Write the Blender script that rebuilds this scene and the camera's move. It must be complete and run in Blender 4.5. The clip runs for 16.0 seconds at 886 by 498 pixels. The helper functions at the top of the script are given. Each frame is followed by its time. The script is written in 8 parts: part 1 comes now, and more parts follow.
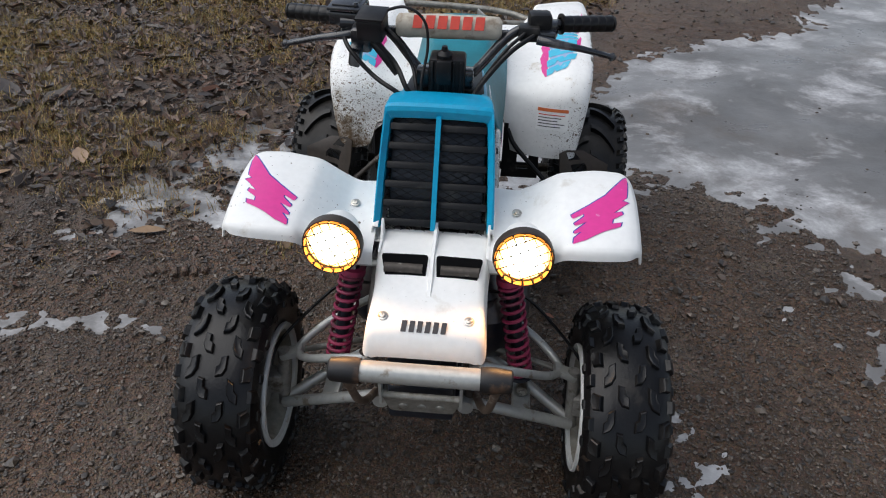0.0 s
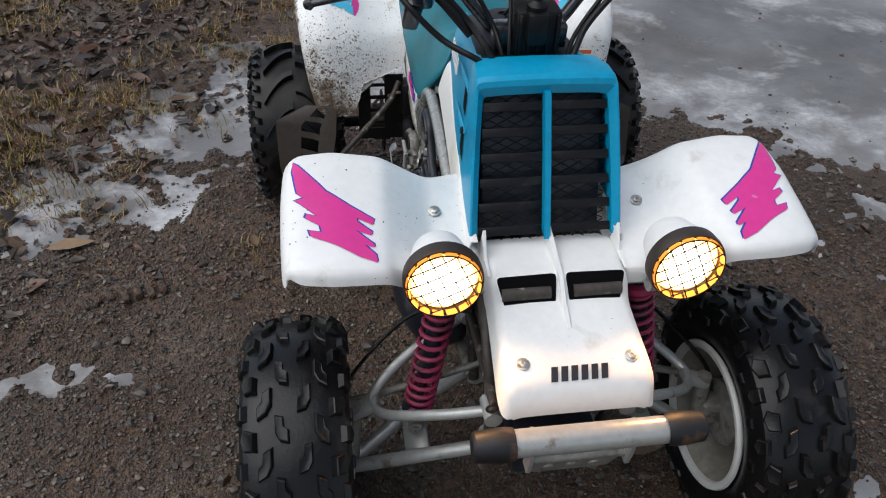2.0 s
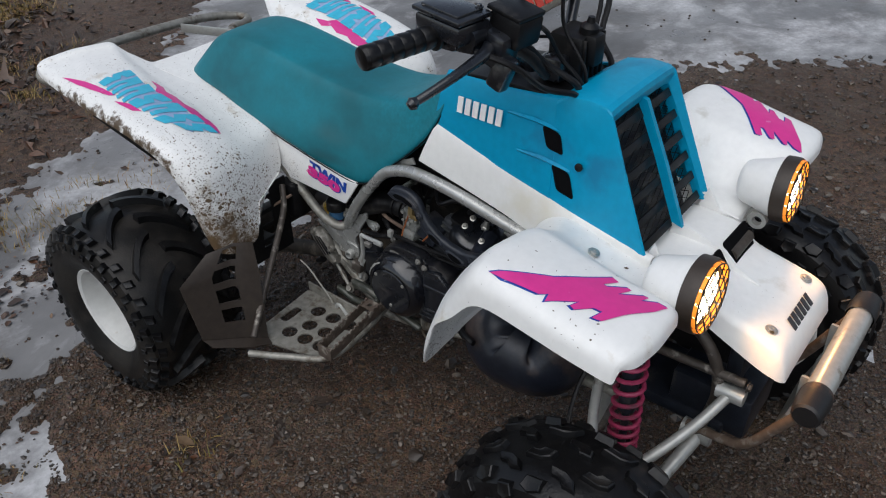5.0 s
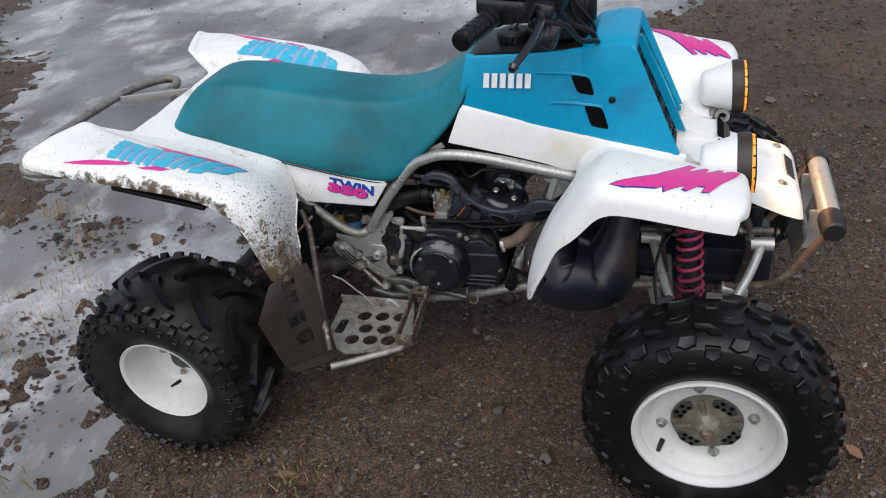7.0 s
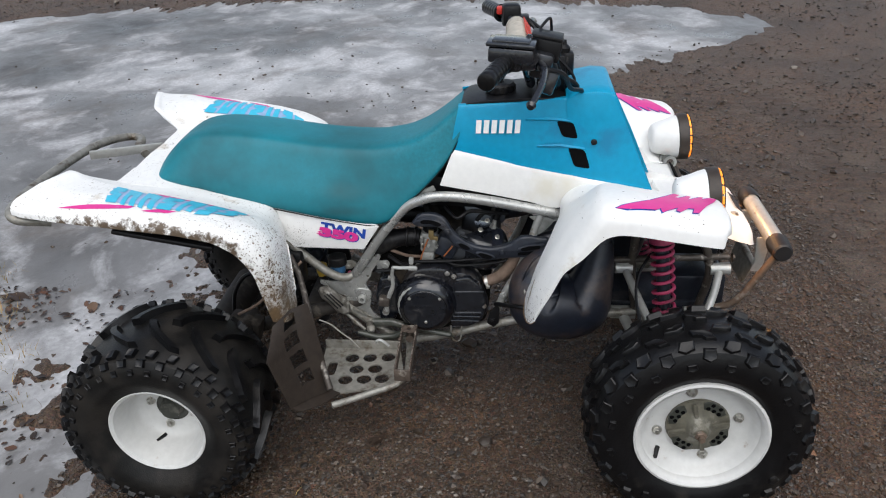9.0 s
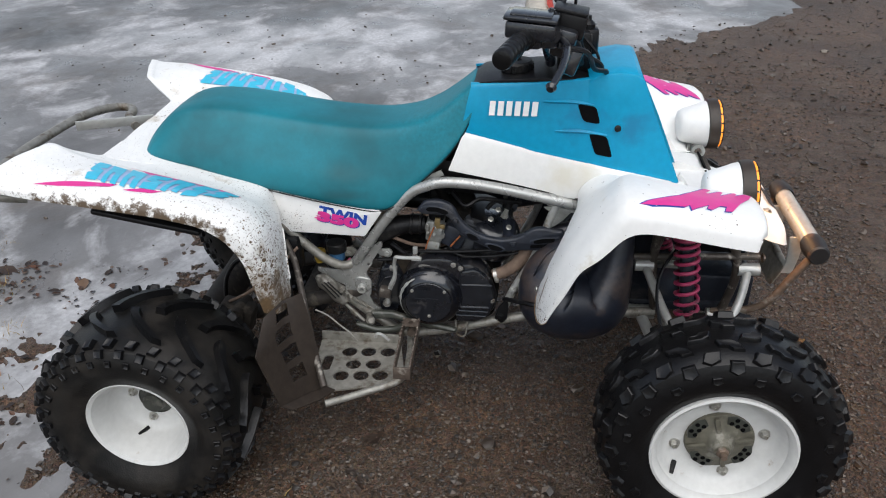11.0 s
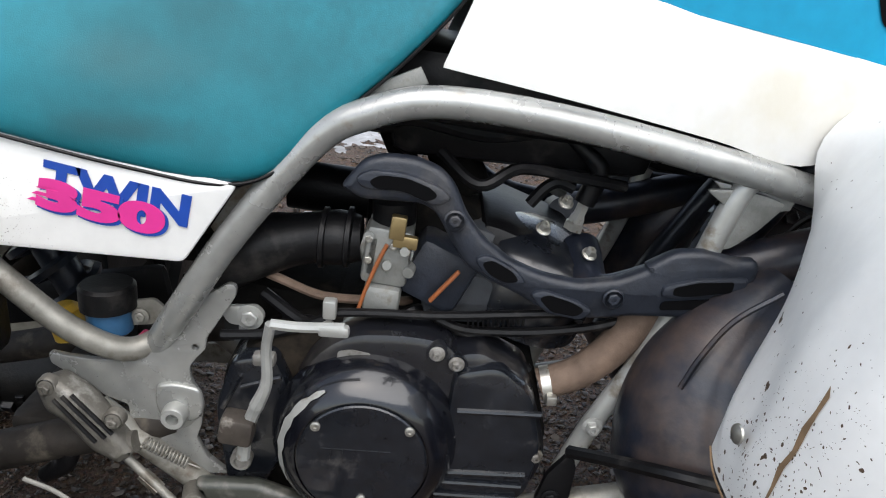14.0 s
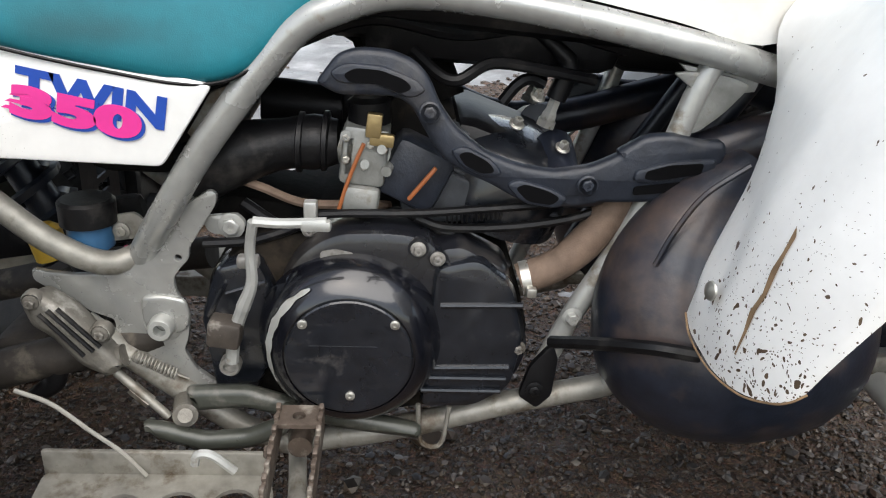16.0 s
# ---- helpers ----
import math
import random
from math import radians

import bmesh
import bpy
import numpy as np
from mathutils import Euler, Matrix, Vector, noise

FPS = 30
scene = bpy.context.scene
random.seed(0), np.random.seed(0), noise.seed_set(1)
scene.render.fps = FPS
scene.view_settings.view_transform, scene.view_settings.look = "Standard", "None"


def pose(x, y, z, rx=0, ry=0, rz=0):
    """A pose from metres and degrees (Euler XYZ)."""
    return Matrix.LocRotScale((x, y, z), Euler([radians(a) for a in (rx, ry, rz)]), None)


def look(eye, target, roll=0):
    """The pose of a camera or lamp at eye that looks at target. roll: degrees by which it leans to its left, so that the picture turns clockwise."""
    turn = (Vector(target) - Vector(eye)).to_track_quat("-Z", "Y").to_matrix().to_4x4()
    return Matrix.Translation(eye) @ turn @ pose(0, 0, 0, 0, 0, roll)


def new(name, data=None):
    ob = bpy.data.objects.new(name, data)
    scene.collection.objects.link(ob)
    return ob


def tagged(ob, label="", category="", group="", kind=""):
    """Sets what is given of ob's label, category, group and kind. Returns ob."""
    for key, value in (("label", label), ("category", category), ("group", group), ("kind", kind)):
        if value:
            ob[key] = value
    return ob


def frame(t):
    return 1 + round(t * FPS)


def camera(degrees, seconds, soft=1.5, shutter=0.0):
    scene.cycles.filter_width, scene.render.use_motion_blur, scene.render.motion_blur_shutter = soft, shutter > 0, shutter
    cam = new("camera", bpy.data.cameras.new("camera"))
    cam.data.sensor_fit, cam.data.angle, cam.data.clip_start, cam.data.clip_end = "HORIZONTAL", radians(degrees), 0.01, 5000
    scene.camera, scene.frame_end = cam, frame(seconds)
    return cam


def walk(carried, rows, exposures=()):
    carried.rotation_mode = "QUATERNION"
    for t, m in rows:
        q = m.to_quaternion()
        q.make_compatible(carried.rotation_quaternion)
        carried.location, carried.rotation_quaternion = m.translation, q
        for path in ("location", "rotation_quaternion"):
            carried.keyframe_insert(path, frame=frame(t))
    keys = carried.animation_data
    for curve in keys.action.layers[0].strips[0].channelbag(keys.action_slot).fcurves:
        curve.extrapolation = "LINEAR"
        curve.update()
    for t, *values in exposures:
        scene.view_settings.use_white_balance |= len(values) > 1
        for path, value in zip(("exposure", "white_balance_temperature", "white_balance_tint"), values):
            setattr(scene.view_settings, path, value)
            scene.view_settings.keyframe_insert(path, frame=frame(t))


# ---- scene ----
cam = camera(59.3, 16.0, 1.1)
PATH = [
    (0, (0.121, -1.402, 1.639), (0.014, 0.258, 0.528), 1.8),
    (0.5, (0.065, -1.309, 1.608), (-0.033, 0.345, 0.489), 2.0),
    (1, (-0.049, -1.141, 1.585), (-0.093, 0.495, 0.436), 3.4),
    (1.5, (-0.179, -1.026, 1.545), (-0.116, 0.578, 0.351), 3.6),
    (2, (-0.364, -0.95, 1.54), (-0.1, 0.576, 0.274), 2.7),
    (2.5, (-0.526, -0.866, 1.506), (-0.058, 0.596, 0.225), 2.0),
    (3, (-0.639, -0.75, 1.485), (0.004, 0.644, 0.203), 0.3),
    (3.5, (-0.783, -0.644, 1.496), (0.045, 0.648, 0.214), -0.2),
    (4, (-0.945, -0.551, 1.488), (0.053, 0.646, 0.235), -0.8),
    (4.5, (-1.095, -0.445, 1.483), (0.049, 0.672, 0.283), -1.0),
    (5, (-1.216, -0.321, 1.511), (0.049, 0.697, 0.343), -0.7),
    (5.2, (-1.274, -0.269, 1.514), (0.031, 0.693, 0.343), -0.8),
    (7.3, (-1.801, 0.197, 1.526), (-0.191, 0.668, 0.436), -7.6),
    (7.5, (-1.848, 0.261, 1.508), (-0.213, 0.68, 0.435), -7.8),
    (8, (-1.923, 0.385, 1.492), (-0.222, 0.676, 0.481), -5.3),
    (8.5, (-1.951, 0.418, 1.492), (-0.209, 0.645, 0.534), -3.3),
    (9, (-1.956, 0.421, 1.491), (-0.198, 0.614, 0.558), -2.2),
    (9.5, (-1.959, 0.426, 1.489), (-0.196, 0.586, 0.559), -1.2),
    (9.7, (-1.962, 0.423, 1.483), (-0.197, 0.577, 0.555), -0.8),
    (11.8, (-1.514, 0.441, 1.392), (0.195, 0.697, 0.386), -0.9),
    (12, (-1.412, 0.479, 1.355), (0.309, 0.744, 0.37), -1.0),
    (12.5, (-1.161, 0.626, 1.216), (0.579, 0.757, 0.239), 1.5),
    (13, (-0.945, 0.695, 1.044), (0.768, 0.652, 0.012), 4.5),
    (13.5, (-0.796, 0.644, 0.856), (0.962, 0.646, -0.098), 4.3),
    (14, (-0.756, 0.625, 0.793), (1.108, 0.589, 0.068), 4.6),
    (14.5, (-0.781, 0.617, 0.766), (1.104, 0.54, 0.102), 3.9),
    (15, (-0.794, 0.623, 0.742), (1.079, 0.528, 0.045), 3.2),
    (15.5, (-0.794, 0.625, 0.737), (1.055, 0.523, -0.017), 2.9),
    (16, (-0.794, 0.626, 0.734), (1.042, 0.52, -0.051), 2.8),
]
EXPOSURES = [(0, 0.75, 6550, 10), (2, 0.65, 6500, 10), (3, 0.5, 6450, 10), (5, 0.4, 6450, 10), (7.5, 0.85, 6550, 10), (9.5, 0.92, 6600, 10), (12, 0.88, 6600, 10), (13, 0.72, 6750, 10), (14, 1.38, 6650, 10), (15, 1.36, 6700, 10), (16, 1.58, 6900, 10)]
walk(cam, [(t, look(eye, target, roll)) for t, eye, target, roll in PATH], EXPOSURES)


# ---- light ----
world = bpy.data.worlds.new("overcast_world")
scene.world = world
world.use_nodes = True
wn, wl = world.node_tree.nodes, world.node_tree.links
sky = wn.new("ShaderNodeTexSky")
sky.sky_type, sky.sun_disc = "NISHITA", False
sky.sun_elevation, sky.sun_rotation = radians(58), radians(285)
grey = wn.new("ShaderNodeHueSaturation")
grey.inputs["Saturation"].default_value = 0.62
wl.new(sky.outputs[0], grey.inputs["Color"])
wl.new(grey.outputs[0], wn["Background"].inputs["Color"])
wn["Background"].inputs["Strength"].default_value = 0.085
sun_data = bpy.data.lights.new("overcast_sun", "SUN")
sun_data.energy, sun_data.angle, sun_data.color = 1.5, radians(75), (1.0, 0.985, 0.965)
sun = new("overcast_sun", sun_data)
sun.rotation_euler = (radians(32), 0, radians(-75))


# ---- geometry helpers ----
from mathutils.bvhtree import BVHTree


def part(name, bm, material, parent=None, label="", angle=38):
    """Link a bmesh as one mesh object under a thing or a part."""
    me = bpy.data.meshes.new(name)
    bmesh.ops.recalc_face_normals(bm, faces=bm.faces)
    bm.to_mesh(me)
    bm.free()
    return place(name, me, material, parent, label, angle)


def place(name, me, material, parent=None, label="", angle=38):
    me.materials.clear()
    me.materials.append(material)
    if len(me.polygons):
        me.polygons.foreach_set("use_smooth", [True] * len(me.polygons))
        me.set_sharp_from_angle(angle=radians(angle))
    ob = new(name, me)
    if parent is not None:
        ob.parent = parent
        if parent.type == "EMPTY":
            ob.matrix_parent_inverse = Matrix.Translation(-parent.location)
    if label:
        tagged(ob, label)
    return ob


def join(*parts):
    out = bmesh.new()
    for b in parts:
        me = bpy.data.meshes.new("tmp")
        b.to_mesh(me)
        b.free()
        out.from_mesh(me)
        bpy.data.meshes.remove(me)
    return out


def moved(bm, m):
    bm.transform(m)
    return bm


def mirror(bm):
    """The same shape on the other side of the machine."""
    bm.transform(Matrix.Diagonal((-1, 1, 1, 1)))
    bmesh.ops.reverse_faces(bm, faces=bm.faces)
    return bm


def spline(pts, per=6, closed=False):
    """Points along a smooth curve through pts (any dimension)."""
    p = np.array(pts, float)
    n = len(p)
    if n < 3 and not closed:
        return p
    ext = np.vstack([p[-1], p, p[0], p[1]]) if closed else np.vstack([2 * p[0] - p[1], p, 2 * p[-1] - p[-2]])
    out = []
    for i in range(n if closed else n - 1):
        a, b, c, d = ext[i : i + 4]
        for k in range(per):
            t = k / per
            out.append(0.5 * (2 * b + (c - a) * t + (2 * a - 5 * b + 4 * c - d) * t * t + (3 * b - a - 3 * c + d) * t**3))
    if not closed:
        out.append(p[-1])
    return np.array(out)


def tube(pts, r, n=10, per=6, closed=False, flat=1.0):
    """A round bar along a smooth path; r one radius or one for each point."""
    rs = [r] * len(pts) if isinstance(r, (int, float)) else r
    c = spline([(*p, q) for p, q in zip(pts, rs)], per, closed)
    path, rad = c[:, :3], c[:, 3]
    bm = bmesh.new()
    rings, side = [], None
    for i, p in enumerate(path):
        a = path[(i - 1) % len(path)] if closed else path[max(i - 1, 0)]
        b = path[(i + 1) % len(path)] if closed else path[min(i + 1, len(path) - 1)]
        t = Vector(b - a).normalized()
        if side is None:
            side = t.orthogonal().normalized()
        side = (side - t * side.dot(t)).normalized()
        up = t.cross(side)
        rings.append([bm.verts.new(Vector(p) + (side * math.cos(q) + up * math.sin(q) * flat) * rad[i]) for q in np.arange(n) * 2 * math.pi / n])
    m = len(rings)
    for i in range(m if closed else m - 1):
        for k in range(n):
            bm.faces.new((rings[i][k], rings[i][(k + 1) % n], rings[(i + 1) % m][(k + 1) % n], rings[(i + 1) % m][k]))
    if not closed:
        bm.faces.new(rings[0][::-1])
        bm.faces.new(rings[-1])
    return bm


def rod(a, b, r, n=12, r2=None, bevel=0.0):
    """A straight round bar from a to b, with a small chamfer at both ends."""
    a, b = Vector(a), Vector(b)
    r2 = r if r2 is None else r2
    t = (b - a).normalized()
    long = (b - a).length
    prof = [(0, r - bevel), (bevel, r), (long - bevel, r2), (long, r2 - bevel)] if bevel else [(0, r), (long, r2)]
    return lathe(prof, a, t, n, caps=True)


def lathe(prof, at, axis, n=40, caps=False):
    """A turned shape: prof holds (distance along the axis, radius)."""
    at, t = Vector(at), Vector(axis).normalized()
    u = t.orthogonal().normalized()
    v = t.cross(u)
    bm = bmesh.new()
    rings = []
    for d, r in prof:
        rings.append([bm.verts.new(at + t * d + (u * math.cos(q) + v * math.sin(q)) * max(r, 1e-5)) for q in np.arange(n) * 2 * math.pi / n])
    for a, b in zip(rings, rings[1:]):
        for k in range(n):
            bm.faces.new((a[k], a[(k + 1) % n], b[(k + 1) % n], b[k]))
    if caps:
        bm.faces.new(rings[0][::-1])
        bm.faces.new(rings[-1])
    return bm


def box(c, s, bevel=0.0, turn=(0, 0, 0), seg=2):
    bm = bmesh.new()
    bmesh.ops.create_cube(bm, size=1.0)
    bm.transform(Matrix.Diagonal((*s, 1)))
    if bevel:
        bmesh.ops.bevel(bm, geom=list(bm.edges), offset=bevel, segments=seg, affect="EDGES", profile=0.5)
    bm.transform(pose(*c, *turn))
    return bm


def loft(sections, closed=False, caps=False):
    """Skin between rows of equally many points."""
    bm = bmesh.new()
    rows = [[bm.verts.new(p) for p in s] for s in sections]
    n = len(rows[0])
    for a, b in zip(rows, rows[1:]):
        for k in range(n if closed else n - 1):
            bm.faces.new((a[k], a[(k + 1) % n], b[(k + 1) % n], b[k]))
    if caps:
        bm.faces.new(rows[0][::-1])
        bm.faces.new(rows[-1])
    return bm


def patch(net, nu=5, nv=4, thick=0.004):
    """A smooth sheet through a net of points, with thickness."""
    rows = [spline(r, nv) for r in net]
    cols = [spline([r[k] for r in rows], nu) for k in range(len(rows[0]))]
    g = np.array(cols).transpose(1, 0, 2)
    bm = loft(g)
    if thick:
        bmesh.ops.recalc_face_normals(bm, faces=bm.faces)
        bmesh.ops.solidify(bm, geom=list(bm.faces), thickness=thick)
    return bm


def fillet(pts, r, n=3):
    """An open line of straight runs with its corners rounded."""
    p = [np.array(q, float) for q in pts]
    out = [p[0]]
    for a, b, c in zip(p, p[1:], p[2:]):
        la, lc = np.linalg.norm(a - b), np.linalg.norm(c - b)
        u = b + (a - b) * min(r, la * 0.48) / max(la, 1e-9)
        v = b + (c - b) * min(r, lc * 0.48) / max(lc, 1e-9)
        out += [u * (1 - t) ** 2 + b * 2 * t * (1 - t) + v * t * t for t in (k / n for k in range(n + 1))]
    return np.array(out + [p[-1]])


def panel(net, along=0.03, across=0.014, thick=0.004, n=3):
    """A moulded sheet of flat faces that meet in rounded creases, with thickness."""
    rows = [fillet(r, across, n) for r in net]
    g = np.array([fillet([r[k] for r in rows], along, n) for k in range(len(rows[0]))]).transpose(1, 0, 2)
    du, dv = np.gradient(g, axis=0), np.gradient(g, axis=1)
    no = np.cross(du, dv)
    no /= np.linalg.norm(no, axis=2, keepdims=True) + 1e-12
    no *= -1 if no[..., 2].mean() < 0 else 1
    under = g - no * thick
    bm = loft([np.vstack([a, b[::-1]]) for a, b in zip(g, under)], closed=True, caps=False)
    for row in (0, -1):
        ends = loft([g[row], under[row]])
        bm = join(bm, ends)
    bmesh.ops.remove_doubles(bm, verts=bm.verts, dist=1e-5)
    return bm


def sticker(outline, targets, m, way, grid=0.015, lift=0.0012):
    """A thin sticker laid on other parts: an outline at the pose m, pressed along way onto them."""
    bm = plate(outline, 0.0, Matrix.Identity(4))
    xs, ys = [p[0] for p in outline], [p[1] for p in outline]
    for lo, hi, no in ((min(xs), max(xs), (1, 0, 0)), (min(ys), max(ys), (0, 1, 0))):
        for q in np.arange(lo + grid, hi, grid):
            bmesh.ops.bisect_plane(bm, geom=list(bm.verts) + list(bm.edges) + list(bm.faces), plane_co=(q, q, 0), plane_no=no)
    bm.transform(m)
    src = bmesh.new()
    for target in targets if isinstance(targets, list) else [targets]:
        src.from_mesh(target.data)
    tree = BVHTree.FromBMesh(src)
    way = Vector(way).normalized()
    for v in bm.verts:
        hit, normal, _, _ = tree.ray_cast(v.co - way * 0.4, way)
        if not hit:
            hit = tree.find_nearest(v.co)[0]
        v.co = hit - way * lift
    src.free()
    return bm


def plate(outline, depth, m, holes=(), bevel=0.0, res=3):
    """A flat plate cut to an outline, with holes, put at the pose m (outline in its x and y)."""
    cu = bpy.data.curves.new("tmp", "CURVE")
    cu.dimensions, cu.fill_mode, cu.extrude, cu.bevel_depth, cu.bevel_resolution, cu.offset = "2D", "BOTH", max(depth / 2 - bevel, 0), bevel, 1, -bevel
    for line in (outline, *holes):
        sp = cu.splines.new("POLY")
        sp.points.add(len(line) - 1)
        sp.use_cyclic_u = True
        for q, (x, y) in zip(sp.points, line):
            q.co = (x, y, 0, 1)
    return from_curve(cu, m)


def from_curve(cu, m):
    ob = bpy.data.objects.new("tmp", cu)
    me = bpy.data.meshes.new_from_object(ob)
    bm = bmesh.new()
    bm.from_mesh(me)
    bpy.data.objects.remove(ob)
    bpy.data.meshes.remove(me)
    bpy.data.curves.remove(cu)
    bmesh.ops.remove_doubles(bm, verts=bm.verts, dist=1e-6)
    bm.transform(m)
    return bm


def lettering(text, size, depth, m, shear=0.0, bold=0.0):
    cu = bpy.data.curves.new("tmp", "FONT")
    cu.body, cu.size, cu.extrude, cu.shear, cu.offset = text, size, depth, shear, bold
    cu.align_x = "CENTER"
    return from_curve(cu, m)


def axes(o, u, v):
    """The pose whose x and y run along u and v from o."""
    u = Vector(u).normalized()
    w = u.cross(Vector(v)).normalized()
    v = w.cross(u)
    m = Matrix((u, v, w)).transposed().to_4x4()
    m.translation = o
    return m


def ring(cx, cy, r, n=14, a0=0.0, sy=1.0):
    return [(cx + r * math.cos(a0 + q), cy + r * sy * math.sin(a0 + q)) for q in np.arange(n) * 2 * math.pi / n]


def rounded(pts, r=0.01, n=4):
    """An outline with rounded corners."""
    out, m = [], len(pts)
    for i in range(m):
        a, b, c = (Vector(pts[(i + k) % m]) for k in (-1, 0, 1))
        d = min(r, (a - b).length * 0.45, (c - b).length * 0.45)
        p, q = b + (a - b).normalized() * d, b + (c - b).normalized() * d
        for k in range(n + 1):
            t = k / n
            v = p * (1 - t) ** 2 + b * 2 * t * (1 - t) + q * t * t
            out.append((v.x, v.y))
    return out


def bolt(at, axis, r=0.007, h=0.005, washer=True):
    """A hexagon head, with its washer."""
    at, t = Vector(at), Vector(axis).normalized()
    b = lathe([(0, r), (h * 0.8, r), (h, r * 0.8), (h, r * 0.35), (h * 0.6, r * 0.33), (h * 0.6, 0)], at + t * 0.0012, t, 6)
    return join(b, lathe([(0, r * 1.5), (0.0015, r * 1.5), (0.002, r * 1.3), (0.002, 0)], at, t, 16)) if washer else b


def sheet(name, verts, faces, material, label="", category="", kind="", angle=38):
    me = bpy.data.meshes.new(name)
    me.from_pydata(verts, [], faces)
    me.update()
    return tagged(place(name, me, material, None, "", angle), label, category, "", kind)

# ---- materials ----
def mat(name, color, rough=0.5, metal=0.0, coat=0.0, grain=0.12, grain_scale=60.0, bump=0.1, bump_scale=200.0, bump_dist=0.002,
        wear=None, wear_scale=6.0, wear_amount=0.4, second=None, spec=0.5):
    """A painted, cast or moulded surface: colour varied at two scales, fine relief, patches of wear or dirt."""
    m = bpy.data.materials.new(name)
    m.use_nodes = True
    n, l = m.node_tree.nodes, m.node_tree.links
    b = n["Principled BSDF"]
    tc = n.new("ShaderNodeTexCoord")

    def noise_at(scale, detail=4.0, rough_=0.55):
        t = n.new("ShaderNodeTexNoise")
        t.inputs["Scale"].default_value, t.inputs["Detail"].default_value, t.inputs["Roughness"].default_value = scale, detail, rough_
        l.new(tc.outputs["Object"], t.inputs["Vector"])
        return t

    def ramp(src, lo, hi):
        r = n.new("ShaderNodeMapRange")
        r.inputs["From Min"].default_value, r.inputs["From Max"].default_value = lo, hi
        l.new(src, r.inputs["Value"])
        return r.outputs[0]

    def mix(a, c, f):
        x = n.new("ShaderNodeMix")
        x.data_type = "RGBA"
        for sock, v in ((x.inputs[6], a), (x.inputs[7], c), (x.inputs[0], f)):
            if hasattr(v, "is_output"):
                l.new(v, sock)
            else:
                sock.default_value = (*v, 1) if isinstance(v, tuple) and len(v) == 3 else v
        return x.outputs[2]

    small, large = noise_at(grain_scale), noise_at(wear_scale, 6, 0.62)
    dark, light = tuple(c * (1 - grain) for c in color), tuple(min(1, c * (1 + grain)) for c in color)
    col = mix(dark, light, ramp(small.outputs["Fac"], 0.3, 0.7))
    if second:
        col = mix(col, second, ramp(noise_at(wear_scale * 0.5, 3).outputs["Fac"], 0.42, 0.68))
    rough_out = None
    if wear:
        f = ramp(large.outputs["Fac"], 0.66 - 0.3 * wear_amount, 0.72 - 0.12 * wear_amount)
        col = mix(col, wear, f)
    l.new(col, b.inputs["Base Color"])
    rv = n.new("ShaderNodeMapRange")
    rv.inputs["To Min"].default_value, rv.inputs["To Max"].default_value = max(0.03, rough - 0.1), min(1, rough + 0.12)
    l.new(large.outputs["Fac"], rv.inputs["Value"])
    l.new(rv.outputs[0], b.inputs["Roughness"])
    b.inputs["Metallic"].default_value = metal
    b.inputs["Coat Weight"].default_value = coat
    b.inputs["Specular IOR Level"].default_value = spec
    if bump:
        bp = n.new("ShaderNodeBump")
        bp.inputs["Strength"].default_value, bp.inputs["Distance"].default_value = bump, bump_dist
        l.new(noise_at(bump_scale, 3).outputs["Fac"], bp.inputs["Height"])
        l.new(bp.outputs[0], b.inputs["Normal"])
    m["nodes"] = 0
    return m


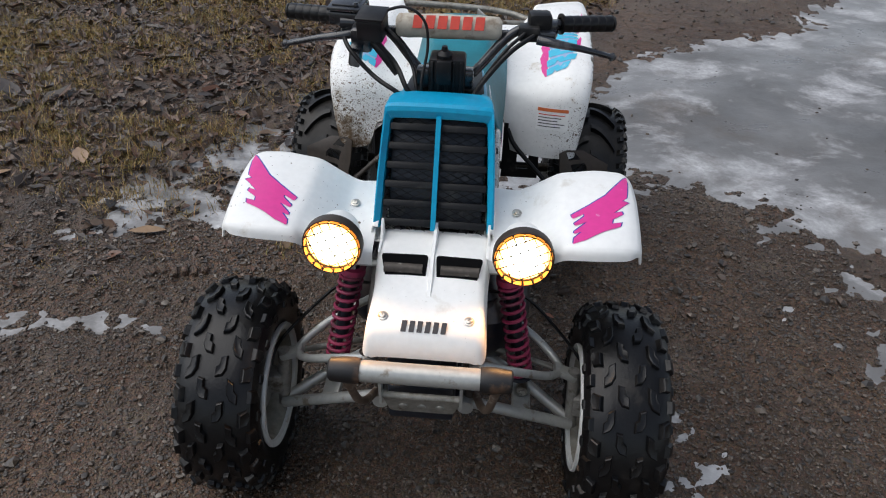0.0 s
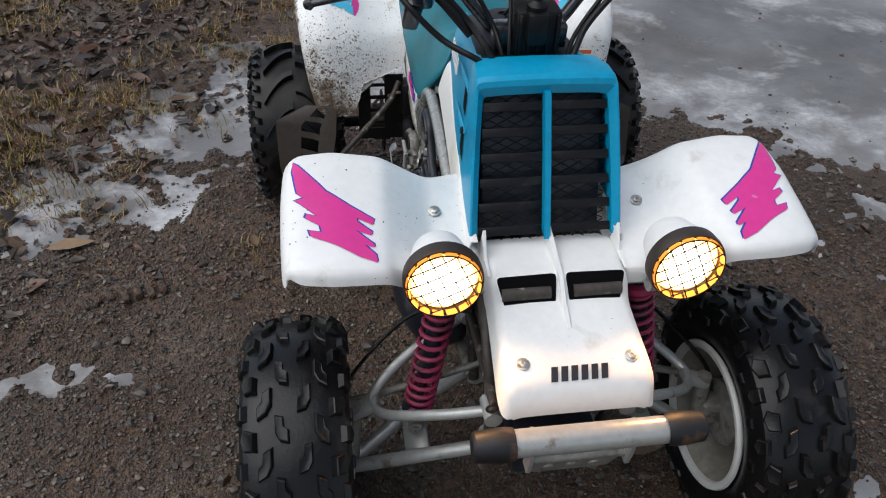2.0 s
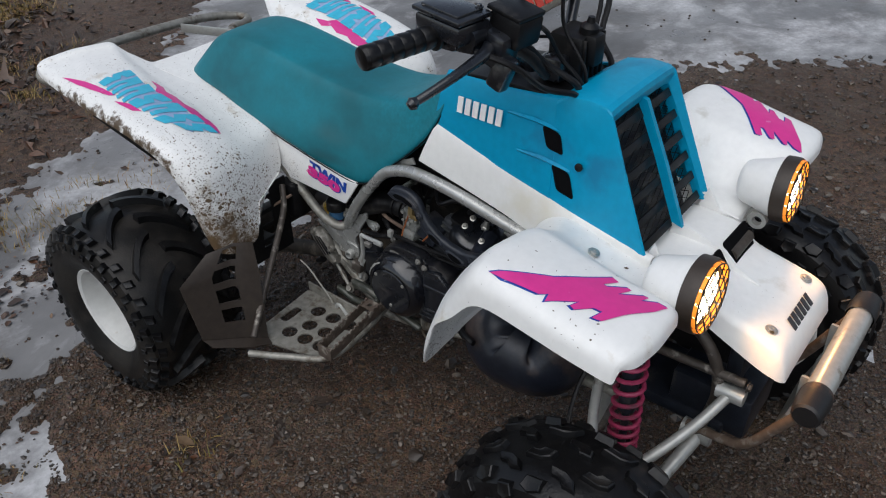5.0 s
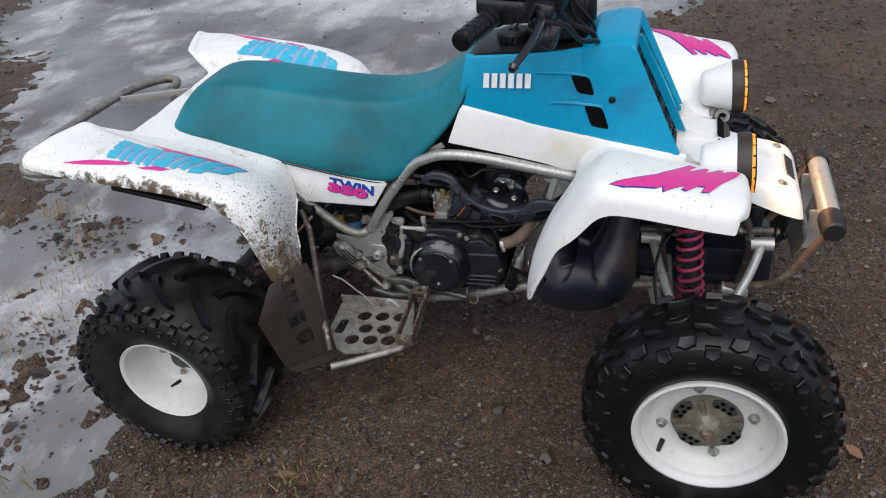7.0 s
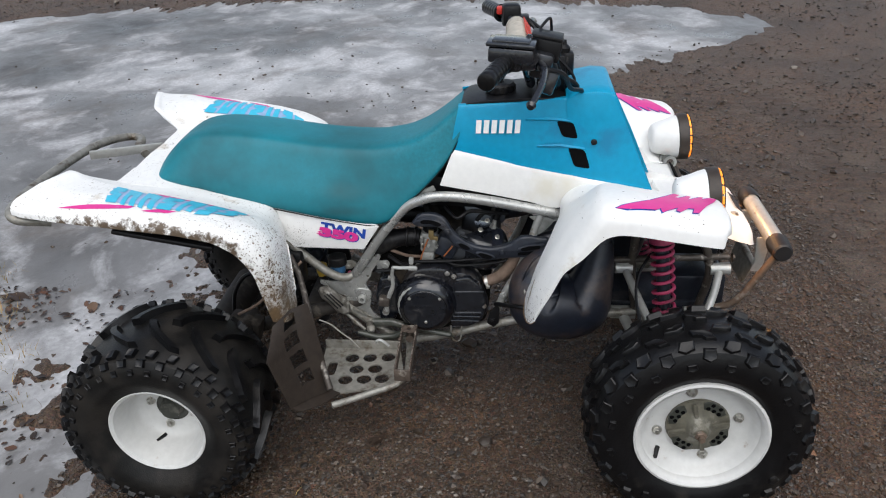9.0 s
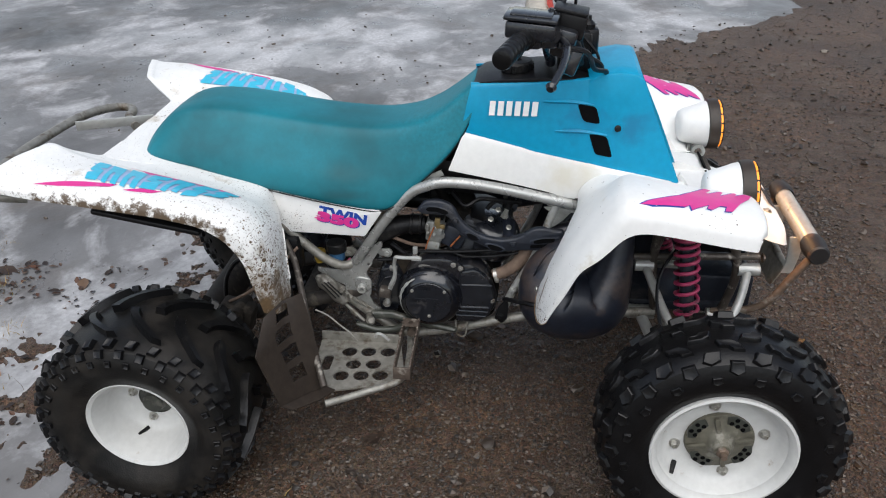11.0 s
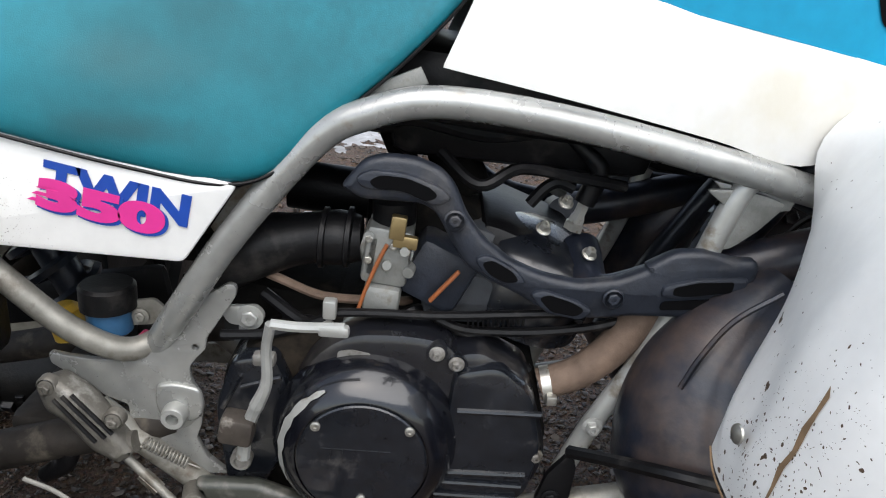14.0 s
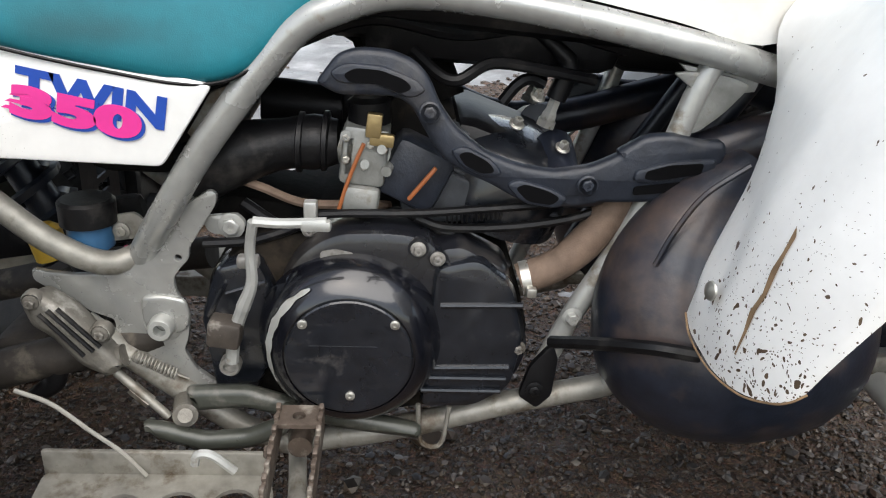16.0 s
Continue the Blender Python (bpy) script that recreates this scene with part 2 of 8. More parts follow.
def spatter(m, amount=0.5, scale=70.0, mud_at=None, mud_size=0.2, mud_color=(0.075, 0.05, 0.03), cake=True):
    """Flung mud on a surface: fine flecks, larger drops, and a caked patch round the place mud_at."""
    n, l = m.node_tree.nodes, m.node_tree.links
    b = n["Principled BSDF"]
    tc = n.new("ShaderNodeTexCoord")
    src = b.inputs["Base Color"].links[0].from_socket
    warp = n.new("ShaderNodeTexNoise")
    warp.inputs["Scale"].default_value, warp.inputs["Detail"].default_value = 45, 2
    l.new(tc.outputs["Object"], warp.inputs["Vector"])
    add = n.new("ShaderNodeMixRGB")
    add.blend_type, add.inputs[0].default_value = "LINEAR_LIGHT", 0.012
    l.new(tc.outputs["Object"], add.inputs[1])
    l.new(warp.outputs["Color"], add.inputs[2])
    zone = n.new("ShaderNodeTexNoise")
    zone.inputs["Scale"].default_value, zone.inputs["Detail"].default_value = 9, 3
    l.new(tc.outputs["Object"], zone.inputs["Vector"])
    near = None
    if mud_at:
        d = n.new("ShaderNodeVectorMath")
        d.operation = "DISTANCE"
        l.new(tc.outputs["Object"], d.inputs[0])
        d.inputs[1].default_value = mud_at
        near = n.new("ShaderNodeMapRange")
        near.inputs["From Min"].default_value, near.inputs["From Max"].default_value = mud_size * 2.2, mud_size * 0.25
        l.new(d.outputs["Value"], near.inputs["Value"])

    def flecks(sc, base, gain):
        v = n.new("ShaderNodeTexVoronoi")
        v.inputs["Scale"].default_value = sc
        l.new(add.outputs[0], v.inputs["Vector"])
        th = n.new("ShaderNodeMath")
        th.operation = "MULTIPLY_ADD"
        l.new(zone.outputs["Fac"], th.inputs[0])
        th.inputs[1].default_value, th.inputs[2].default_value = gain, base
        out = th.outputs[0]
        if near:
            t2 = n.new("ShaderNodeMath")
            t2.operation = "MULTIPLY_ADD"
            l.new(near.outputs[0], t2.inputs[0])
            t2.inputs[1].default_value = 0.5 if cake else 0.42
            l.new(out, t2.inputs[2])
            out = t2.outputs[0]
        rnd = n.new("ShaderNodeSeparateColor")
        l.new(v.outputs["Color"], rnd.inputs[0])
        lim = n.new("ShaderNodeMath")
        lim.operation = "MULTIPLY"
        l.new(out, lim.inputs[0])
        l.new(rnd.outputs[0], lim.inputs[1])
        less = n.new("ShaderNodeMath")
        less.operation = "LESS_THAN"
        l.new(v.outputs["Distance"], less.inputs[0])
        l.new(lim.outputs[0], less.inputs[1])
        return less.outputs[0]

    f1 = flecks(scale, -0.22 + 0.2 * amount, 0.45 * amount + 0.22)
    f2 = flecks(scale * 2.7, -0.2 + 0.22 * amount, 0.4 * amount + 0.18)
    mx = n.new("ShaderNodeMath")
    mx.operation = "MAXIMUM"
    l.new(f1, mx.inputs[0])
    l.new(f2, mx.inputs[1])
    fac = mx.outputs[0]
    if near and cake:
        cake = n.new("ShaderNodeTexNoise")
        cake.inputs["Scale"].default_value, cake.inputs["Detail"].default_value, cake.inputs["Roughness"].default_value = 30, 6, 0.7
        l.new(tc.outputs["Object"], cake.inputs["Vector"])
        s = n.new("ShaderNodeMath")
        s.operation = "MULTIPLY_ADD"
        l.new(near.outputs[0], s.inputs[0])
        s.inputs[1].default_value = 0.75
        l.new(cake.outputs["Fac"], s.inputs[2])
        cf = n.new("ShaderNodeMapRange")
        cf.inputs["From Min"].default_value, cf.inputs["From Max"].default_value = 0.94, 1.24
        l.new(s.outputs[0], cf.inputs["Value"])
        mm = n.new("ShaderNodeMath")
        mm.operation = "MAXIMUM"
        l.new(fac, mm.inputs[0])
        l.new(cf.outputs[0], mm.inputs[1])
        fac = mm.outputs[0]
    mud = n.new("ShaderNodeMix")
    mud.data_type = "RGBA"
    l.new(fac, mud.inputs[0])
    l.new(src, mud.inputs[6])
    tone = n.new("ShaderNodeTexNoise")
    tone.inputs["Scale"].default_value = 50
    l.new(tc.outputs["Object"], tone.inputs["Vector"])
    tint = n.new("ShaderNodeMix")
    tint.data_type = "RGBA"
    tint.inputs[6].default_value = (*(c * 0.35 for c in mud_color), 1)
    tint.inputs[7].default_value = (*(c * 1.9 for c in mud_color), 1)
    l.new(tone.outputs["Fac"], tint.inputs[0])
    l.new(tint.outputs[2], mud.inputs[7])
    l.new(mud.outputs[2], b.inputs["Base Color"])
    return m


def glow(name, color, strength):
    m = bpy.data.materials.new(name)
    m.use_nodes = True
    n, l = m.node_tree.nodes, m.node_tree.links
    b = n["Principled BSDF"]
    b.inputs["Base Color"].default_value = (*color, 1)
    b.inputs["Emission Color"].default_value = (*color, 1)
    b.inputs["Emission Strength"].default_value = strength
    return m


def dirty_lip(m, lo=0.424, hi=0.446):
    """Brown dirt caught along the outer lip of a fender."""
    n, l = m.node_tree.nodes, m.node_tree.links
    b = n["Principled BSDF"]
    src = b.inputs["Base Color"].links[0].from_socket
    tc = n.new("ShaderNodeTexCoord")
    xyz = n.new("ShaderNodeSeparateXYZ")
    l.new(tc.outputs["Object"], xyz.inputs[0])
    ab = n.new("ShaderNodeMath")
    ab.operation = "ABSOLUTE"
    l.new(xyz.outputs[0], ab.inputs[0])
    r = n.new("ShaderNodeMapRange")
    r.inputs["From Min"].default_value, r.inputs["From Max"].default_value = lo, hi
    l.new(ab.outputs[0], r.inputs["Value"])
    t = n.new("ShaderNodeTexNoise")
    t.inputs["Scale"].default_value, t.inputs["Detail"].default_value, t.inputs["Roughness"].default_value = 38, 6, 0.72
    l.new(tc.outputs["Object"], t.inputs["Vector"])
    s = n.new("ShaderNodeMath")
    s.operation = "MULTIPLY_ADD"
    l.new(r.outputs[0], s.inputs[0])
    s.inputs[1].default_value = 0.42
    l.new(t.outputs["Fac"], s.inputs[2])
    f = n.new("ShaderNodeMapRange")
    f.inputs["From Min"].default_value, f.inputs["From Max"].default_value = 0.74, 0.86
    l.new(s.outputs[0], f.inputs["Value"])
    x = n.new("ShaderNodeMix")
    x.data_type = "RGBA"
    l.new(f.outputs[0], x.inputs[0])
    l.new(src, x.inputs[6])
    x.inputs[7].default_value = (0.095, 0.066, 0.042, 1)
    l.new(x.outputs[2], b.inputs["Base Color"])
    return m


WHITE = (0.78, 0.78, 0.76)
white_clean = spatter(mat("white_plastic", WHITE, 0.38, grain=0.03, bump=0.05, wear=(0.6, 0.58, 0.53), wear_amount=0.12, wear_scale=9), 0.12, 75)
white_front = spatter(mat("white_plastic_front", WHITE, 0.38, grain=0.03, bump=0.05, wear=(0.62, 0.6, 0.55), wear_amount=0.15, wear_scale=8), 0.3, 60)
white_flare = spatter(mat("white_plastic_flare", WHITE, 0.38, grain=0.03, bump=0.05, wear=(0.62, 0.59, 0.53), wear_amount=0.15, wear_scale=8), 0.28, 130, (-0.4, 0.385, 0.45), 0.085, cake=False)
white_rear = spatter(mat("white_plastic_rear", WHITE, 0.42, grain=0.04, bump=0.06, wear=(0.55, 0.5, 0.42), wear_amount=0.25, wear_scale=9), 0.7, 120, (-0.41, 1.0, 0.44), 0.155, (0.105, 0.068, 0.036))
white_rear_far = spatter(mat("white_plastic_rear_far", WHITE, 0.42, grain=0.04, bump=0.06, wear=(0.55, 0.5, 0.42), wear_amount=0.2, wear_scale=9), 0.5, 110, (0.42, 1.01, 0.52), 0.075, cake=False)
spatter(white_flare, 0.5, 36)
spatter(white_rear, 0.4, 62)
dirty_lip(white_rear, 0.418, 0.446)
dirty_lip(white_rear_far)
cream_panel = mat("aged_white_plastic", (0.77, 0.765, 0.735), 0.4, grain=0.03, bump=0.05, wear=(0.69, 0.66, 0.57), wear_amount=0.3, wear_scale=3)
blue_plastic = mat("blue_plastic", (0, 0.275, 0.47), 0.36, spec=0.3, grain=0.06, bump=0.05, wear=(0.01, 0.2, 0.36), wear_amount=0.2, wear_scale=5)
seat_vinyl = mat("teal_vinyl", (0.003, 0.165, 0.215), 0.48, spec=0.35, grain=0.14, grain_scale=120, bump=0.25, bump_scale=900, bump_dist=0.0006, wear=(0.006, 0.105, 0.13), wear_amount=0.85, wear_scale=2.6, second=(0.006, 0.19, 0.24))


def stain(m, at, size, color, amount):
    """A smudge of grime with a ragged border."""
    n, l = m.node_tree.nodes, m.node_tree.links
    b = n["Principled BSDF"]
    src = b.inputs["Base Color"].links[0].from_socket
    tc = n.new("ShaderNodeTexCoord")
    mp = n.new("ShaderNodeMapping")
    mp.vector_type = "TEXTURE"
    mp.inputs["Location"].default_value, mp.inputs["Scale"].default_value = at, size
    l.new(tc.outputs["Object"], mp.inputs["Vector"])
    d = n.new("ShaderNodeVectorMath")
    d.operation = "LENGTH"
    l.new(mp.outputs[0], d.inputs[0])
    t = n.new("ShaderNodeTexNoise")
    t.inputs["Scale"].default_value, t.inputs["Detail"].default_value, t.inputs["Roughness"].default_value = 22, 6, 0.65
    l.new(tc.outputs["Object"], t.inputs["Vector"])
    add = n.new("ShaderNodeMath")
    add.operation = "ADD"
    l.new(d.outputs["Value"], add.inputs[0])
    l.new(t.outputs["Fac"], add.inputs[1])
    f = n.new("ShaderNodeMapRange")
    f.interpolation_type = "SMOOTHSTEP"
    f.inputs["From Min"].default_value, f.inputs["From Max"].default_value = 0.6, 1.5
    f.inputs["To Min"].default_value, f.inputs["To Max"].default_value = amount, 0.0
    l.new(add.outputs[0], f.inputs["Value"])
    x = n.new("ShaderNodeMix")
    x.data_type = "RGBA"
    l.new(f.outputs[0], x.inputs[0])
    l.new(src, x.inputs[6])
    x.inputs[7].default_value = (*color, 1)
    l.new(x.outputs[2], b.inputs["Base Color"])


stain(seat_vinyl, (-0.15, 0.88, 0.638), (0.06, 0.09, 0.02), (0.012, 0.05, 0.055), 0.5)
stain(seat_vinyl, (-0.14, 0.87, 0.69), (0.06, 0.08, 0.03), (0.04, 0.12, 0.13), 0.35)
pink = mat("pink_decal", (0.66, 0.036, 0.26), 0.35, grain=0.05, bump=0.0, wear=(0.7, 0.3, 0.5), wear_amount=0.05, wear_scale=20)
cyan = mat("cyan_decal", (0.045, 0.44, 0.62), 0.35, grain=0.08, bump=0.0, wear=(0.4, 0.5, 0.6), wear_amount=0.12, wear_scale=20)
violet = mat("blue_violet_decal", (0.012, 0.06, 0.34), 0.35, grain=0.05, bump=0.0)
lilac = mat("lilac_decal", (0.28, 0.4, 0.6), 0.4, grain=0.1, bump=0.0)
white_ink = mat("white_lettering", (0.85, 0.85, 0.83), 0.4, grain=0.04, bump=0.0)
black_ink = mat("black_lettering", (0.02, 0.02, 0.025), 0.4, grain=0.1, bump=0.0)
orange_ink = mat("orange_lettering", (0.6, 0.14, 0.04), 0.5, grain=0.1, bump=0.0)
red_ink = mat("red_lettering", (0.55, 0.05, 0.03), 0.6, grain=0.1, bump=0.0)
rubber = mat("tyre_rubber", (0.0042, 0.0042, 0.0047), 0.32, spec=0.33, grain=0.3, grain_scale=40, bump=0.3, bump_scale=160, wear=(0.016, 0.0145, 0.013), wear_amount=0.25, wear_scale=14)
rubber_rear = mat("muddy_tyre_rubber", (0.006, 0.0058, 0.0056), 0.4, spec=0.26, grain=0.3, grain_scale=40, bump=0.3, bump_scale=250, wear=(0.021, 0.0185, 0.016), wear_amount=0.6, wear_scale=9)
rim_white = mat("white_painted_steel", (0.56, 0.56, 0.54), 0.36, grain=0.05, bump=0.05, wear=(0.3, 0.22, 0.15), wear_amount=0.06, wear_scale=14)
# dusty rim paint, its base darkened to carry the shade inside the wheel
rim_inner = mat("dusty_shaded_rim_steel", (0.24, 0.225, 0.19), 0.55, grain=0.2, bump=0.1, wear=(0.14, 0.11, 0.08), wear_amount=0.4, wear_scale=12)
steel = mat("silver_painted_steel", (0.4, 0.405, 0.385), 0.33, 0.4, grain=0.1, bump=0.06, wear=(0.2, 0.17, 0.13), wear_amount=0.2, wear_scale=22)
dirty_steel = mat("dirty_silver_steel", (0.27, 0.26, 0.23), 0.48, 0.45, grain=0.22, bump=0.15, wear=(0.1, 0.075, 0.05), wear_amount=0.45, wear_scale=24)
rusty = mat("rusty_steel", (0.15, 0.108, 0.08), 0.6, 0.35, grain=0.3, bump=0.2, wear=(0.3, 0.28, 0.25), wear_amount=0.35, wear_scale=30)
zinc = mat("zinc_bolt", (0.5, 0.49, 0.45), 0.35, 0.8, grain=0.2, bump=0.05, wear=(0.2, 0.16, 0.1), wear_amount=0.3, wear_scale=60)
cast = mat("cast_aluminium", (0.3, 0.29, 0.27), 0.5, 0.6, grain=0.2, bump=0.25, bump_scale=350, wear=(0.1, 0.085, 0.065), wear_amount=0.4, wear_scale=28)
black_case = mat("black_engine_paint", (0.008, 0.0095, 0.013), 0.27, 0.0, coat=0.5, grain=0.3, bump=0.16, bump_scale=90, wear=(0.06, 0.056, 0.054), wear_amount=0.2, wear_scale=15)
black_part = mat("black_plastic", (0.0045, 0.0045, 0.0052), 0.42, spec=0.28, grain=0.25, bump=0.15, bump_scale=300, wear=(0.03, 0.028, 0.026), wear_amount=0.25, wear_scale=16)
black_metal = mat("black_heatproof_paint", (0.013, 0.0165, 0.024), 0.34, 0.1, grain=0.3, bump=0.2, bump_scale=240, wear=(0.06, 0.056, 0.053), wear_amount=0.3, wear_scale=12)
guard_black = mat("scuffed_black_guard", (0.017, 0.021, 0.03), 0.42, 0.0, spec=0.45, grain=0.3, bump=0.25, bump_scale=300, wear=(0.05, 0.05, 0.053), wear_amount=0.3, wear_scale=16)
pipe_black = mat("heat_stained_pipe", (0.013, 0.016, 0.025), 0.34, 0.1, grain=0.3, bump=0.12, wear=(0.1, 0.07, 0.055), wear_amount=0.48, wear_scale=5)
hose = mat("dusty_brown_hose", (0.16, 0.11, 0.08), 0.75, grain=0.25, bump=0.3, bump_scale=500)
spring_pink = mat("raspberry_spring", (0.32, 0.03, 0.085), 0.45, grain=0.12, bump=0.08, wear=(0.13, 0.03, 0.05), wear_amount=0.4, wear_scale=16)
brown_guard = mat("dirty_brown_plastic", (0.03, 0.0225, 0.0175), 0.5, spec=0.3, grain=0.2, bump=0.2, wear=(0.036, 0.027, 0.02), wear_amount=0.4, wear_scale=10)
pad_vinyl = mat("dirty_white_vinyl", (0.45, 0.41, 0.34), 0.6, grain=0.15, bump=0.3, bump_scale=150, wear=(0.22, 0.17, 0.12), wear_amount=0.4, wear_scale=20)
brass = mat("brass", (0.36, 0.27, 0.13), 0.4, 0.8, grain=0.2, bump=0.1)
copper_wire = mat("orange_cable", (0.3, 0.095, 0.03), 0.5, grain=0.2, bump=0.1)
blue_fluid = mat("blue_reservoir", (0.03, 0.1, 0.2), 0.3, grain=0.15, bump=0.05)
yellow_part = mat("yellow_plastic", (0.5, 0.32, 0.04), 0.45, grain=0.2, bump=0.05)
pink_tube = mat("pink_hose", (0.5, 0.05, 0.14), 0.4, grain=0.1, bump=0.0)
amber = glow("lit_amber_rim", (1.0, 0.32, 0.03), 0.4)
lamp_glow = glow("lit_lamp_glass", (1.0, 0.8, 0.48), 22.0)
red_switch = mat("red_switch", (0.5, 0.03, 0.02), 0.4, grain=0.05, bump=0.0)


def lamp_glass(name, centre):
    """A burning lamp glass: white-hot in the middle, amber towards the edge."""
    m = glow(name, (1.0, 0.6, 0.2), 5.0)
    n, l = m.node_tree.nodes, m.node_tree.links
    b = n["Principled BSDF"]
    tc = n.new("ShaderNodeTexCoord")
    d = n.new("ShaderNodeVectorMath")
    d.operation = "DISTANCE"
    l.new(tc.outputs["Object"], d.inputs[0])
    d.inputs[1].default_value = centre
    r = n.new("ShaderNodeMapRange")
    r.inputs["From Min"].default_value, r.inputs["From Max"].default_value = 0.034, 0.058
    l.new(d.outputs["Value"], r.inputs["Value"])
    c = n.new("ShaderNodeValToRGB")
    e = c.color_ramp.elements
    e[0].position, e[0].color = 0.0, (1.0, 0.86, 0.62, 1)
    e[1].position, e[1].color = 1.0, (1.0, 0.22, 0.008, 1)
    e.new(0.6).color = (1.0, 0.62, 0.2, 1)
    l.new(r.outputs[0], c.inputs[0])
    l.new(c.outputs[0], b.inputs["Emission Color"])
    s = n.new("ShaderNodeMapRange")
    s.inputs["To Min"].default_value, s.inputs["To Max"].default_value = 9.0, 0.95
    l.new(r.outputs[0], s.inputs["Value"])
    l.new(s.outputs[0], b.inputs["Emission Strength"])
    return m


# black rubber whose brown tint paints in the lamp's amber glow
lamp_tinted_bezel = mat("lamp_tinted_black_rubber", (0.03, 0.021, 0.015), 0.5, grain=0.2, bump=0.15)
grey_sheath = mat("grey_cable_sheath", (0.28, 0.27, 0.24), 0.5, grain=0.2, bump=0.05)
carb_alloy = mat("pale_cast_alloy", (0.25, 0.255, 0.24), 0.45, 0.35, grain=0.2, bump=0.2, bump_scale=350, wear=(0.14, 0.11, 0.08), wear_amount=0.35, wear_scale=30)
clutch_paint = spatter(mat("chipped_black_paint", (0.0045, 0.005, 0.0075), 0.2, coat=0.6, grain=0.3, bump=0.06, bump_scale=120, wear=(0.012, 0.012, 0.014), wear_amount=0.1, wear_scale=12), 0.12, 210, (-0.17, 0.565, 0.37), 0.02, (0.3, 0.29, 0.27), cake=False)
panel_white = spatter(mat("white_panel_plastic", WHITE, 0.36, grain=0.03, bump=0.05, wear=(0.62, 0.58, 0.5), wear_amount=0.12, wear_scale=9), 0.1, 190, (-0.145, 1.02, 0.54), 0.05, cake=False)
case_dust = mat("dusty_black_case", (0.0065, 0.007, 0.0095), 0.28, coat=0.35, grain=0.3, bump=0.1, bump_scale=140, wear=(0.05, 0.046, 0.043), wear_amount=0.38, wear_scale=9)
mud_brown = mat("dried_brown_mud", (0.22, 0.14, 0.075), 0.8, grain=0.3, bump=0.3)
rusty_peg = mat("rusty_chipped_steel", (0.11, 0.085, 0.068), 0.5, 0.4, grain=0.3, bump=0.25, wear=(0.3, 0.27, 0.23), wear_amount=0.4, wear_scale=45)
peg_steel = mat("dirty_dark_steel", (0.06, 0.05, 0.042), 0.5, 0.3, grain=0.3, bump=0.2, wear=(0.26, 0.24, 0.21), wear_amount=0.3, wear_scale=40)
grimy_cast = mat("grimy_cast_alloy", (0.16, 0.15, 0.13), 0.5, 0.4, grain=0.3, bump=0.25, bump_scale=350, wear=(0.36, 0.35, 0.32), wear_amount=0.35, wear_scale=40)
chafed_rubber = mat("chafed_black_rubber", (0.008, 0.008, 0.009), 0.5, grain=0.2, bump=0.15, wear=(0.08, 0.045, 0.028), wear_amount=0.3, wear_scale=22)
spotted_steel = spatter(mat("spotted_silver_paint", (0.36, 0.365, 0.35), 0.26, 0.5, grain=0.1, bump=0.06, wear=(0.3, 0.28, 0.24), wear_amount=0.04, wear_scale=22), 0.5, 190, None, 0.2, (0.03, 0.025, 0.02))
olive_black = mat("worn_olive_black_paint", (0.045, 0.048, 0.04), 0.3, 0.1, grain=0.2, bump=0.08, wear=(0.12, 0.115, 0.1), wear_amount=0.3, wear_scale=25)
dark_brown_steel = mat("blotched_dark_brown_steel", (0.022, 0.0175, 0.0135), 0.7, grain=0.4, bump=0.4, bump_scale=90, wear=(0.1, 0.085, 0.065), wear_amount=0.35, wear_scale=20)
dusty_iron = mat("dusty_blue_grey_iron", (0.03, 0.034, 0.04), 0.6, grain=0.3, bump=0.2, wear=(0.12, 0.115, 0.105), wear_amount=0.35, wear_scale=18)
olive_cast = mat("olive_grey_cast", (0.12, 0.112, 0.085), 0.5, 0.2, grain=0.25, bump=0.25, bump_scale=300, wear=(0.22, 0.21, 0.175), wear_amount=0.3, wear_scale=30)
# near-black for thin sheets that stand in for the shade inside openings
opening_shade = mat("black_opening_shade", (0.002, 0.002, 0.0025), 0.8, spec=0.1, grain=0.2, bump=0.0)
sooty = mat("sooty_black", (0.007, 0.0065, 0.006), 0.9, spec=0.1, grain=0.4, bump=0.3, bump_scale=120, wear=(0.03, 0.024, 0.018), wear_amount=0.35, wear_scale=14)

# ---- the ground: gravel, ice, grass ----
rng = np.random.default_rng(7)


def lattice(x, y, seed):
    """Smooth random field over the plane, about -1 to 1."""
    xi, yi = np.floor(x).astype(np.int64), np.floor(y).astype(np.int64)
    fx, fy = x - xi, y - yi
    fx, fy = fx * fx * (3 - 2 * fx), fy * fy * (3 - 2 * fy)

    def h(a, b):
        n = (a * 374761393 + b * 668265263 + seed * 1442695041) & 0xFFFFFFFF
        n = ((n ^ (n >> 13)) * 1274126177) & 0xFFFFFFFF
        return ((n ^ (n >> 16)) & 0xFFFF) / 32767.5 - 1

    return (h(xi, yi) * (1 - fx) + h(xi + 1, yi) * fx) * (1 - fy) + (h(xi, yi + 1) * (1 - fx) + h(xi + 1, yi + 1) * fx) * fy


def rough_field(x, y, freq, octaves, seed, gain=0.5):
    out, amp = np.zeros_like(x), 1.0
    for k in range(octaves):
        out += amp * lattice(x * freq, y * freq, seed + k)
        freq, amp = freq * 2.03, amp * gain
    return out


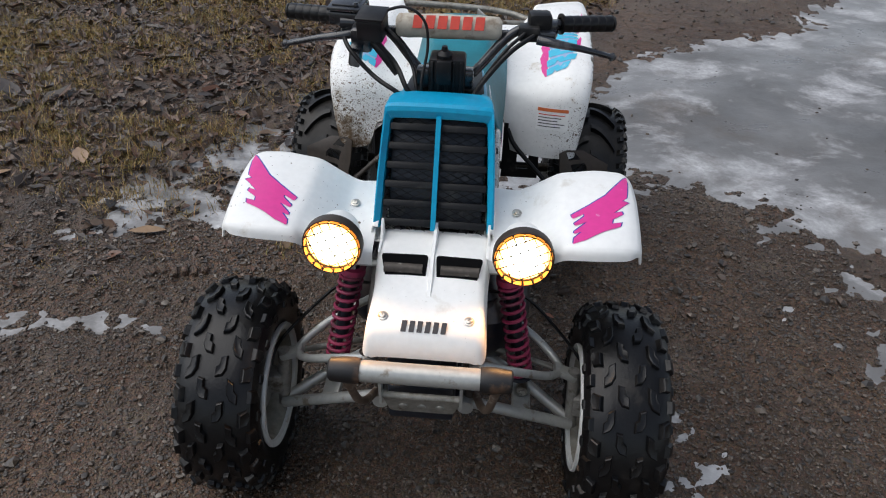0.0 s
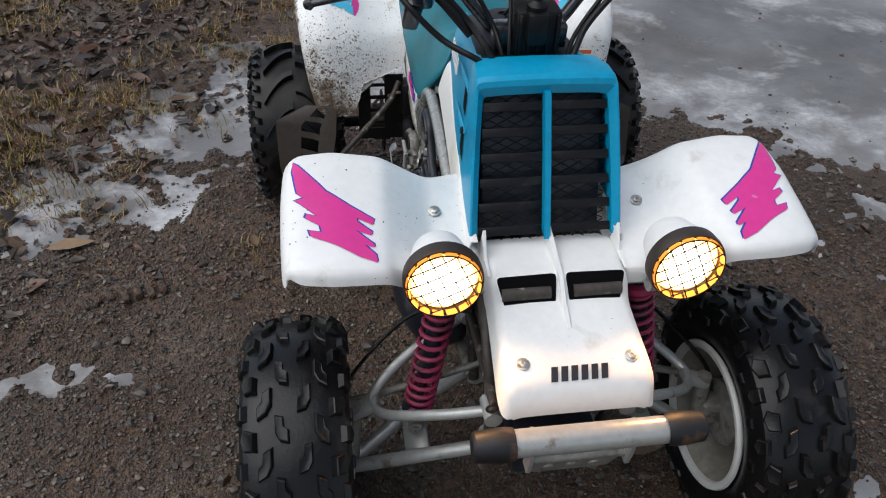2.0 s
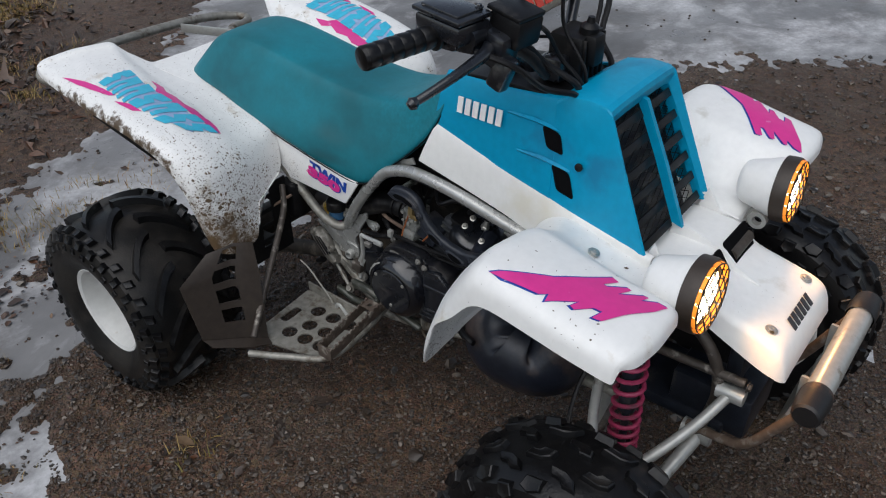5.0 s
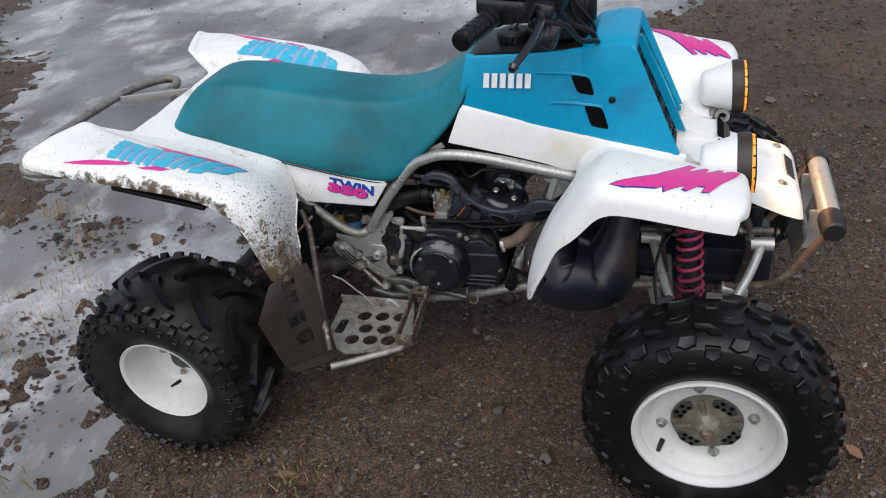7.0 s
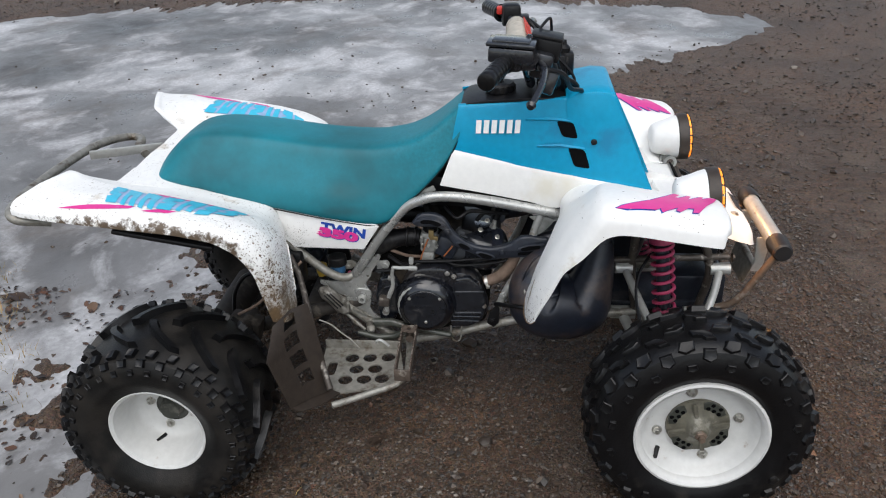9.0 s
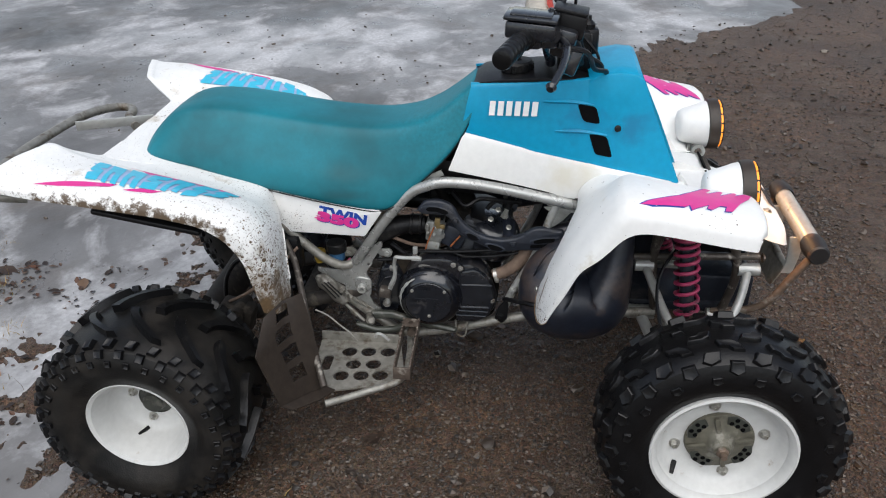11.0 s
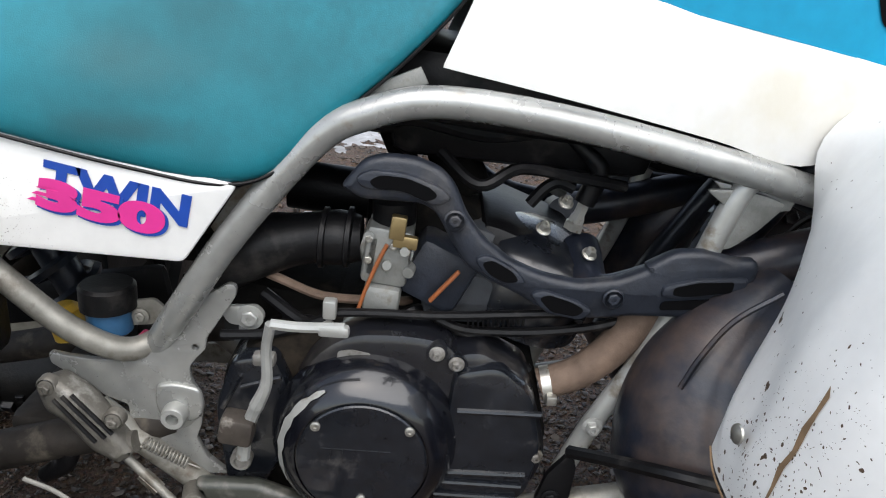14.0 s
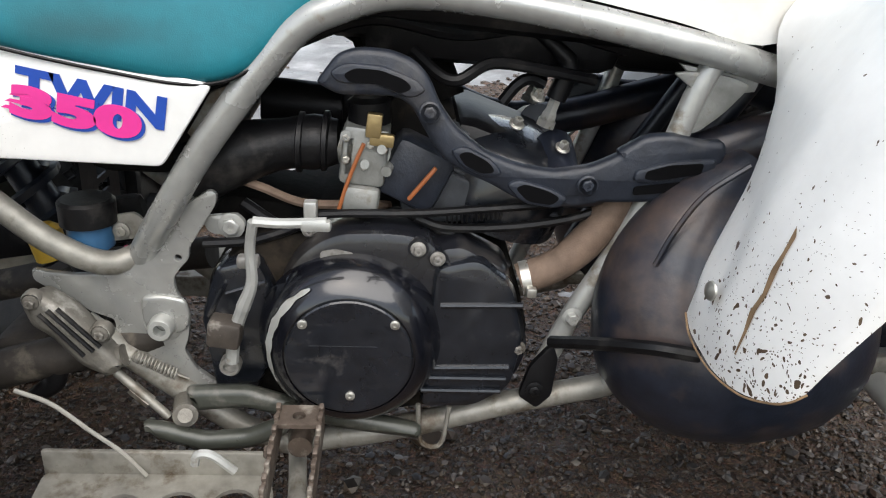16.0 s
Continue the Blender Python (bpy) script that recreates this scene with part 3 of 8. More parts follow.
def inside(poly, x, y):
    """Signed distance to an outline, over 0 inside."""
    d, odd = np.full_like(x, 1e9), np.zeros(x.shape, bool)
    for (ax, ay), (bx, by) in zip(poly, poly[1:] + poly[:1]):
        ex, ey = bx - ax, by - ay
        t = np.clip(((x - ax) * ex + (y - ay) * ey) / (ex * ex + ey * ey), 0, 1)
        d = np.minimum(d, np.hypot(x - ax - t * ex, y - ay - t * ey))
        odd ^= ((ay > y) != (by > y)) & (x < (bx - ax) * (y - ay) / (by - ay + 1e-12) + ax)
    return np.where(odd, d, -d)


BIG_ICE = [(-0.5, 1.72), (-0.35, 1.5), (0.1, 1.4), (0.55, 1.58), (0.75, 1.68), (0.95, 1.56), (1.25, 1.5), (1.42, 1.31), (1.63, 1.14), (2.2, 1.0), (2.5, 0.75), (2.95, 0.2), (3.4, -0.25), (4.04, -0.7), (4.46, -1.35), (4.75, -1.85), (5.4, -1.75), (5.75, -1.2), (6.2, -0.3), (6.5, 1.7), (6.4, 3.6), (6.1, 5.3), (5.5, 5.8), (4.4, 5.4), (3.2, 5.3), (2.35, 4.6), (2.15, 4.0), (1.47, 3.7), (0.99, 3.37), (0.635, 2.8), (0.2, 2.72), (-0.2, 2.6), (-0.75, 2.3)]
BAND = [(-0.46, 1.64), (-0.67, 1.28), (-0.88, 1.05), (-1.1, 0.99), (-1.58, 0.88), (-1.72, 1.12), (-1.38, 1.62), (-0.95, 2.1), (-0.7, 2.35), (-0.3, 2.4)]
STREAK = [(-1.9, 0.05), (-1.4, 0.3), (-1.15, 0.36), (-0.95, 0.4), (-0.95, 0.47), (-1.2, 0.5), (-1.5, 0.46), (-2.1, 0.25)]
SPOT = [(0.66, 0.22), (0.76, 0.26), (0.86, 0.02), (0.85, -0.2), (0.72, -0.2)]
SIDE = [(1.27, 0.45), (1.3, 0.95), (1.42, 1.3), (1.75, 1.2), (1.7, 0.7), (1.45, 0.38)]


def ice_amount(x, y):
    f = np.full_like(x, -9.0)
    for poly, gain, lift in ((BIG_ICE, 1.0, 0.0), (BAND, 1.0, 0.05), (STREAK, 1.6, 0.04), (SPOT, 0.7, 0.0), (SIDE, 0.3, 0.0)):
        f = np.maximum(f, inside(poly, x, y) * gain + lift)
    return f


def ground_height(x, y):
    ice = ice_amount(x, y)
    n = rough_field(x, y, 3.0, 5, 11)
    ragged = 0.42 + 0.22 * np.clip((-x - 0.2) * 1.5, 0, 1)
    edge = np.clip(ice * 3.2 + ragged * n * np.clip(1.3 - np.abs(ice) * 1.0, 0.35, 1), -1, 1)
    holes = np.clip(rough_field(x, y, 5.5, 4, 19, 0.62) - 0.14 + 0.045 * np.clip((-0.45 - x) * 4, 0, 1) * np.clip((1.75 - y) * 4, 0, 1), 0, 1) * 3.0 * np.clip((0.2 - x) * 2.5, 0.12, 1)
    edge = np.clip(edge - holes + 0.28 * rough_field(x, y, 17, 3, 23) * np.clip(1.4 - np.abs(edge), 0, 1), -1, 1)
    fine = rough_field(x, y, 28, 3, 31)
    bank = np.clip((-x - 1.3 + 0.35 * (y - 1.5)) * 0.5, 0, 1.2)
    base = -0.016 * edge
    return base + 0.0035 * fine + 0.004 * n * (1 - np.clip(edge, 0, 1)) + bank * (0.05 + 0.03 * rough_field(x, y, 1.3, 3, 5)) - 0.004


def axis_steps(lo, hi, fine, far):
    inner = np.arange(lo, hi, fine)
    step, a, b = fine, [], []
    p = hi
    while p < far:
        step *= 1.22
        p += step
        b.append(p)
    step, p = fine, lo
    while p > -far:
        step *= 1.22
        p -= step
        a.append(p)
    return np.concatenate([a[::-1], inner, b])


gx, gy = axis_steps(-2.8, 3.0, 0.0165, 420), axis_steps(-0.7, 4.2, 0.0165, 420)
X, Y = np.meshgrid(gx, gy)
Z = ground_height(X, Y)
near = np.clip(1 - (np.maximum(np.abs(X), np.abs(Y - 1)) - 12) / 30, 0, 1)
Z = Z * near - 0.012 * (1 - near)
for wx, wy in ((-0.457, 0.0), (0.457, 0.0), (-0.465, 1.282), (0.465, 1.282)):
    d = np.hypot((X - wx) / 0.14, (Y - wy) / 0.12)
    Z = np.where(d < 1.6, np.minimum(Z, -0.004 + 0.02 * np.clip(d - 0.9, 0, 1)), Z)
nx, ny = len(gx), len(gy)
idx = np.arange(nx * ny).reshape(ny, nx)
quads = np.stack([idx[:-1, :-1], idx[:-1, 1:], idx[1:, 1:], idx[1:, :-1]], -1).reshape(-1, 4)


def ground_material():
    m = mat("wet_gravel_and_mud", (0.054, 0.0315, 0.0185), 0.52, grain=0.55, grain_scale=42, bump=0.9, bump_scale=170, bump_dist=0.005, wear=(0.066, 0.046, 0.032), wear_amount=0.5, wear_scale=3.0, second=(0.027, 0.0175, 0.0115), spec=0.42)
    n, l = m.node_tree.nodes, m.node_tree.links
    b = n["Principled BSDF"]
    tc = n.new("ShaderNodeTexCoord")
    src = b.inputs["Base Color"].links[0].from_socket
    warp = n.new("ShaderNodeTexNoise")
    warp.inputs["Scale"].default_value = 60
    l.new(tc.outputs["Object"], warp.inputs["Vector"])
    push = n.new("ShaderNodeMixRGB")
    push.blend_type, push.inputs[0].default_value = "LINEAR_LIGHT", 0.006
    l.new(tc.outputs["Object"], push.inputs[1])
    l.new(warp.outputs["Color"], push.inputs[2])
    prev = b.inputs["Normal"].links[0].from_node
    for scale, dist, amount in ((135, 0.005, 0.8), (310, 0.0025, 0.7)):
        v = n.new("ShaderNodeTexVoronoi")
        v.inputs["Scale"].default_value = scale
        l.new(push.outputs[0], v.inputs["Vector"])
        hs = n.new("ShaderNodeMix")
        hs.data_type, hs.blend_type = "RGBA", "MULTIPLY"
        hs.inputs[0].default_value = amount
        g = n.new("ShaderNodeHueSaturation")
        g.inputs["Saturation"].default_value, g.inputs["Value"].default_value = 0.16, 1.9
        l.new(v.outputs["Color"], g.inputs["Color"])
        l.new(src, hs.inputs[6])
        l.new(g.outputs[0], hs.inputs[7])
        src = hs.outputs[2]
        b2 = n.new("ShaderNodeBump")
        b2.inputs["Strength"].default_value, b2.inputs["Distance"].default_value, b2.invert = 0.8, dist, True
        l.new(v.outputs["Distance"], b2.inputs["Height"])
        l.new(prev.outputs[0], b2.inputs["Normal"])
        prev = b2
    l.new(src, b.inputs["Base Color"])
    l.new(prev.outputs[0], b.inputs["Normal"])
    return m


# wetter, darker pools and drier, whiter fields of the ice: place, reach, gain
POOLS = (((-0.1, 2.0, 0), 1.2, 0.13), ((0.95, 2.2, 0), 0.6, -0.06), ((1.7, 1.45, 0), 0.8, -0.1), ((2.1, 2.0, 0), 1.1, -0.06), ((3.5, 1.4, 0), 1.0, 0.07), ((2.6, 3.4, 0), 1.1, -0.03), ((3.8, 4.2, 0), 0.7, -0.2), ((4.3, 2.4, 0), 0.4, -0.16), ((5.4, 3.8, 0), 1.6, -0.09))


def ice_material(name, crust_from):
    m = bpy.data.materials.new(name)
    m.use_nodes = True
    n, l = m.node_tree.nodes, m.node_tree.links
    b = n["Principled BSDF"]
    tc = n.new("ShaderNodeTexCoord")
    mp = n.new("ShaderNodeMapping")
    mp.inputs["Rotation"].default_value, mp.inputs["Scale"].default_value = (0, 0, radians(-52)), (1.0, 1.3, 1)
    l.new(tc.outputs["Object"], mp.inputs["Vector"])

    def noise_at(scale, detail, rough, vec, distort=0.0):
        t = n.new("ShaderNodeTexNoise")
        t.inputs["Scale"].default_value, t.inputs["Detail"].default_value, t.inputs["Roughness"].default_value = scale, detail, rough
        t.inputs["Distortion"].default_value = distort
        l.new(vec, t.inputs["Vector"])
        return t.outputs["Fac"]

    def math_(op, a, c):
        x = n.new("ShaderNodeMath")
        x.operation = op
        for sock, v in zip(x.inputs, (a, c)):
            if isinstance(v, (int, float)):
                sock.default_value = v
            else:
                l.new(v, sock)
        return x.outputs[0]

    def ramp(src, *stops):
        r = n.new("ShaderNodeValToRGB")
        e = r.color_ramp.elements
        for k, (p, c) in enumerate(stops):
            q = e[k] if k < 2 else e.new(p)
            q.position, q.color = p, (*c, 1)
        l.new(src, r.inputs[0])
        return r.outputs[0]

    # cloudy tone of the ice: wide pale and dark fields, broken up finer and finer
    cloud = noise_at(0.62, 9, 0.62, mp.outputs[0], 0.25)
    for at, reach, gain in POOLS:
        off = n.new("ShaderNodeVectorMath")
        off.operation = "DISTANCE"
        l.new(tc.outputs["Object"], off.inputs[0])
        off.inputs[1].default_value = at
        fall = n.new("ShaderNodeMapRange")
        fall.interpolation_type = "SMOOTHSTEP"
        fall.inputs["From Min"].default_value, fall.inputs["From Max"].default_value = 0.0, reach
        fall.inputs["To Min"].default_value, fall.inputs["To Max"].default_value = gain, 0.0
        l.new(off.outputs["Value"], fall.inputs["Value"])
        cloud = math_("ADD", cloud, fall.outputs[0])
    base = ramp(cloud, (0.3, (0.06, 0.057, 0.054)), (0.45, (0.135, 0.131, 0.127)), (0.56, (0.205, 0.201, 0.197)), (0.68, (0.32, 0.318, 0.316)))
    # white crust with sharp, torn borders
    crust = noise_at(2.1, 11, 0.68, mp.outputs[0], 0.35)
    both = math_("ADD", math_("MULTIPLY", crust, 0.75), math_("MULTIPLY", cloud, 0.55))
    # drier and whiter towards the bank
    away = n.new("ShaderNodeVectorMath")
    away.operation = "DISTANCE"
    l.new(tc.outputs["Object"], away.inputs[0])
    away.inputs[1].default_value = (-0.9, 1.7, 0)
    dry = n.new("ShaderNodeMapRange")
    dry.inputs["From Min"].default_value, dry.inputs["From Max"].default_value = 0.7, 2.3
    dry.inputs["To Min"].default_value, dry.inputs["To Max"].default_value = 0.015, 0.0
    l.new(away.outputs["Value"], dry.inputs["Value"])
    cf = n.new("ShaderNodeMapRange")
    cf.inputs["From Min"].default_value, cf.inputs["From Max"].default_value = crust_from, crust_from + 0.13
    l.new(math_("ADD", both, dry.outputs[0]), cf.inputs["Value"])
    fine = noise_at(46, 5, 0.65, tc.outputs["Object"])
    tone = ramp(fine, (0.3, (0.4, 0.4, 0.405)), (0.7, (0.68, 0.682, 0.69)))
    x = n.new("ShaderNodeMix")
    x.data_type = "RGBA"
    l.new(math_("MULTIPLY", cf.outputs[0], 0.72), x.inputs[0])
    l.new(base, x.inputs[6])
    l.new(tone, x.inputs[7])
    # dirt frozen in: brown film and dark specks
    dirt = noise_at(1.3, 8, 0.7, tc.outputs["Object"], 0.5)
    df = n.new("ShaderNodeMapRange")
    df.inputs["From Min"].default_value, df.inputs["From Max"].default_value = 0.53, 0.7
    l.new(dirt, df.inputs["Value"])
    y = n.new("ShaderNodeMix")
    y.data_type = "RGBA"
    l.new(math_("MULTIPLY", df.outputs[0], 0.75), y.inputs[0])
    l.new(x.outputs[2], y.inputs[6])
    y.inputs[7].default_value = (0.1, 0.08, 0.062, 1)
    l.new(y.outputs[2], b.inputs["Base Color"])
    rr = n.new("ShaderNodeMapRange")
    rr.inputs["From Min"].default_value, rr.inputs["From Max"].default_value = 0.3, 0.7
    rr.inputs["To Min"].default_value, rr.inputs["To Max"].default_value = 0.2, 0.6
    l.new(crust, rr.inputs["Value"])
    l.new(rr.outputs[0], b.inputs["Roughness"])
    bp_ = n.new("ShaderNodeBump")
    bp_.inputs["Strength"].default_value, bp_.inputs["Distance"].default_value = 0.4, 0.012
    l.new(both, bp_.inputs["Height"])
    bq = n.new("ShaderNodeBump")
    bq.inputs["Strength"].default_value, bq.inputs["Distance"].default_value = 0.3, 0.003
    l.new(fine, bq.inputs["Height"])
    l.new(bp_.outputs[0], bq.inputs["Normal"])
    l.new(bq.outputs[0], b.inputs["Normal"])
    return m


gravel_mat, ice_mat = ground_material(), ice_material("grey_ice", 0.64)
ground = sheet("ground", np.stack([X, Y, Z], -1).reshape(-1, 3).tolist(), quads.tolist(), gravel_mat, "dark wet gravel and mud yard", "ground", "structure", 180)

# ice: a level sheet that shows wherever the ground dips under it
ix, iy = axis_steps(-2.3, 6.8, 0.04, 7), axis_steps(-2.6, 6.2, 0.04, 7)
IX, IY = np.meshgrid(ix, iy)
IZ = 0.0015 * rough_field(IX, IY, 2.2, 3, 51) + 0.0012 * rough_field(IX, IY, 11, 2, 53) - 0.006
keep = (ice_amount(IX, IY) > -0.22)
apart = np.maximum.reduce([inside(p, IX, IY) for p in (BAND, STREAK, SPOT, SIDE)]) > np.minimum(inside(BIG_ICE, IX, IY), 0.1) - 0.02
for name, mask, material, label in (("ice_sheet", keep & ~apart, ice_mat, "grey half-melted ice with whiter crusts over the yard"), ("ice_crust", keep & apart, ice_mat, "broken white ice at the edge of the yard")):
    grow = mask.copy()
    grow[1:] |= mask[:-1]
    grow[:, 1:] |= mask[:, :-1]
    grow[1:, 1:] |= mask[:-1, :-1]
    iid = -np.ones(IX.shape, int)
    iid[grow] = np.arange(grow.sum())
    r, c = np.nonzero(mask[:-1, :-1])
    iq = np.stack([iid[r, c], iid[r, c + 1], iid[r + 1, c + 1], iid[r + 1, c]], -1)
    sheet(name, np.stack([IX[grow], IY[grow], IZ[grow]], -1).tolist(), iq.tolist(), material, label, "ice", "structure", 180)

# ---- the quad bike ----
quad = tagged(new("quad_bike"), "white and blue sports quad bike with pink decals, muddy, headlights lit", "quad bike")
quad.location = (0, 0.64, 0)


def side(bm, s):
    """A shape drawn for the left side (x over 0), put on the side s."""
    return bm if s > 0 else mirror(bm)


# wheels: drawn round the axle, outer face towards +x
def tyre_body(prof):
    return lathe([(x, r) for x, r in prof], (0, 0, 0), (1, 0, 0), 64)


SQUARE = [(-0.5, -0.5), (0.5, -0.5), (0.5, 0.5), (-0.5, 0.5)]
BOOT = [(-0.5, -0.5), (0.15, -0.5), (0.5, -0.22), (0.5, 0.5), (-0.08, 0.5), (-0.14, 0.12), (-0.5, 0.02)]
HOUSE = [(-0.5, -0.42), (0.22, -0.5), (0.5, 0.0), (0.22, 0.5), (-0.5, 0.42)]


def knob(theta, x, r, w, l, h, skew=0.0, lean=0.0, taper=0.8, form=SQUARE, flip=1):
    """One tread block: w across the tyre, l along it, h high; lean tips it towards the shoulder."""
    bm = bmesh.new()
    o = [(a * flip, b) for a, b in form]
    rings = [[bm.verts.new((a * w * k, b * l * k + a * 2 * skew, z)) for a, b in o] for k, z in ((1.0, -0.004), (taper + 0.06, h * 0.82), (taper - 0.06, h), (taper * 0.6, h - 0.0012))]
    for lo, hi in zip(rings, rings[1:]):
        for k in range(len(o)):
            bm.faces.new((lo[k], lo[(k + 1) % len(o)], hi[(k + 1) % len(o)], hi[k]))
    bm.faces.new(rings[-1])
    bm.transform(pose(0, 0, 0, 0, lean, 0))
    bm.transform(Matrix.Translation((x, 0, r)))
    bm.transform(pose(0, 0, 0, math.degrees(theta), 0, 0))
    return bm


def front_wheel(s):
    m = Matrix.Translation((s * 0.457, 0, 0.262))
    wheel = new("front_wheel")
    wheel.parent, wheel.matrix_parent_inverse = quad, Matrix.Translation(-quad.location)
    prof = [(0.083, 0.138), (0.09, 0.15), (0.102, 0.168), (0.109, 0.192), (0.108, 0.215), (0.098, 0.236), (0.08, 0.247), (0.045, 0.253), (0, 0.255)]
    prof = prof + [(-x, r) for x, r in prof[-2::-1]]
    blocks = []
    n = 16
    for i in range(n):
        q = 2 * math.pi * i / n
        d = math.pi / n
        for sx in (1, -1):
            off = d * 0.5 if sx > 0 else -d * 0.5
            blocks.append(knob(q + off, sx * 0.021, 0.253, 0.028, 0.046, 0.0115, 0.003 * sx, sx * 4, 0.84, BOOT, sx))
            blocks.append(knob(q + off + d * 1.1, sx * 0.053, 0.249, 0.03, 0.046, 0.012, -0.006 * sx, sx * 14, 0.84, BOOT, -sx))
            blocks.append(knob(q + off + d * 0.3, sx * 0.083, 0.241, 0.033, 0.04, 0.0125, 0.003 * sx, sx * 38, 0.82, HOUSE, sx))
            blocks.append(knob(q + off + d * 1.3, sx * 0.1, 0.229, 0.034, 0.034, 0.0095, 0, sx * 62, 0.78, HOUSE, sx))
            blocks.append(knob(q + off + d * 0.4, sx * 0.109, 0.205, 0.022, 0.026, 0.005, 0, sx * 84, 0.75, HOUSE, sx))
    slim = Matrix.Diagonal((0.87, 1, 1, 1))
    part("tyre", moved(side(moved(tyre_body(prof), slim), s), m), rubber, wheel, "black rubber tyre carcass", 30)
    part("tread", moved(side(moved(join(*blocks), slim), s), m), rubber, wheel, "low black tread blocks, worn and wet", 30)
    rim_prof = [(-0.086, 0.142), (-0.09, 0.151), (-0.083, 0.152), (-0.078, 0.138), (-0.06, 0.13), (0.06, 0.128), (0.074, 0.138), (0.079, 0.152), (0.088, 0.1525),
                (0.09, 0.147), (0.086, 0.141), (0.08, 0.136), (0.07, 0.134), (0.064, 0.127), (0.052, 0.122), (0.041, 0.112), (0.036, 0.1), (0.036, 0.07), (0.03, 0.069)]
    part("rim", moved(side(lathe(rim_prof, (0, 0, 0), (1, 0, 0), 56), s), m), rim_white, wheel, "white painted steel rim")
    inner = [(0.03, 0.069), (0.03, 0.098), (0.024, 0.112), (-0.02, 0.122), (-0.062, 0.124), (-0.08, 0.134), (-0.0875, 0.1425)]
    part("rim_inside", moved(side(lathe(inner, (0, 0, 0), (1, 0, 0), 56), s), m), rim_inner, wheel, "dusty inside of the rim, painted darker for its shade")
    part("rim_edge", moved(side(lathe([(-0.084, 0.138), (-0.092, 0.14), (-0.096, 0.147), (-0.095, 0.154), (-0.088, 0.156)], (0, 0, 0), (1, 0, 0), 48), s), m), rim_white, wheel, "pale inner edge of the rim")
    hub = [lathe([(-0.06, 0.05), (0.026, 0.066), (0.038, 0.074), (0.044, 0.072), (0.049, 0.052), (0.053, 0.034), (0.06, 0.024), (0.074, 0.019), (0.077, 0.016), (0.077, 0)], (0, 0, 0), (1, 0, 0), 32)]
    for k in range(4):
        b = k * math.pi / 2 + 0.55 + math.pi / 4
        hub.append(box((0.0515, math.cos(b) * 0.047, math.sin(b) * 0.047), (0.008, 0.044, 0.011), 0.003, (math.degrees(b), 0, 0)))
    part("hub", moved(side(join(*hub), s), m), olive_cast, wheel, "dull olive-grey cast hub")
    for k in range(4):
        a = k * math.pi / 2 + 0.55
        pts = [(math.cos(a + da) * r, math.sin(a + da) * r) for da, r in ((-0.42, 0.05), (-0.46, 0.069), (-0.2, 0.0755), (0.2, 0.0755), (0.46, 0.069), (0.42, 0.05), (0.0, 0.047))]
        pad = part("hub_window", moved(side(plate(rounded(pts, 0.004), 0.006, axes((0.046, 0, 0), (0, 1, 0), (0, 0, 1)), bevel=0.001), s), m), olive_black, wheel, "dark drilled window in the hub")
        # flat black discs painted as shaded holes, nothing is drilled
        dots = [lathe([(0, 0.0052), (0.0006, 0.005), (0.0006, 0)], (0.0493, math.cos(a + da) * r, math.sin(a + da) * r), (1, 0, 0), 10) for da, r in ((-0.26, 0.0565), (0.0, 0.0555), (0.26, 0.0565), (-0.15, 0.0685), (0.15, 0.0685))]
        part("hub_hole", moved(side(join(*dots), s), m), opening_shade, wheel)
        b = a + math.pi / 4
        part("wheel_nut", moved(side(bolt((0.0365, math.cos(b) * 0.0935, math.sin(b) * 0.0935), (1, 0, 0), 0.0085, 0.011), s), m), zinc, wheel)
    part("axle_nut", moved(side(join(lathe([(0, 0.013), (0.012, 0.013), (0.014, 0.011), (0.014, 0)], (0.073, 0, 0), (1, 0, 0), 6), rod((0.083, 0, 0), (0.098, 0, 0), 0.0065)), s), m), rusty, wheel)
    part("valve_stem", moved(side(rod((0.042, 0.086, -0.07), (0.068, 0.094, -0.08), 0.0062, 10, 0.0045), s), m), black_part, wheel)
    part("brake_drum", moved(side(lathe([(-0.06, 0), (-0.06, 0.05), (-0.052, 0.07), (-0.02, 0.072), (-0.016, 0.06)], (0, 0, 0), (1, 0, 0), 28), s), m), cast, wheel, "dull cast upright and brake")


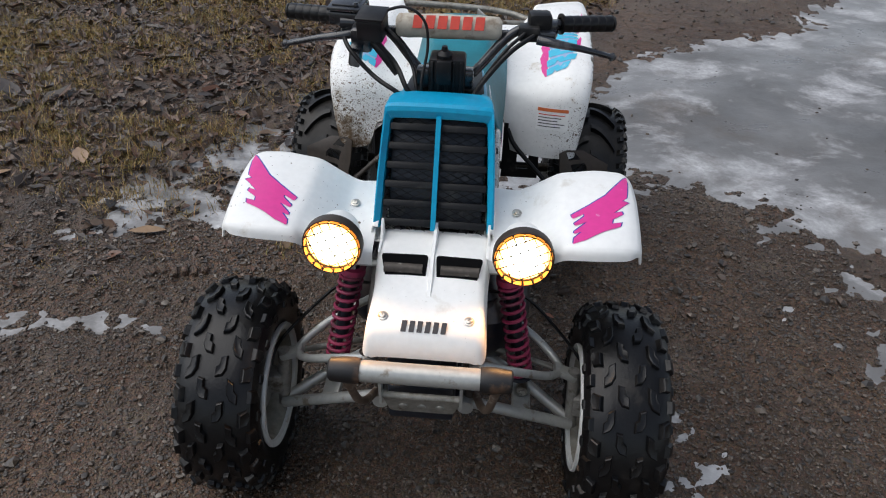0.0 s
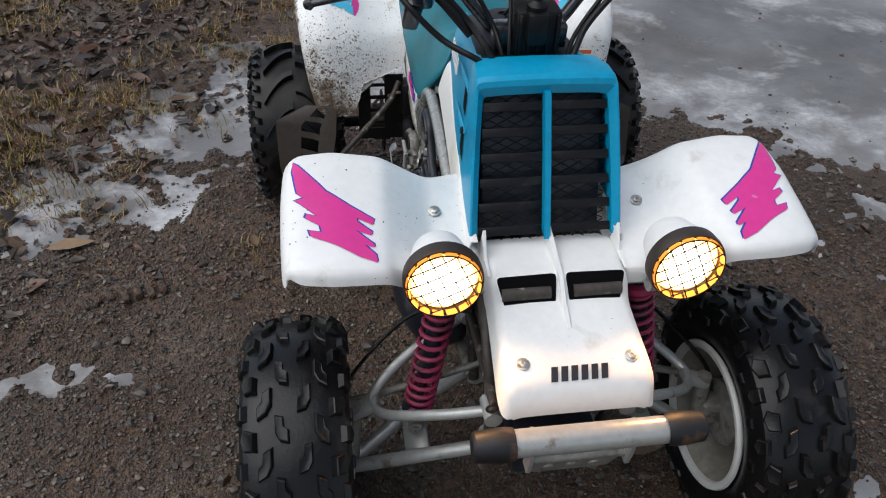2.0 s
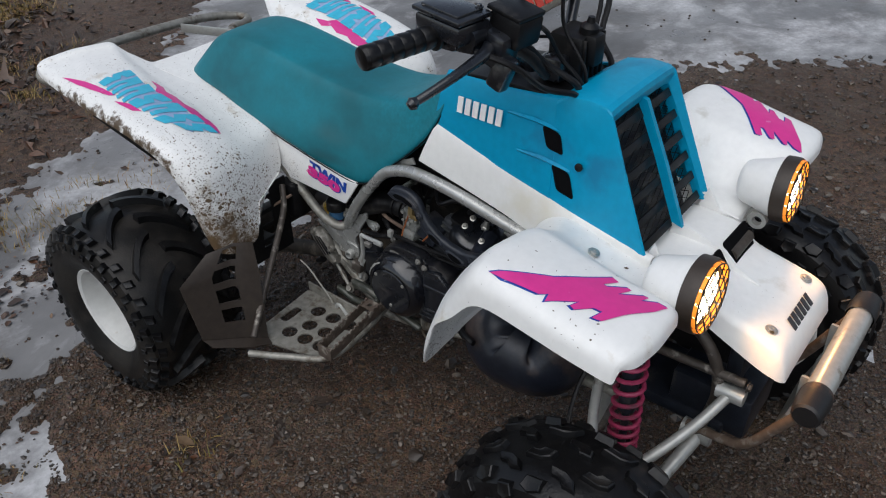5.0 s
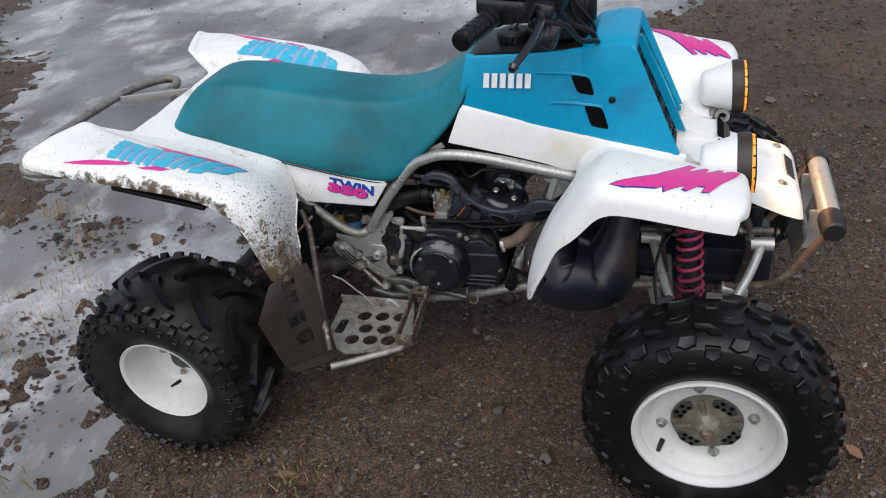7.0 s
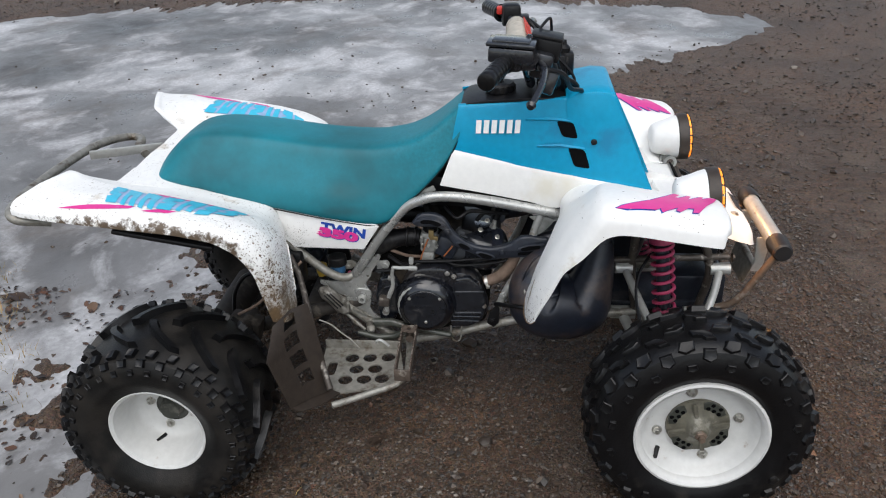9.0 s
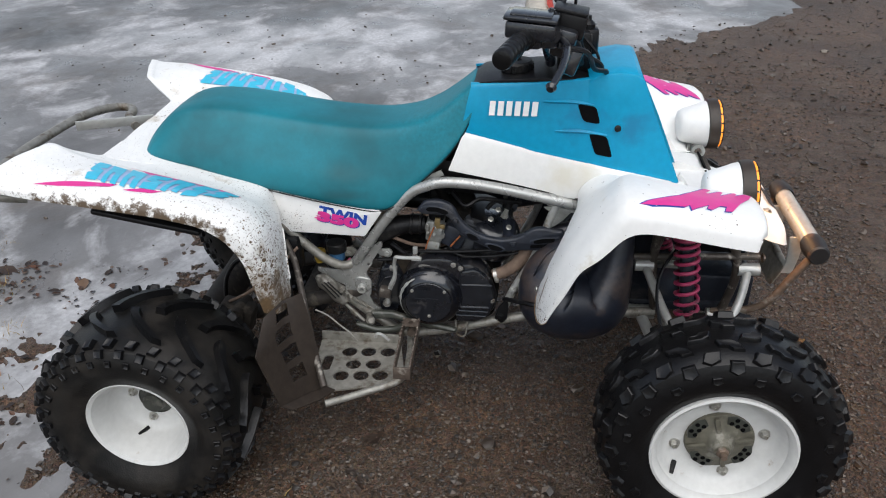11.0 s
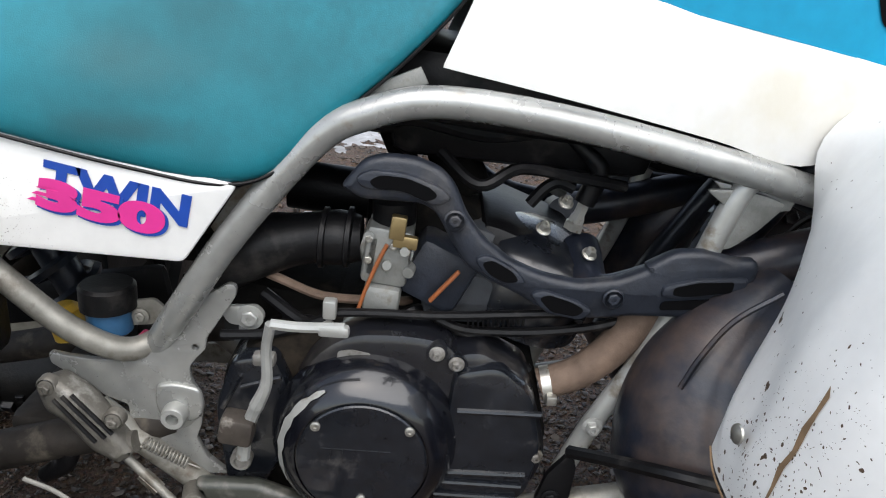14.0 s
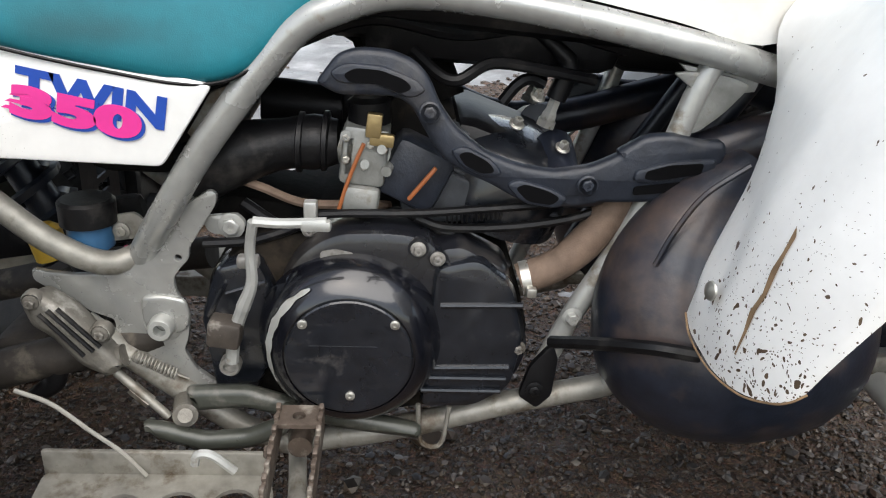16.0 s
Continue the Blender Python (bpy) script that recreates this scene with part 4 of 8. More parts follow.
def rear_wheel(s):
    m = Matrix.Translation((s * 0.465, 1.282, 0.25))
    wheel = new("rear_wheel")
    wheel.parent, wheel.matrix_parent_inverse = quad, Matrix.Translation(-quad.location)
    prof = [(0.108, 0.112), (0.116, 0.128), (0.13, 0.15), (0.137, 0.172), (0.135, 0.198), (0.124, 0.218), (0.1, 0.229), (0.05, 0.234), (0, 0.235)]
    prof = prof + [(-x, r) for x, r in prof[-2::-1]]
    blocks = []
    n = 15
    for i in range(n):
        q = 2 * math.pi * i / n
        d = math.pi / n
        for sx in (1, -1):
            off = 0 if sx > 0 else d
            # a curved paddle bar in four steps from the crown to the shoulder
            bar_rows = []
            for k in range(7):
                f = k / 6
                xk, rk, qk = sx * (0.004 + 0.084 * f), 0.234 - 0.006 * f * f, q + off + 0.34 * f**1.7
                up_k, along = Vector((0, -math.sin(qk), math.cos(qk))), Vector((0, -math.cos(qk), -math.sin(qk)))
                c_k = Vector((xk, 0, 0)) + up_k * rk
                bar_rows.append([c_k + along * 0.0125 - up_k * 0.004, c_k + along * 0.0095 + up_k * 0.019, c_k - along * 0.0095 + up_k * 0.019, c_k - along * 0.0125 - up_k * 0.004])
            blocks.append(loft(bar_rows, closed=True, caps=True))
            for e in (0.0, 1.0):
                blocks.append(knob(q + off + d * (0.75 + e), sx * 0.108, 0.226, 0.021, 0.02, 0.0125, 0.003 * sx, sx * 32, 0.82))
                blocks.append(knob(q + off + d * (0.3 + e), sx * 0.1235, 0.212, 0.021, 0.02, 0.0125, 0, sx * 56, 0.82))
                blocks.append(knob(q + off + d * (0.7 + e), sx * 0.1335, 0.194, 0.016, 0.015, 0.006, 0, sx * 76, 0.8))
    part("tyre", moved(side(tyre_body(prof), s), m), rubber_rear, wheel, "wide black tyre carcass, brown with mud", 30)
    part("tread", moved(side(join(*blocks), s), m), rubber, wheel, "black paddle bars and square shoulder knobs", 30)
    rim_prof = [(-0.106, 0.112), (-0.11, 0.121), (-0.1, 0.122), (-0.092, 0.108), (-0.07, 0.1), (0.07, 0.1), (0.09, 0.108), (0.098, 0.121), (0.11, 0.1225),
                (0.113, 0.118), (0.108, 0.11), (0.09, 0.104), (0.07, 0.097), (0.032, 0.092), (0.02, 0.084), (0.015, 0.07), (0.015, 0.042)]
    part("rim", moved(side(lathe(rim_prof, (0, 0, 0), (1, 0, 0), 56), s), m), rim_white, wheel, "deep white painted steel rim")
    inner = [(0.012, 0.042), (0.012, 0.07), (0.014, 0.088), (-0.03, 0.094), (-0.08, 0.1), (-0.107, 0.1125)]
    part("rim_inside", moved(side(lathe(inner, (0, 0, 0), (1, 0, 0), 48), s), m), rim_inner, wheel, "dusty inside of the rim, painted darker for its shade")
    part("hub", moved(side(join(lathe([(-0.05, 0.04), (0.0, 0.05), (0.008, 0.05), (0.012, 0.03), (0.035, 0.024), (0.035, 0)], (0, 0, 0), (1, 0, 0), 24),
                                plate(rounded([(math.cos(a) * r, math.sin(a) * r) for a, r in ((k * math.pi / 4, 0.07 if k % 2 else 0.045) for k in range(8))], 0.01), 0.008, axes((0.008, 0, 0), (0, 1, 0), (0, 0, 1)))), s), m), olive_black, wheel, "dark greasy cast hub")
    for k in range(4):
        a = k * math.pi / 2 + 0.3
        part("wheel_nut", moved(side(bolt((0.015, math.cos(a) * 0.056, math.sin(a) * 0.056), (1, 0, 0), 0.008, 0.01), s), m), zinc, wheel)
    part("valve_stem", moved(side(rod((0.025, 0.03, -0.083), (0.05, 0.045, -0.085), 0.005, 8, 0.0038), s), m), black_part, wheel)


for s in (-1, 1):
    front_wheel(s)
    rear_wheel(s)

# seat
rows, hem = [], []
for y, zt, zb, w in ((1.386, 0.725, 0.716, 0.10), (1.372, 0.752, 0.718, 0.135), (1.34, 0.788, 0.72, 0.15), (1.30, 0.818, 0.712, 0.155), (1.24, 0.833, 0.7, 0.156), (1.13, 0.829, 0.672, 0.156), (0.96, 0.805, 0.636, 0.153),
                     (0.87, 0.797, 0.618, 0.15), (0.80, 0.795, 0.609, 0.148), (0.755, 0.8, 0.618, 0.146), (0.71, 0.81, 0.658, 0.141), (0.66, 0.833, 0.703, 0.131),
                     (0.615, 0.866, 0.752, 0.117), (0.588, 0.889, 0.795, 0.109), (0.572, 0.902, 0.83, 0.103), (0.564, 0.9, 0.855, 0.09)):
    low = min(max((1.2 - y) / 0.1, 0), 1) * min(max((y - 0.73) / 0.05, 0), 1)
    zb, w = zb - 0.007 * low, w + 0.005 * low
    h = zt - zb
    edge = min(0.096, w * 0.74)
    hem.append((w - 0.006, y, zb - 0.004))
    half = [(0, zt), (edge - 0.022, zt - 0.002), (edge, zt - min(0.012, h * 0.3)), (w - 0.012, zb + h * 0.3), (w, zb), (w - 0.02, zb - 0.006)]
    rows.append([(-x, y, z) for x, z in half[::-1]] + [(x, y, z) for x, z in half[1:]])
rows = list(np.array([spline([r[k] for r in rows], 3) for k in range(len(rows[0]))]).transpose(1, 0, 2))
seat = part("seat", loft([fillet(r, 0.026, 5) for r in rows], caps=True), seat_vinyl, quad, "worn teal vinyl bench seat", 60)
part("seat_piping", join(*[tube([(s * x, y, z) for x, y, z in hem[2:-1]], 0.0016, 6) for s in (-1, 1)]), black_part, seat, "thin black edge binding")

# rear fender: two wings, a deck and two side panels
def wing(s, low):
    c = [
        [(0.1, 1.445, 0.741), (0.2, 1.445, 0.743), (0.234, 1.5, 0.772), (0.248, 1.531, 0.795), (0.335, 1.564, 0.794), (0.402, 1.59, 0.782), (0.421, 1.594, 0.77), (0.423, 1.592, 0.752)],
        [(0.1, 1.428, 0.738), (0.2, 1.43, 0.74), (0.236, 1.488, 0.766), (0.252, 1.517, 0.794), (0.338, 1.55, 0.793), (0.404, 1.576, 0.781), (0.424, 1.58, 0.768), (0.426, 1.578, 0.75)],
        [(0.1, 1.424, 0.737), (0.2, 1.426, 0.739), (0.237, 1.482, 0.764), (0.254, 1.51, 0.787), (0.34, 1.543, 0.786), (0.405, 1.57, 0.775), (0.426, 1.574, 0.765), (0.428, 1.572, 0.748)],
        [(0.1, 1.4, 0.732), (0.2, 1.405, 0.736), (0.242, 1.44, 0.753), (0.268, 1.455, 0.774), (0.35, 1.47, 0.78), (0.415, 1.475, 0.77), (0.437, 1.475, 0.757), (0.439, 1.475, 0.741)],
        [(0.12, 1.33, 0.717), (0.2, 1.33, 0.72), (0.248, 1.33, 0.73), (0.284, 1.33, 0.752), (0.36, 1.33, 0.766), (0.42, 1.33, 0.759), (0.442, 1.33, 0.744), (0.444, 1.33, 0.728)],
        [(0.13, 1.2, 0.688), (0.2, 1.2, 0.692), (0.248, 1.2, 0.703), (0.288, 1.2, 0.726), (0.364, 1.2, 0.747), (0.422, 1.2, 0.744), (0.443, 1.2, 0.731), (0.445, 1.2, 0.714)],
        [(0.135, 1.11, 0.668), (0.2, 1.11, 0.67), (0.248, 1.11, 0.683), (0.29, 1.11, 0.703), (0.366, 1.11, 0.727), (0.42, 1.11, 0.726), (0.441, 1.11, 0.714), (0.443, 1.113, 0.695)],
        [(0.14, 1.06, 0.652), (0.2, 1.055, 0.652), (0.248, 1.05, 0.663), (0.29, 1.045, 0.68), (0.364, 1.038, 0.699), (0.415, 1.043, 0.696), (0.435, 1.052, 0.685), (0.437, 1.065, 0.66)],
        [(0.15, 1.045, 0.6), (0.2, 1.032, 0.61), (0.249, 1.018, 0.624), (0.292, 1.006, 0.64), (0.362, 0.999, 0.656), (0.408, 1.005, 0.647), (0.428, 1.018, 0.632), (0.43, 1.036, 0.607)],
        [(0.158, 1.038, 0.56), (0.2, 1.02, 0.55 - low), (0.249, 1.003, 0.535 - low), (0.294, 0.992, 0.54), (0.358, 0.986, 0.545), (0.4, 0.992, 0.536), (0.417, 1.006, 0.532), (0.419, 1.024, 0.525)],
        [(0.166, 1.035, 0.543 - low), (0.205, 1.014, 0.518 - 1.4 * low), (0.252, 0.996, 0.482 - low * 0.9), (0.298, 0.984, 0.448 - 0.2 * low), (0.35, 0.982, 0.436), (0.388, 0.988, 0.448 - 0.2 * low), (0.402, 1.0, 0.456 - 0.3 * low), (0.404, 1.016, 0.46)],
    ]
    if low:
        c = [[(x + 0.012 * (x > 0.39) * k, y, z + 0.016 * k * min(max((x - 0.3) / 0.1, 0), 1)) for x, y, z in r] for k, r in zip((1, 1, 1, 0.9, 0.5, 0.2, 0, 0, 0, 0, 0), c)]
    if low:
        c[9] = [(x, y, 0.53) for x, y, z in c[9]]
        c[10] = [(max(x, 0.18), y, 0.44) for x, y, z in c[10]]
    if not low:
        c[9][:3] = [(0.158, 1.038, 0.556), (0.2, 1.022, 0.548), (0.262, 1.0, 0.542)]
        c[10][:3] = [(0.272, 0.997, 0.532), (0.277, 0.995, 0.515), (0.286, 0.99, 0.478)]
    return side(panel(c, 0.022, 0.012), s)


def side_panel(s):
    o = [(1.065, 0.532), (0.832, 0.527), (0.785, 0.598), (0.88, 0.624), (0.96, 0.642), (1.06, 0.666)]
    return plate(rounded(o, 0.006), 0.006, axes((s * 0.145, 0, 0), (0, 1, 0), (0, 0, 1)), bevel=0.0015)


for s, m_, low, lab in ((-1, white_rear, 0.0, "white rear fender caked with mud at its foot"), (1, white_rear_far, 0.05, "white rear fender flecked with mud")):
    rf = part("rear_fender", wing(s, low), m_, quad, lab, 50)
    sp = part("side_panel", side_panel(s), panel_white, quad, "white side panel lettered in blue and pink", 50)
    if s < 0:
        right_rear, right_panel = rf, sp
    else:
        left_rear, left_panel = rf, sp
for s in (-1, 1):
    holes = [[(s * 0.25, z), (s * 0.21, z), (s * 0.21, z - h), (s * 0.25, z - h)] for z, h in ((0.531, 0.02), (0.502, 0.028), (0.463, 0.03), (0.423, 0.03), (0.384, 0.014))]
    part("inner_guard", plate([(s * 0.285, 0.538), (s * 0.158, 0.538), (s * 0.158, 0.335), (s * 0.285, 0.335)], 0.004, axes((0, 1.034, 0), (1, 0, 0), (0, 0, 1)), holes), black_part, quad, "black slotted plate behind the fender")
part("rear_deck", patch([[(-0.21, 1.43, 0.742), (-0.1, 1.44, 0.742), (0, 1.445, 0.742), (0.1, 1.44, 0.742), (0.21, 1.43, 0.742)], [(-0.2, 1.39, 0.734), (-0.1, 1.39, 0.735), (0, 1.39, 0.735), (0.1, 1.39, 0.735), (0.2, 1.39, 0.734)],
                       [(-0.16, 1.25, 0.7), (-0.1, 1.25, 0.7), (0, 1.25, 0.7), (0.1, 1.25, 0.7), (0.16, 1.25, 0.7)]], 3, 3, 0.004), white_rear, quad, "white deck behind the seat")

# front fenders
def front_fender(s):
    top = [
        [(0.13, 0.022, 0.63), (0.2, 0.02, 0.632), (0.245, -0.02, 0.682), (0.29, -0.038, 0.722), (0.37, -0.042, 0.727), (0.425, -0.034, 0.727), (0.443, -0.022, 0.736), (0.446, -0.018, 0.727)],
        [(0.13, 0.024, 0.655), (0.2, 0.022, 0.655), (0.246, -0.02, 0.694), (0.29, -0.036, 0.74), (0.37, -0.04, 0.744), (0.425, -0.031, 0.742), (0.447, -0.018, 0.737), (0.452, -0.015, 0.728)],
        [(0.13, 0.03, 0.666), (0.2, 0.028, 0.666), (0.247, 0, 0.704), (0.29, -0.018, 0.75), (0.37, -0.02, 0.757), (0.427, -0.016, 0.753), (0.452, -0.008, 0.739), (0.457, -0.006, 0.73)],
        [(0.13, 0.09, 0.682), (0.2, 0.09, 0.682), (0.247, 0.07, 0.71), (0.288, 0.06, 0.757), (0.37, 0.06, 0.765), (0.432, 0.06, 0.76), (0.456, 0.06, 0.746), (0.46, 0.06, 0.737)],
        [(0.13, 0.165, 0.699), (0.2, 0.165, 0.7), (0.245, 0.15, 0.724), (0.284, 0.15, 0.771), (0.37, 0.15, 0.777), (0.434, 0.15, 0.771), (0.457, 0.15, 0.753), (0.461, 0.15, 0.742)],
        [(0.131, 0.255, 0.716), (0.2, 0.222, 0.729), (0.24, 0.222, 0.75), (0.28, 0.222, 0.784), (0.37, 0.23, 0.785), (0.432, 0.228, 0.778), (0.454, 0.222, 0.757), (0.458, 0.207, 0.734)],
        [(0.133, 0.292, 0.7), (0.195, 0.243, 0.722), (0.24, 0.245, 0.742), (0.285, 0.25, 0.774), (0.37, 0.26, 0.774), (0.43, 0.256, 0.764), (0.453, 0.246, 0.745), (0.456, 0.24, 0.721)],
        [(0.138, 0.321, 0.668), (0.19, 0.3, 0.688), (0.245, 0.292, 0.7), (0.3, 0.302, 0.715), (0.375, 0.31, 0.715), (0.43, 0.3, 0.7), (0.45, 0.285, 0.689), (0.452, 0.283, 0.68)],
        [(0.142, 0.313, 0.625), (0.19, 0.33, 0.634), (0.25, 0.338, 0.64), (0.31, 0.35, 0.645), (0.378, 0.352, 0.64), (0.425, 0.338, 0.625), (0.443, 0.322, 0.641), (0.445, 0.322, 0.632)],
        [(0.156, 0.309, 0.572), (0.206, 0.346, 0.556), (0.262, 0.378, 0.56), (0.312, 0.385, 0.56), (0.37, 0.384, 0.555), (0.415, 0.368, 0.55), (0.431, 0.352, 0.576), (0.432, 0.345, 0.567)],
        [(0.228, 0.377, 0.497), (0.26, 0.4, 0.482), (0.29, 0.404, 0.482), (0.325, 0.404, 0.478), (0.365, 0.398, 0.482), (0.4, 0.387, 0.48), (0.414, 0.374, 0.516), (0.416, 0.373, 0.507)],
        [(0.262, 0.402, 0.458), (0.278, 0.404, 0.45), (0.3, 0.405, 0.447), (0.33, 0.404, 0.446), (0.365, 0.399, 0.451), (0.391, 0.392, 0.462), (0.402, 0.386, 0.47), (0.405, 0.38, 0.478)],
    ]
    # the inner wall is straight and the outer rear corner stands a little higher
    top = [[(x, y, z + 0.014 * min(max((x - 0.3) / 0.13, 0), 1) * min(max((y - 0.02) / 0.14, 0), 1) * (z > 0.72)) for x, y, z in r] for r in top]
    top = [r[:7] + [(r[7][0], r[7][1], r[6][2] - (0.036 if 1 <= k <= 6 else 0.022 if k == 7 else r[6][2] - r[7][2]))] for k, r in enumerate(top)]
    top[0] = [(x, y, z - 0.004 * min(max((x - 0.2) / 0.09, 0), 1)) for x, y, z in top[0]]
    top[0][6:] = [(0.441, -0.02, 0.725), (0.445, -0.016, 0.722)]
    top = [r[:2] + [tuple((a + b) / 2 for a, b in zip(r[1], r[3]))] + r[3:] for r in top]
    return side(panel(top, 0.024, 0.015), s)


right_front = part("front_fender", front_fender(-1), white_flare, quad, "white front fender, speckled with dirt", 55)
left_front = part("front_fender", front_fender(1), white_front, quad, "white front fender", 55)

# nose cowl
prof = [(0.115, 0.672, 0.130, 0.05), (0.06, 0.672, 0.126, 0.05), (0.008, 0.668, 0.122, 0.05), (-0.012, 0.65, 0.121, 0.045), (-0.03, 0.637, 0.121, 0.04), (-0.09, 0.622, 0.123, 0.05),
        (-0.135, 0.61, 0.125, 0.055), (-0.16, 0.598, 0.125, 0.05), (-0.174, 0.578, 0.122, 0.035), (-0.181, 0.555, 0.118, 0.012), (-0.183, 0.542, 0.115, 0.0)]
rows = []
for y, z, w, d in spline(prof, 3):
    half = [(0, z), (w * 0.5, z), (w * 0.85, z - 0.001), (w * 0.96, z - 0.005), (w, z - min(0.015, d * 0.5 + 0.002)), (w + 0.006, z - d - 0.003)]
    rows.append([(-x, y, q) for x, q in half[::-1]] + [(x, y, q) for x, q in half[1:]])
b = loft(rows)
bmesh.ops.recalc_face_normals(b, faces=b.faces)
bmesh.ops.solidify(b, geom=list(b.faces), thickness=0.004)
nose = part("nose_cowl", b, white_front, quad, "white plastic nose with two screws and dark lettering", 50)
for s in (-1, 1):
    part("nose_screw", bolt((s * 0.091, -0.132, 0.611), (0, -0.27, 1), 0.0075, 0.004), zinc, nose)
    part("fender_screw", bolt((s * 0.19, 0.165, 0.705), (0, -0.3, 1), 0.0075, 0.004), zinc, right_front if s < 0 else left_front)
    o = rounded([(s * 0.0085, 0.03), (s * 0.113, 0.028), (s * 0.1, -0.027), (s * 0.013, -0.03)], 0.009)
    # the cowl is not cut: a black plate paints the slot's shade
    slot = part("air_slot", plate(o, 0.004, axes((0, -0.01, 0.653), (1, 0, 0), (0, 0.62, 0.78))), opening_shade, nose, "black sheet standing in for the shade of an air slot")
    part("cross_tube", rod((s * 0.02, -0.008, 0.649), (s * 0.105, -0.008, 0.649), 0.0125, 14), peg_steel, nose)
    part("cowl_strut", plate([(0.105, 0.665), (0.088, 0.715), (0.06, 0.675), (0.02, 0.668)], 0.006, axes((s * 0.121, 0, 0), (0, 1, 0), (0, 0, 1)), bevel=0.001), white_clean, nose)
part("cowl_rib", loft([[(-0.007, y, z - 0.004), (-0.0035, y, z + h), (0.0035, y, z + h), (0.007, y, z - 0.004)] for y, z, h in ((0.105, 0.672, 0.03), (0.085, 0.672, 0.024), (0.04, 0.671, 0.012), (0.0, 0.663, 0.008), (-0.03, 0.638, 0.007), (-0.075, 0.625, 0.001))]), white_clean, nose)

# brand marks: plain blocks
def word_blocks(name, n, width, height, depth, m, material, parent, gap=0.36):
    step = width / n
    for k in range(n):
        a, w, h = k * step, step * (1 - gap), height
        part(name, plate([(a, 0), (a + w, 0), (a + w + 0.1 * h, h), (a + 0.1 * h, h)], depth, m), material, parent)


word_blocks("brand_block", 6, 0.1, 0.024, 0.002, axes((-0.05, -0.163, 0.5975), (1, 0, 0.0), (0, 0.75, 0.62)), black_ink, nose)

# headlights
def headlight(s):
    lamp = new("headlight")
    lamp.parent, lamp.matrix_parent_inverse = quad, Matrix.Translation(-quad.location)
    c, ax = Vector((s * 0.203, -0.026, 0.718)), Vector((s * 0.02, -1, 0.07)).normalized()
    part("bucket", lathe([(-0.078, 0.0), (-0.0775, 0.03), (-0.074, 0.038), (-0.066, 0.0435), (-0.04, 0.05), (-0.018, 0.0575), (-0.002, 0.061)], c, ax, 32), white_front, lamp, "white plastic lamp bucket")
    part("bezel", lathe([(-0.006, 0.06), (-0.004, 0.0645), (0.016, 0.0655), (0.0225, 0.064), (0.0225, 0.059), (0.006, 0.0555)], c, ax, 40), lamp_tinted_bezel, lamp, "black rubber ring, tinted brown for the lamp's glow")
    part("reflector", lathe([(-0.03, 0.012), (-0.02, 0.03), (-0.004, 0.046), (0.004, 0.0555)], c, ax, 32), lamp_glow, lamp, "lit reflector")
    glass = lamp_glass("lit_lamp_glass_" + ("left" if s > 0 else "right"), tuple(c + ax * 0.015))
    part("lens", lathe([(0.008, 0.0555), (0.014, 0.0535), (0.0185, 0.046), (0.022, 0.036), (0.0245, 0.018), (0.025, 0.0)], c, ax, 40), glass, lamp, "brightly lit lamp glass, amber at its edge")
    beam = bpy.data.lights.new("headlight_bulb", "SPOT")
    beam.energy, beam.color, beam.shadow_soft_size = 2.1, (1.0, 0.46, 0.14), 0.02
    beam.spot_size, beam.spot_blend = radians(172), 0.35
    bulb = new("headlight_bulb", beam)
    bulb.location = c + ax * 0.045
    bulb.rotation_euler = ax.to_track_quat("-Z", "Y").to_euler()
    ring = lathe([(0.0225, 0.0615), (0.0275, 0.061), (0.0285, 0.0595), (0.025, 0.0575), (0.018, 0.0565)], c, ax, 80)
    ring.faces.ensure_lookup_table()
    bmesh.ops.delete(ring, geom=[f for k, f in enumerate(ring.faces) if k % 80 % 5 == 0], context="FACES")
    part("lit_rim", ring, amber, lamp, "glowing edge of the lamp between the guard's lugs")
    m = axes(c, ax.cross(Vector((0, 0, 1))), Vector((0, 0, 1)))
    wires = []
    for k in range(-2, 3):
        h = 0.0195 * k
        e = math.sqrt(0.0575**2 - h * h)
        for flip in (0, 1):
            pts = []
            for t in (-1, -0.6, 0, 0.6, 1):
                a, b2 = e * t, h
                z = 0.033 - 0.005 * (a * a + b2 * b2) / 0.0575**2
                pts.append(m @ Vector((a, b2, z) if not flip else (b2, a, z)))
            ax_sign = 1 if (m.to_3x3() @ Vector((0, 0, 1))).dot(ax) > 0 else -1
            if ax_sign < 0:
                pts = [c + (p - c) - 2 * ax * (p - c).dot(ax) for p in pts]
            wires.append(tube(pts, 0.0012, 6, 3))
    wires.append(lathe([(0.0275, 0.0597), (0.0305, 0.0605), (0.0305, 0.0585)], c, ax, 40))
    spin = Matrix.Translation(c) @ Matrix.Rotation(radians(25), 4, ax) @ Matrix.Translation(-c)
    for k, wire in enumerate(wires):
        part("guard_ring" if k == len(wires) - 1 else "guard_wire", moved(wire, spin), black_part, lamp)
    part("lamp_bracket", join(tube([(s * 0.203, 0.01, 0.665), (s * 0.19, 0.02, 0.64), (s * 0.16, 0.03, 0.63), (s * 0.11, 0.03, 0.63)], 0.008, 8), lathe([(-0.008, 0.018), (0.008, 0.018), (0.008, 0.01), (-0.008, 0.01), (-0.008, 0.018)], (s * 0.17, -0.005, 0.655), (1, 0, 0), 20)), steel, lamp)


for s in (-1, 1):
    headlight(s)

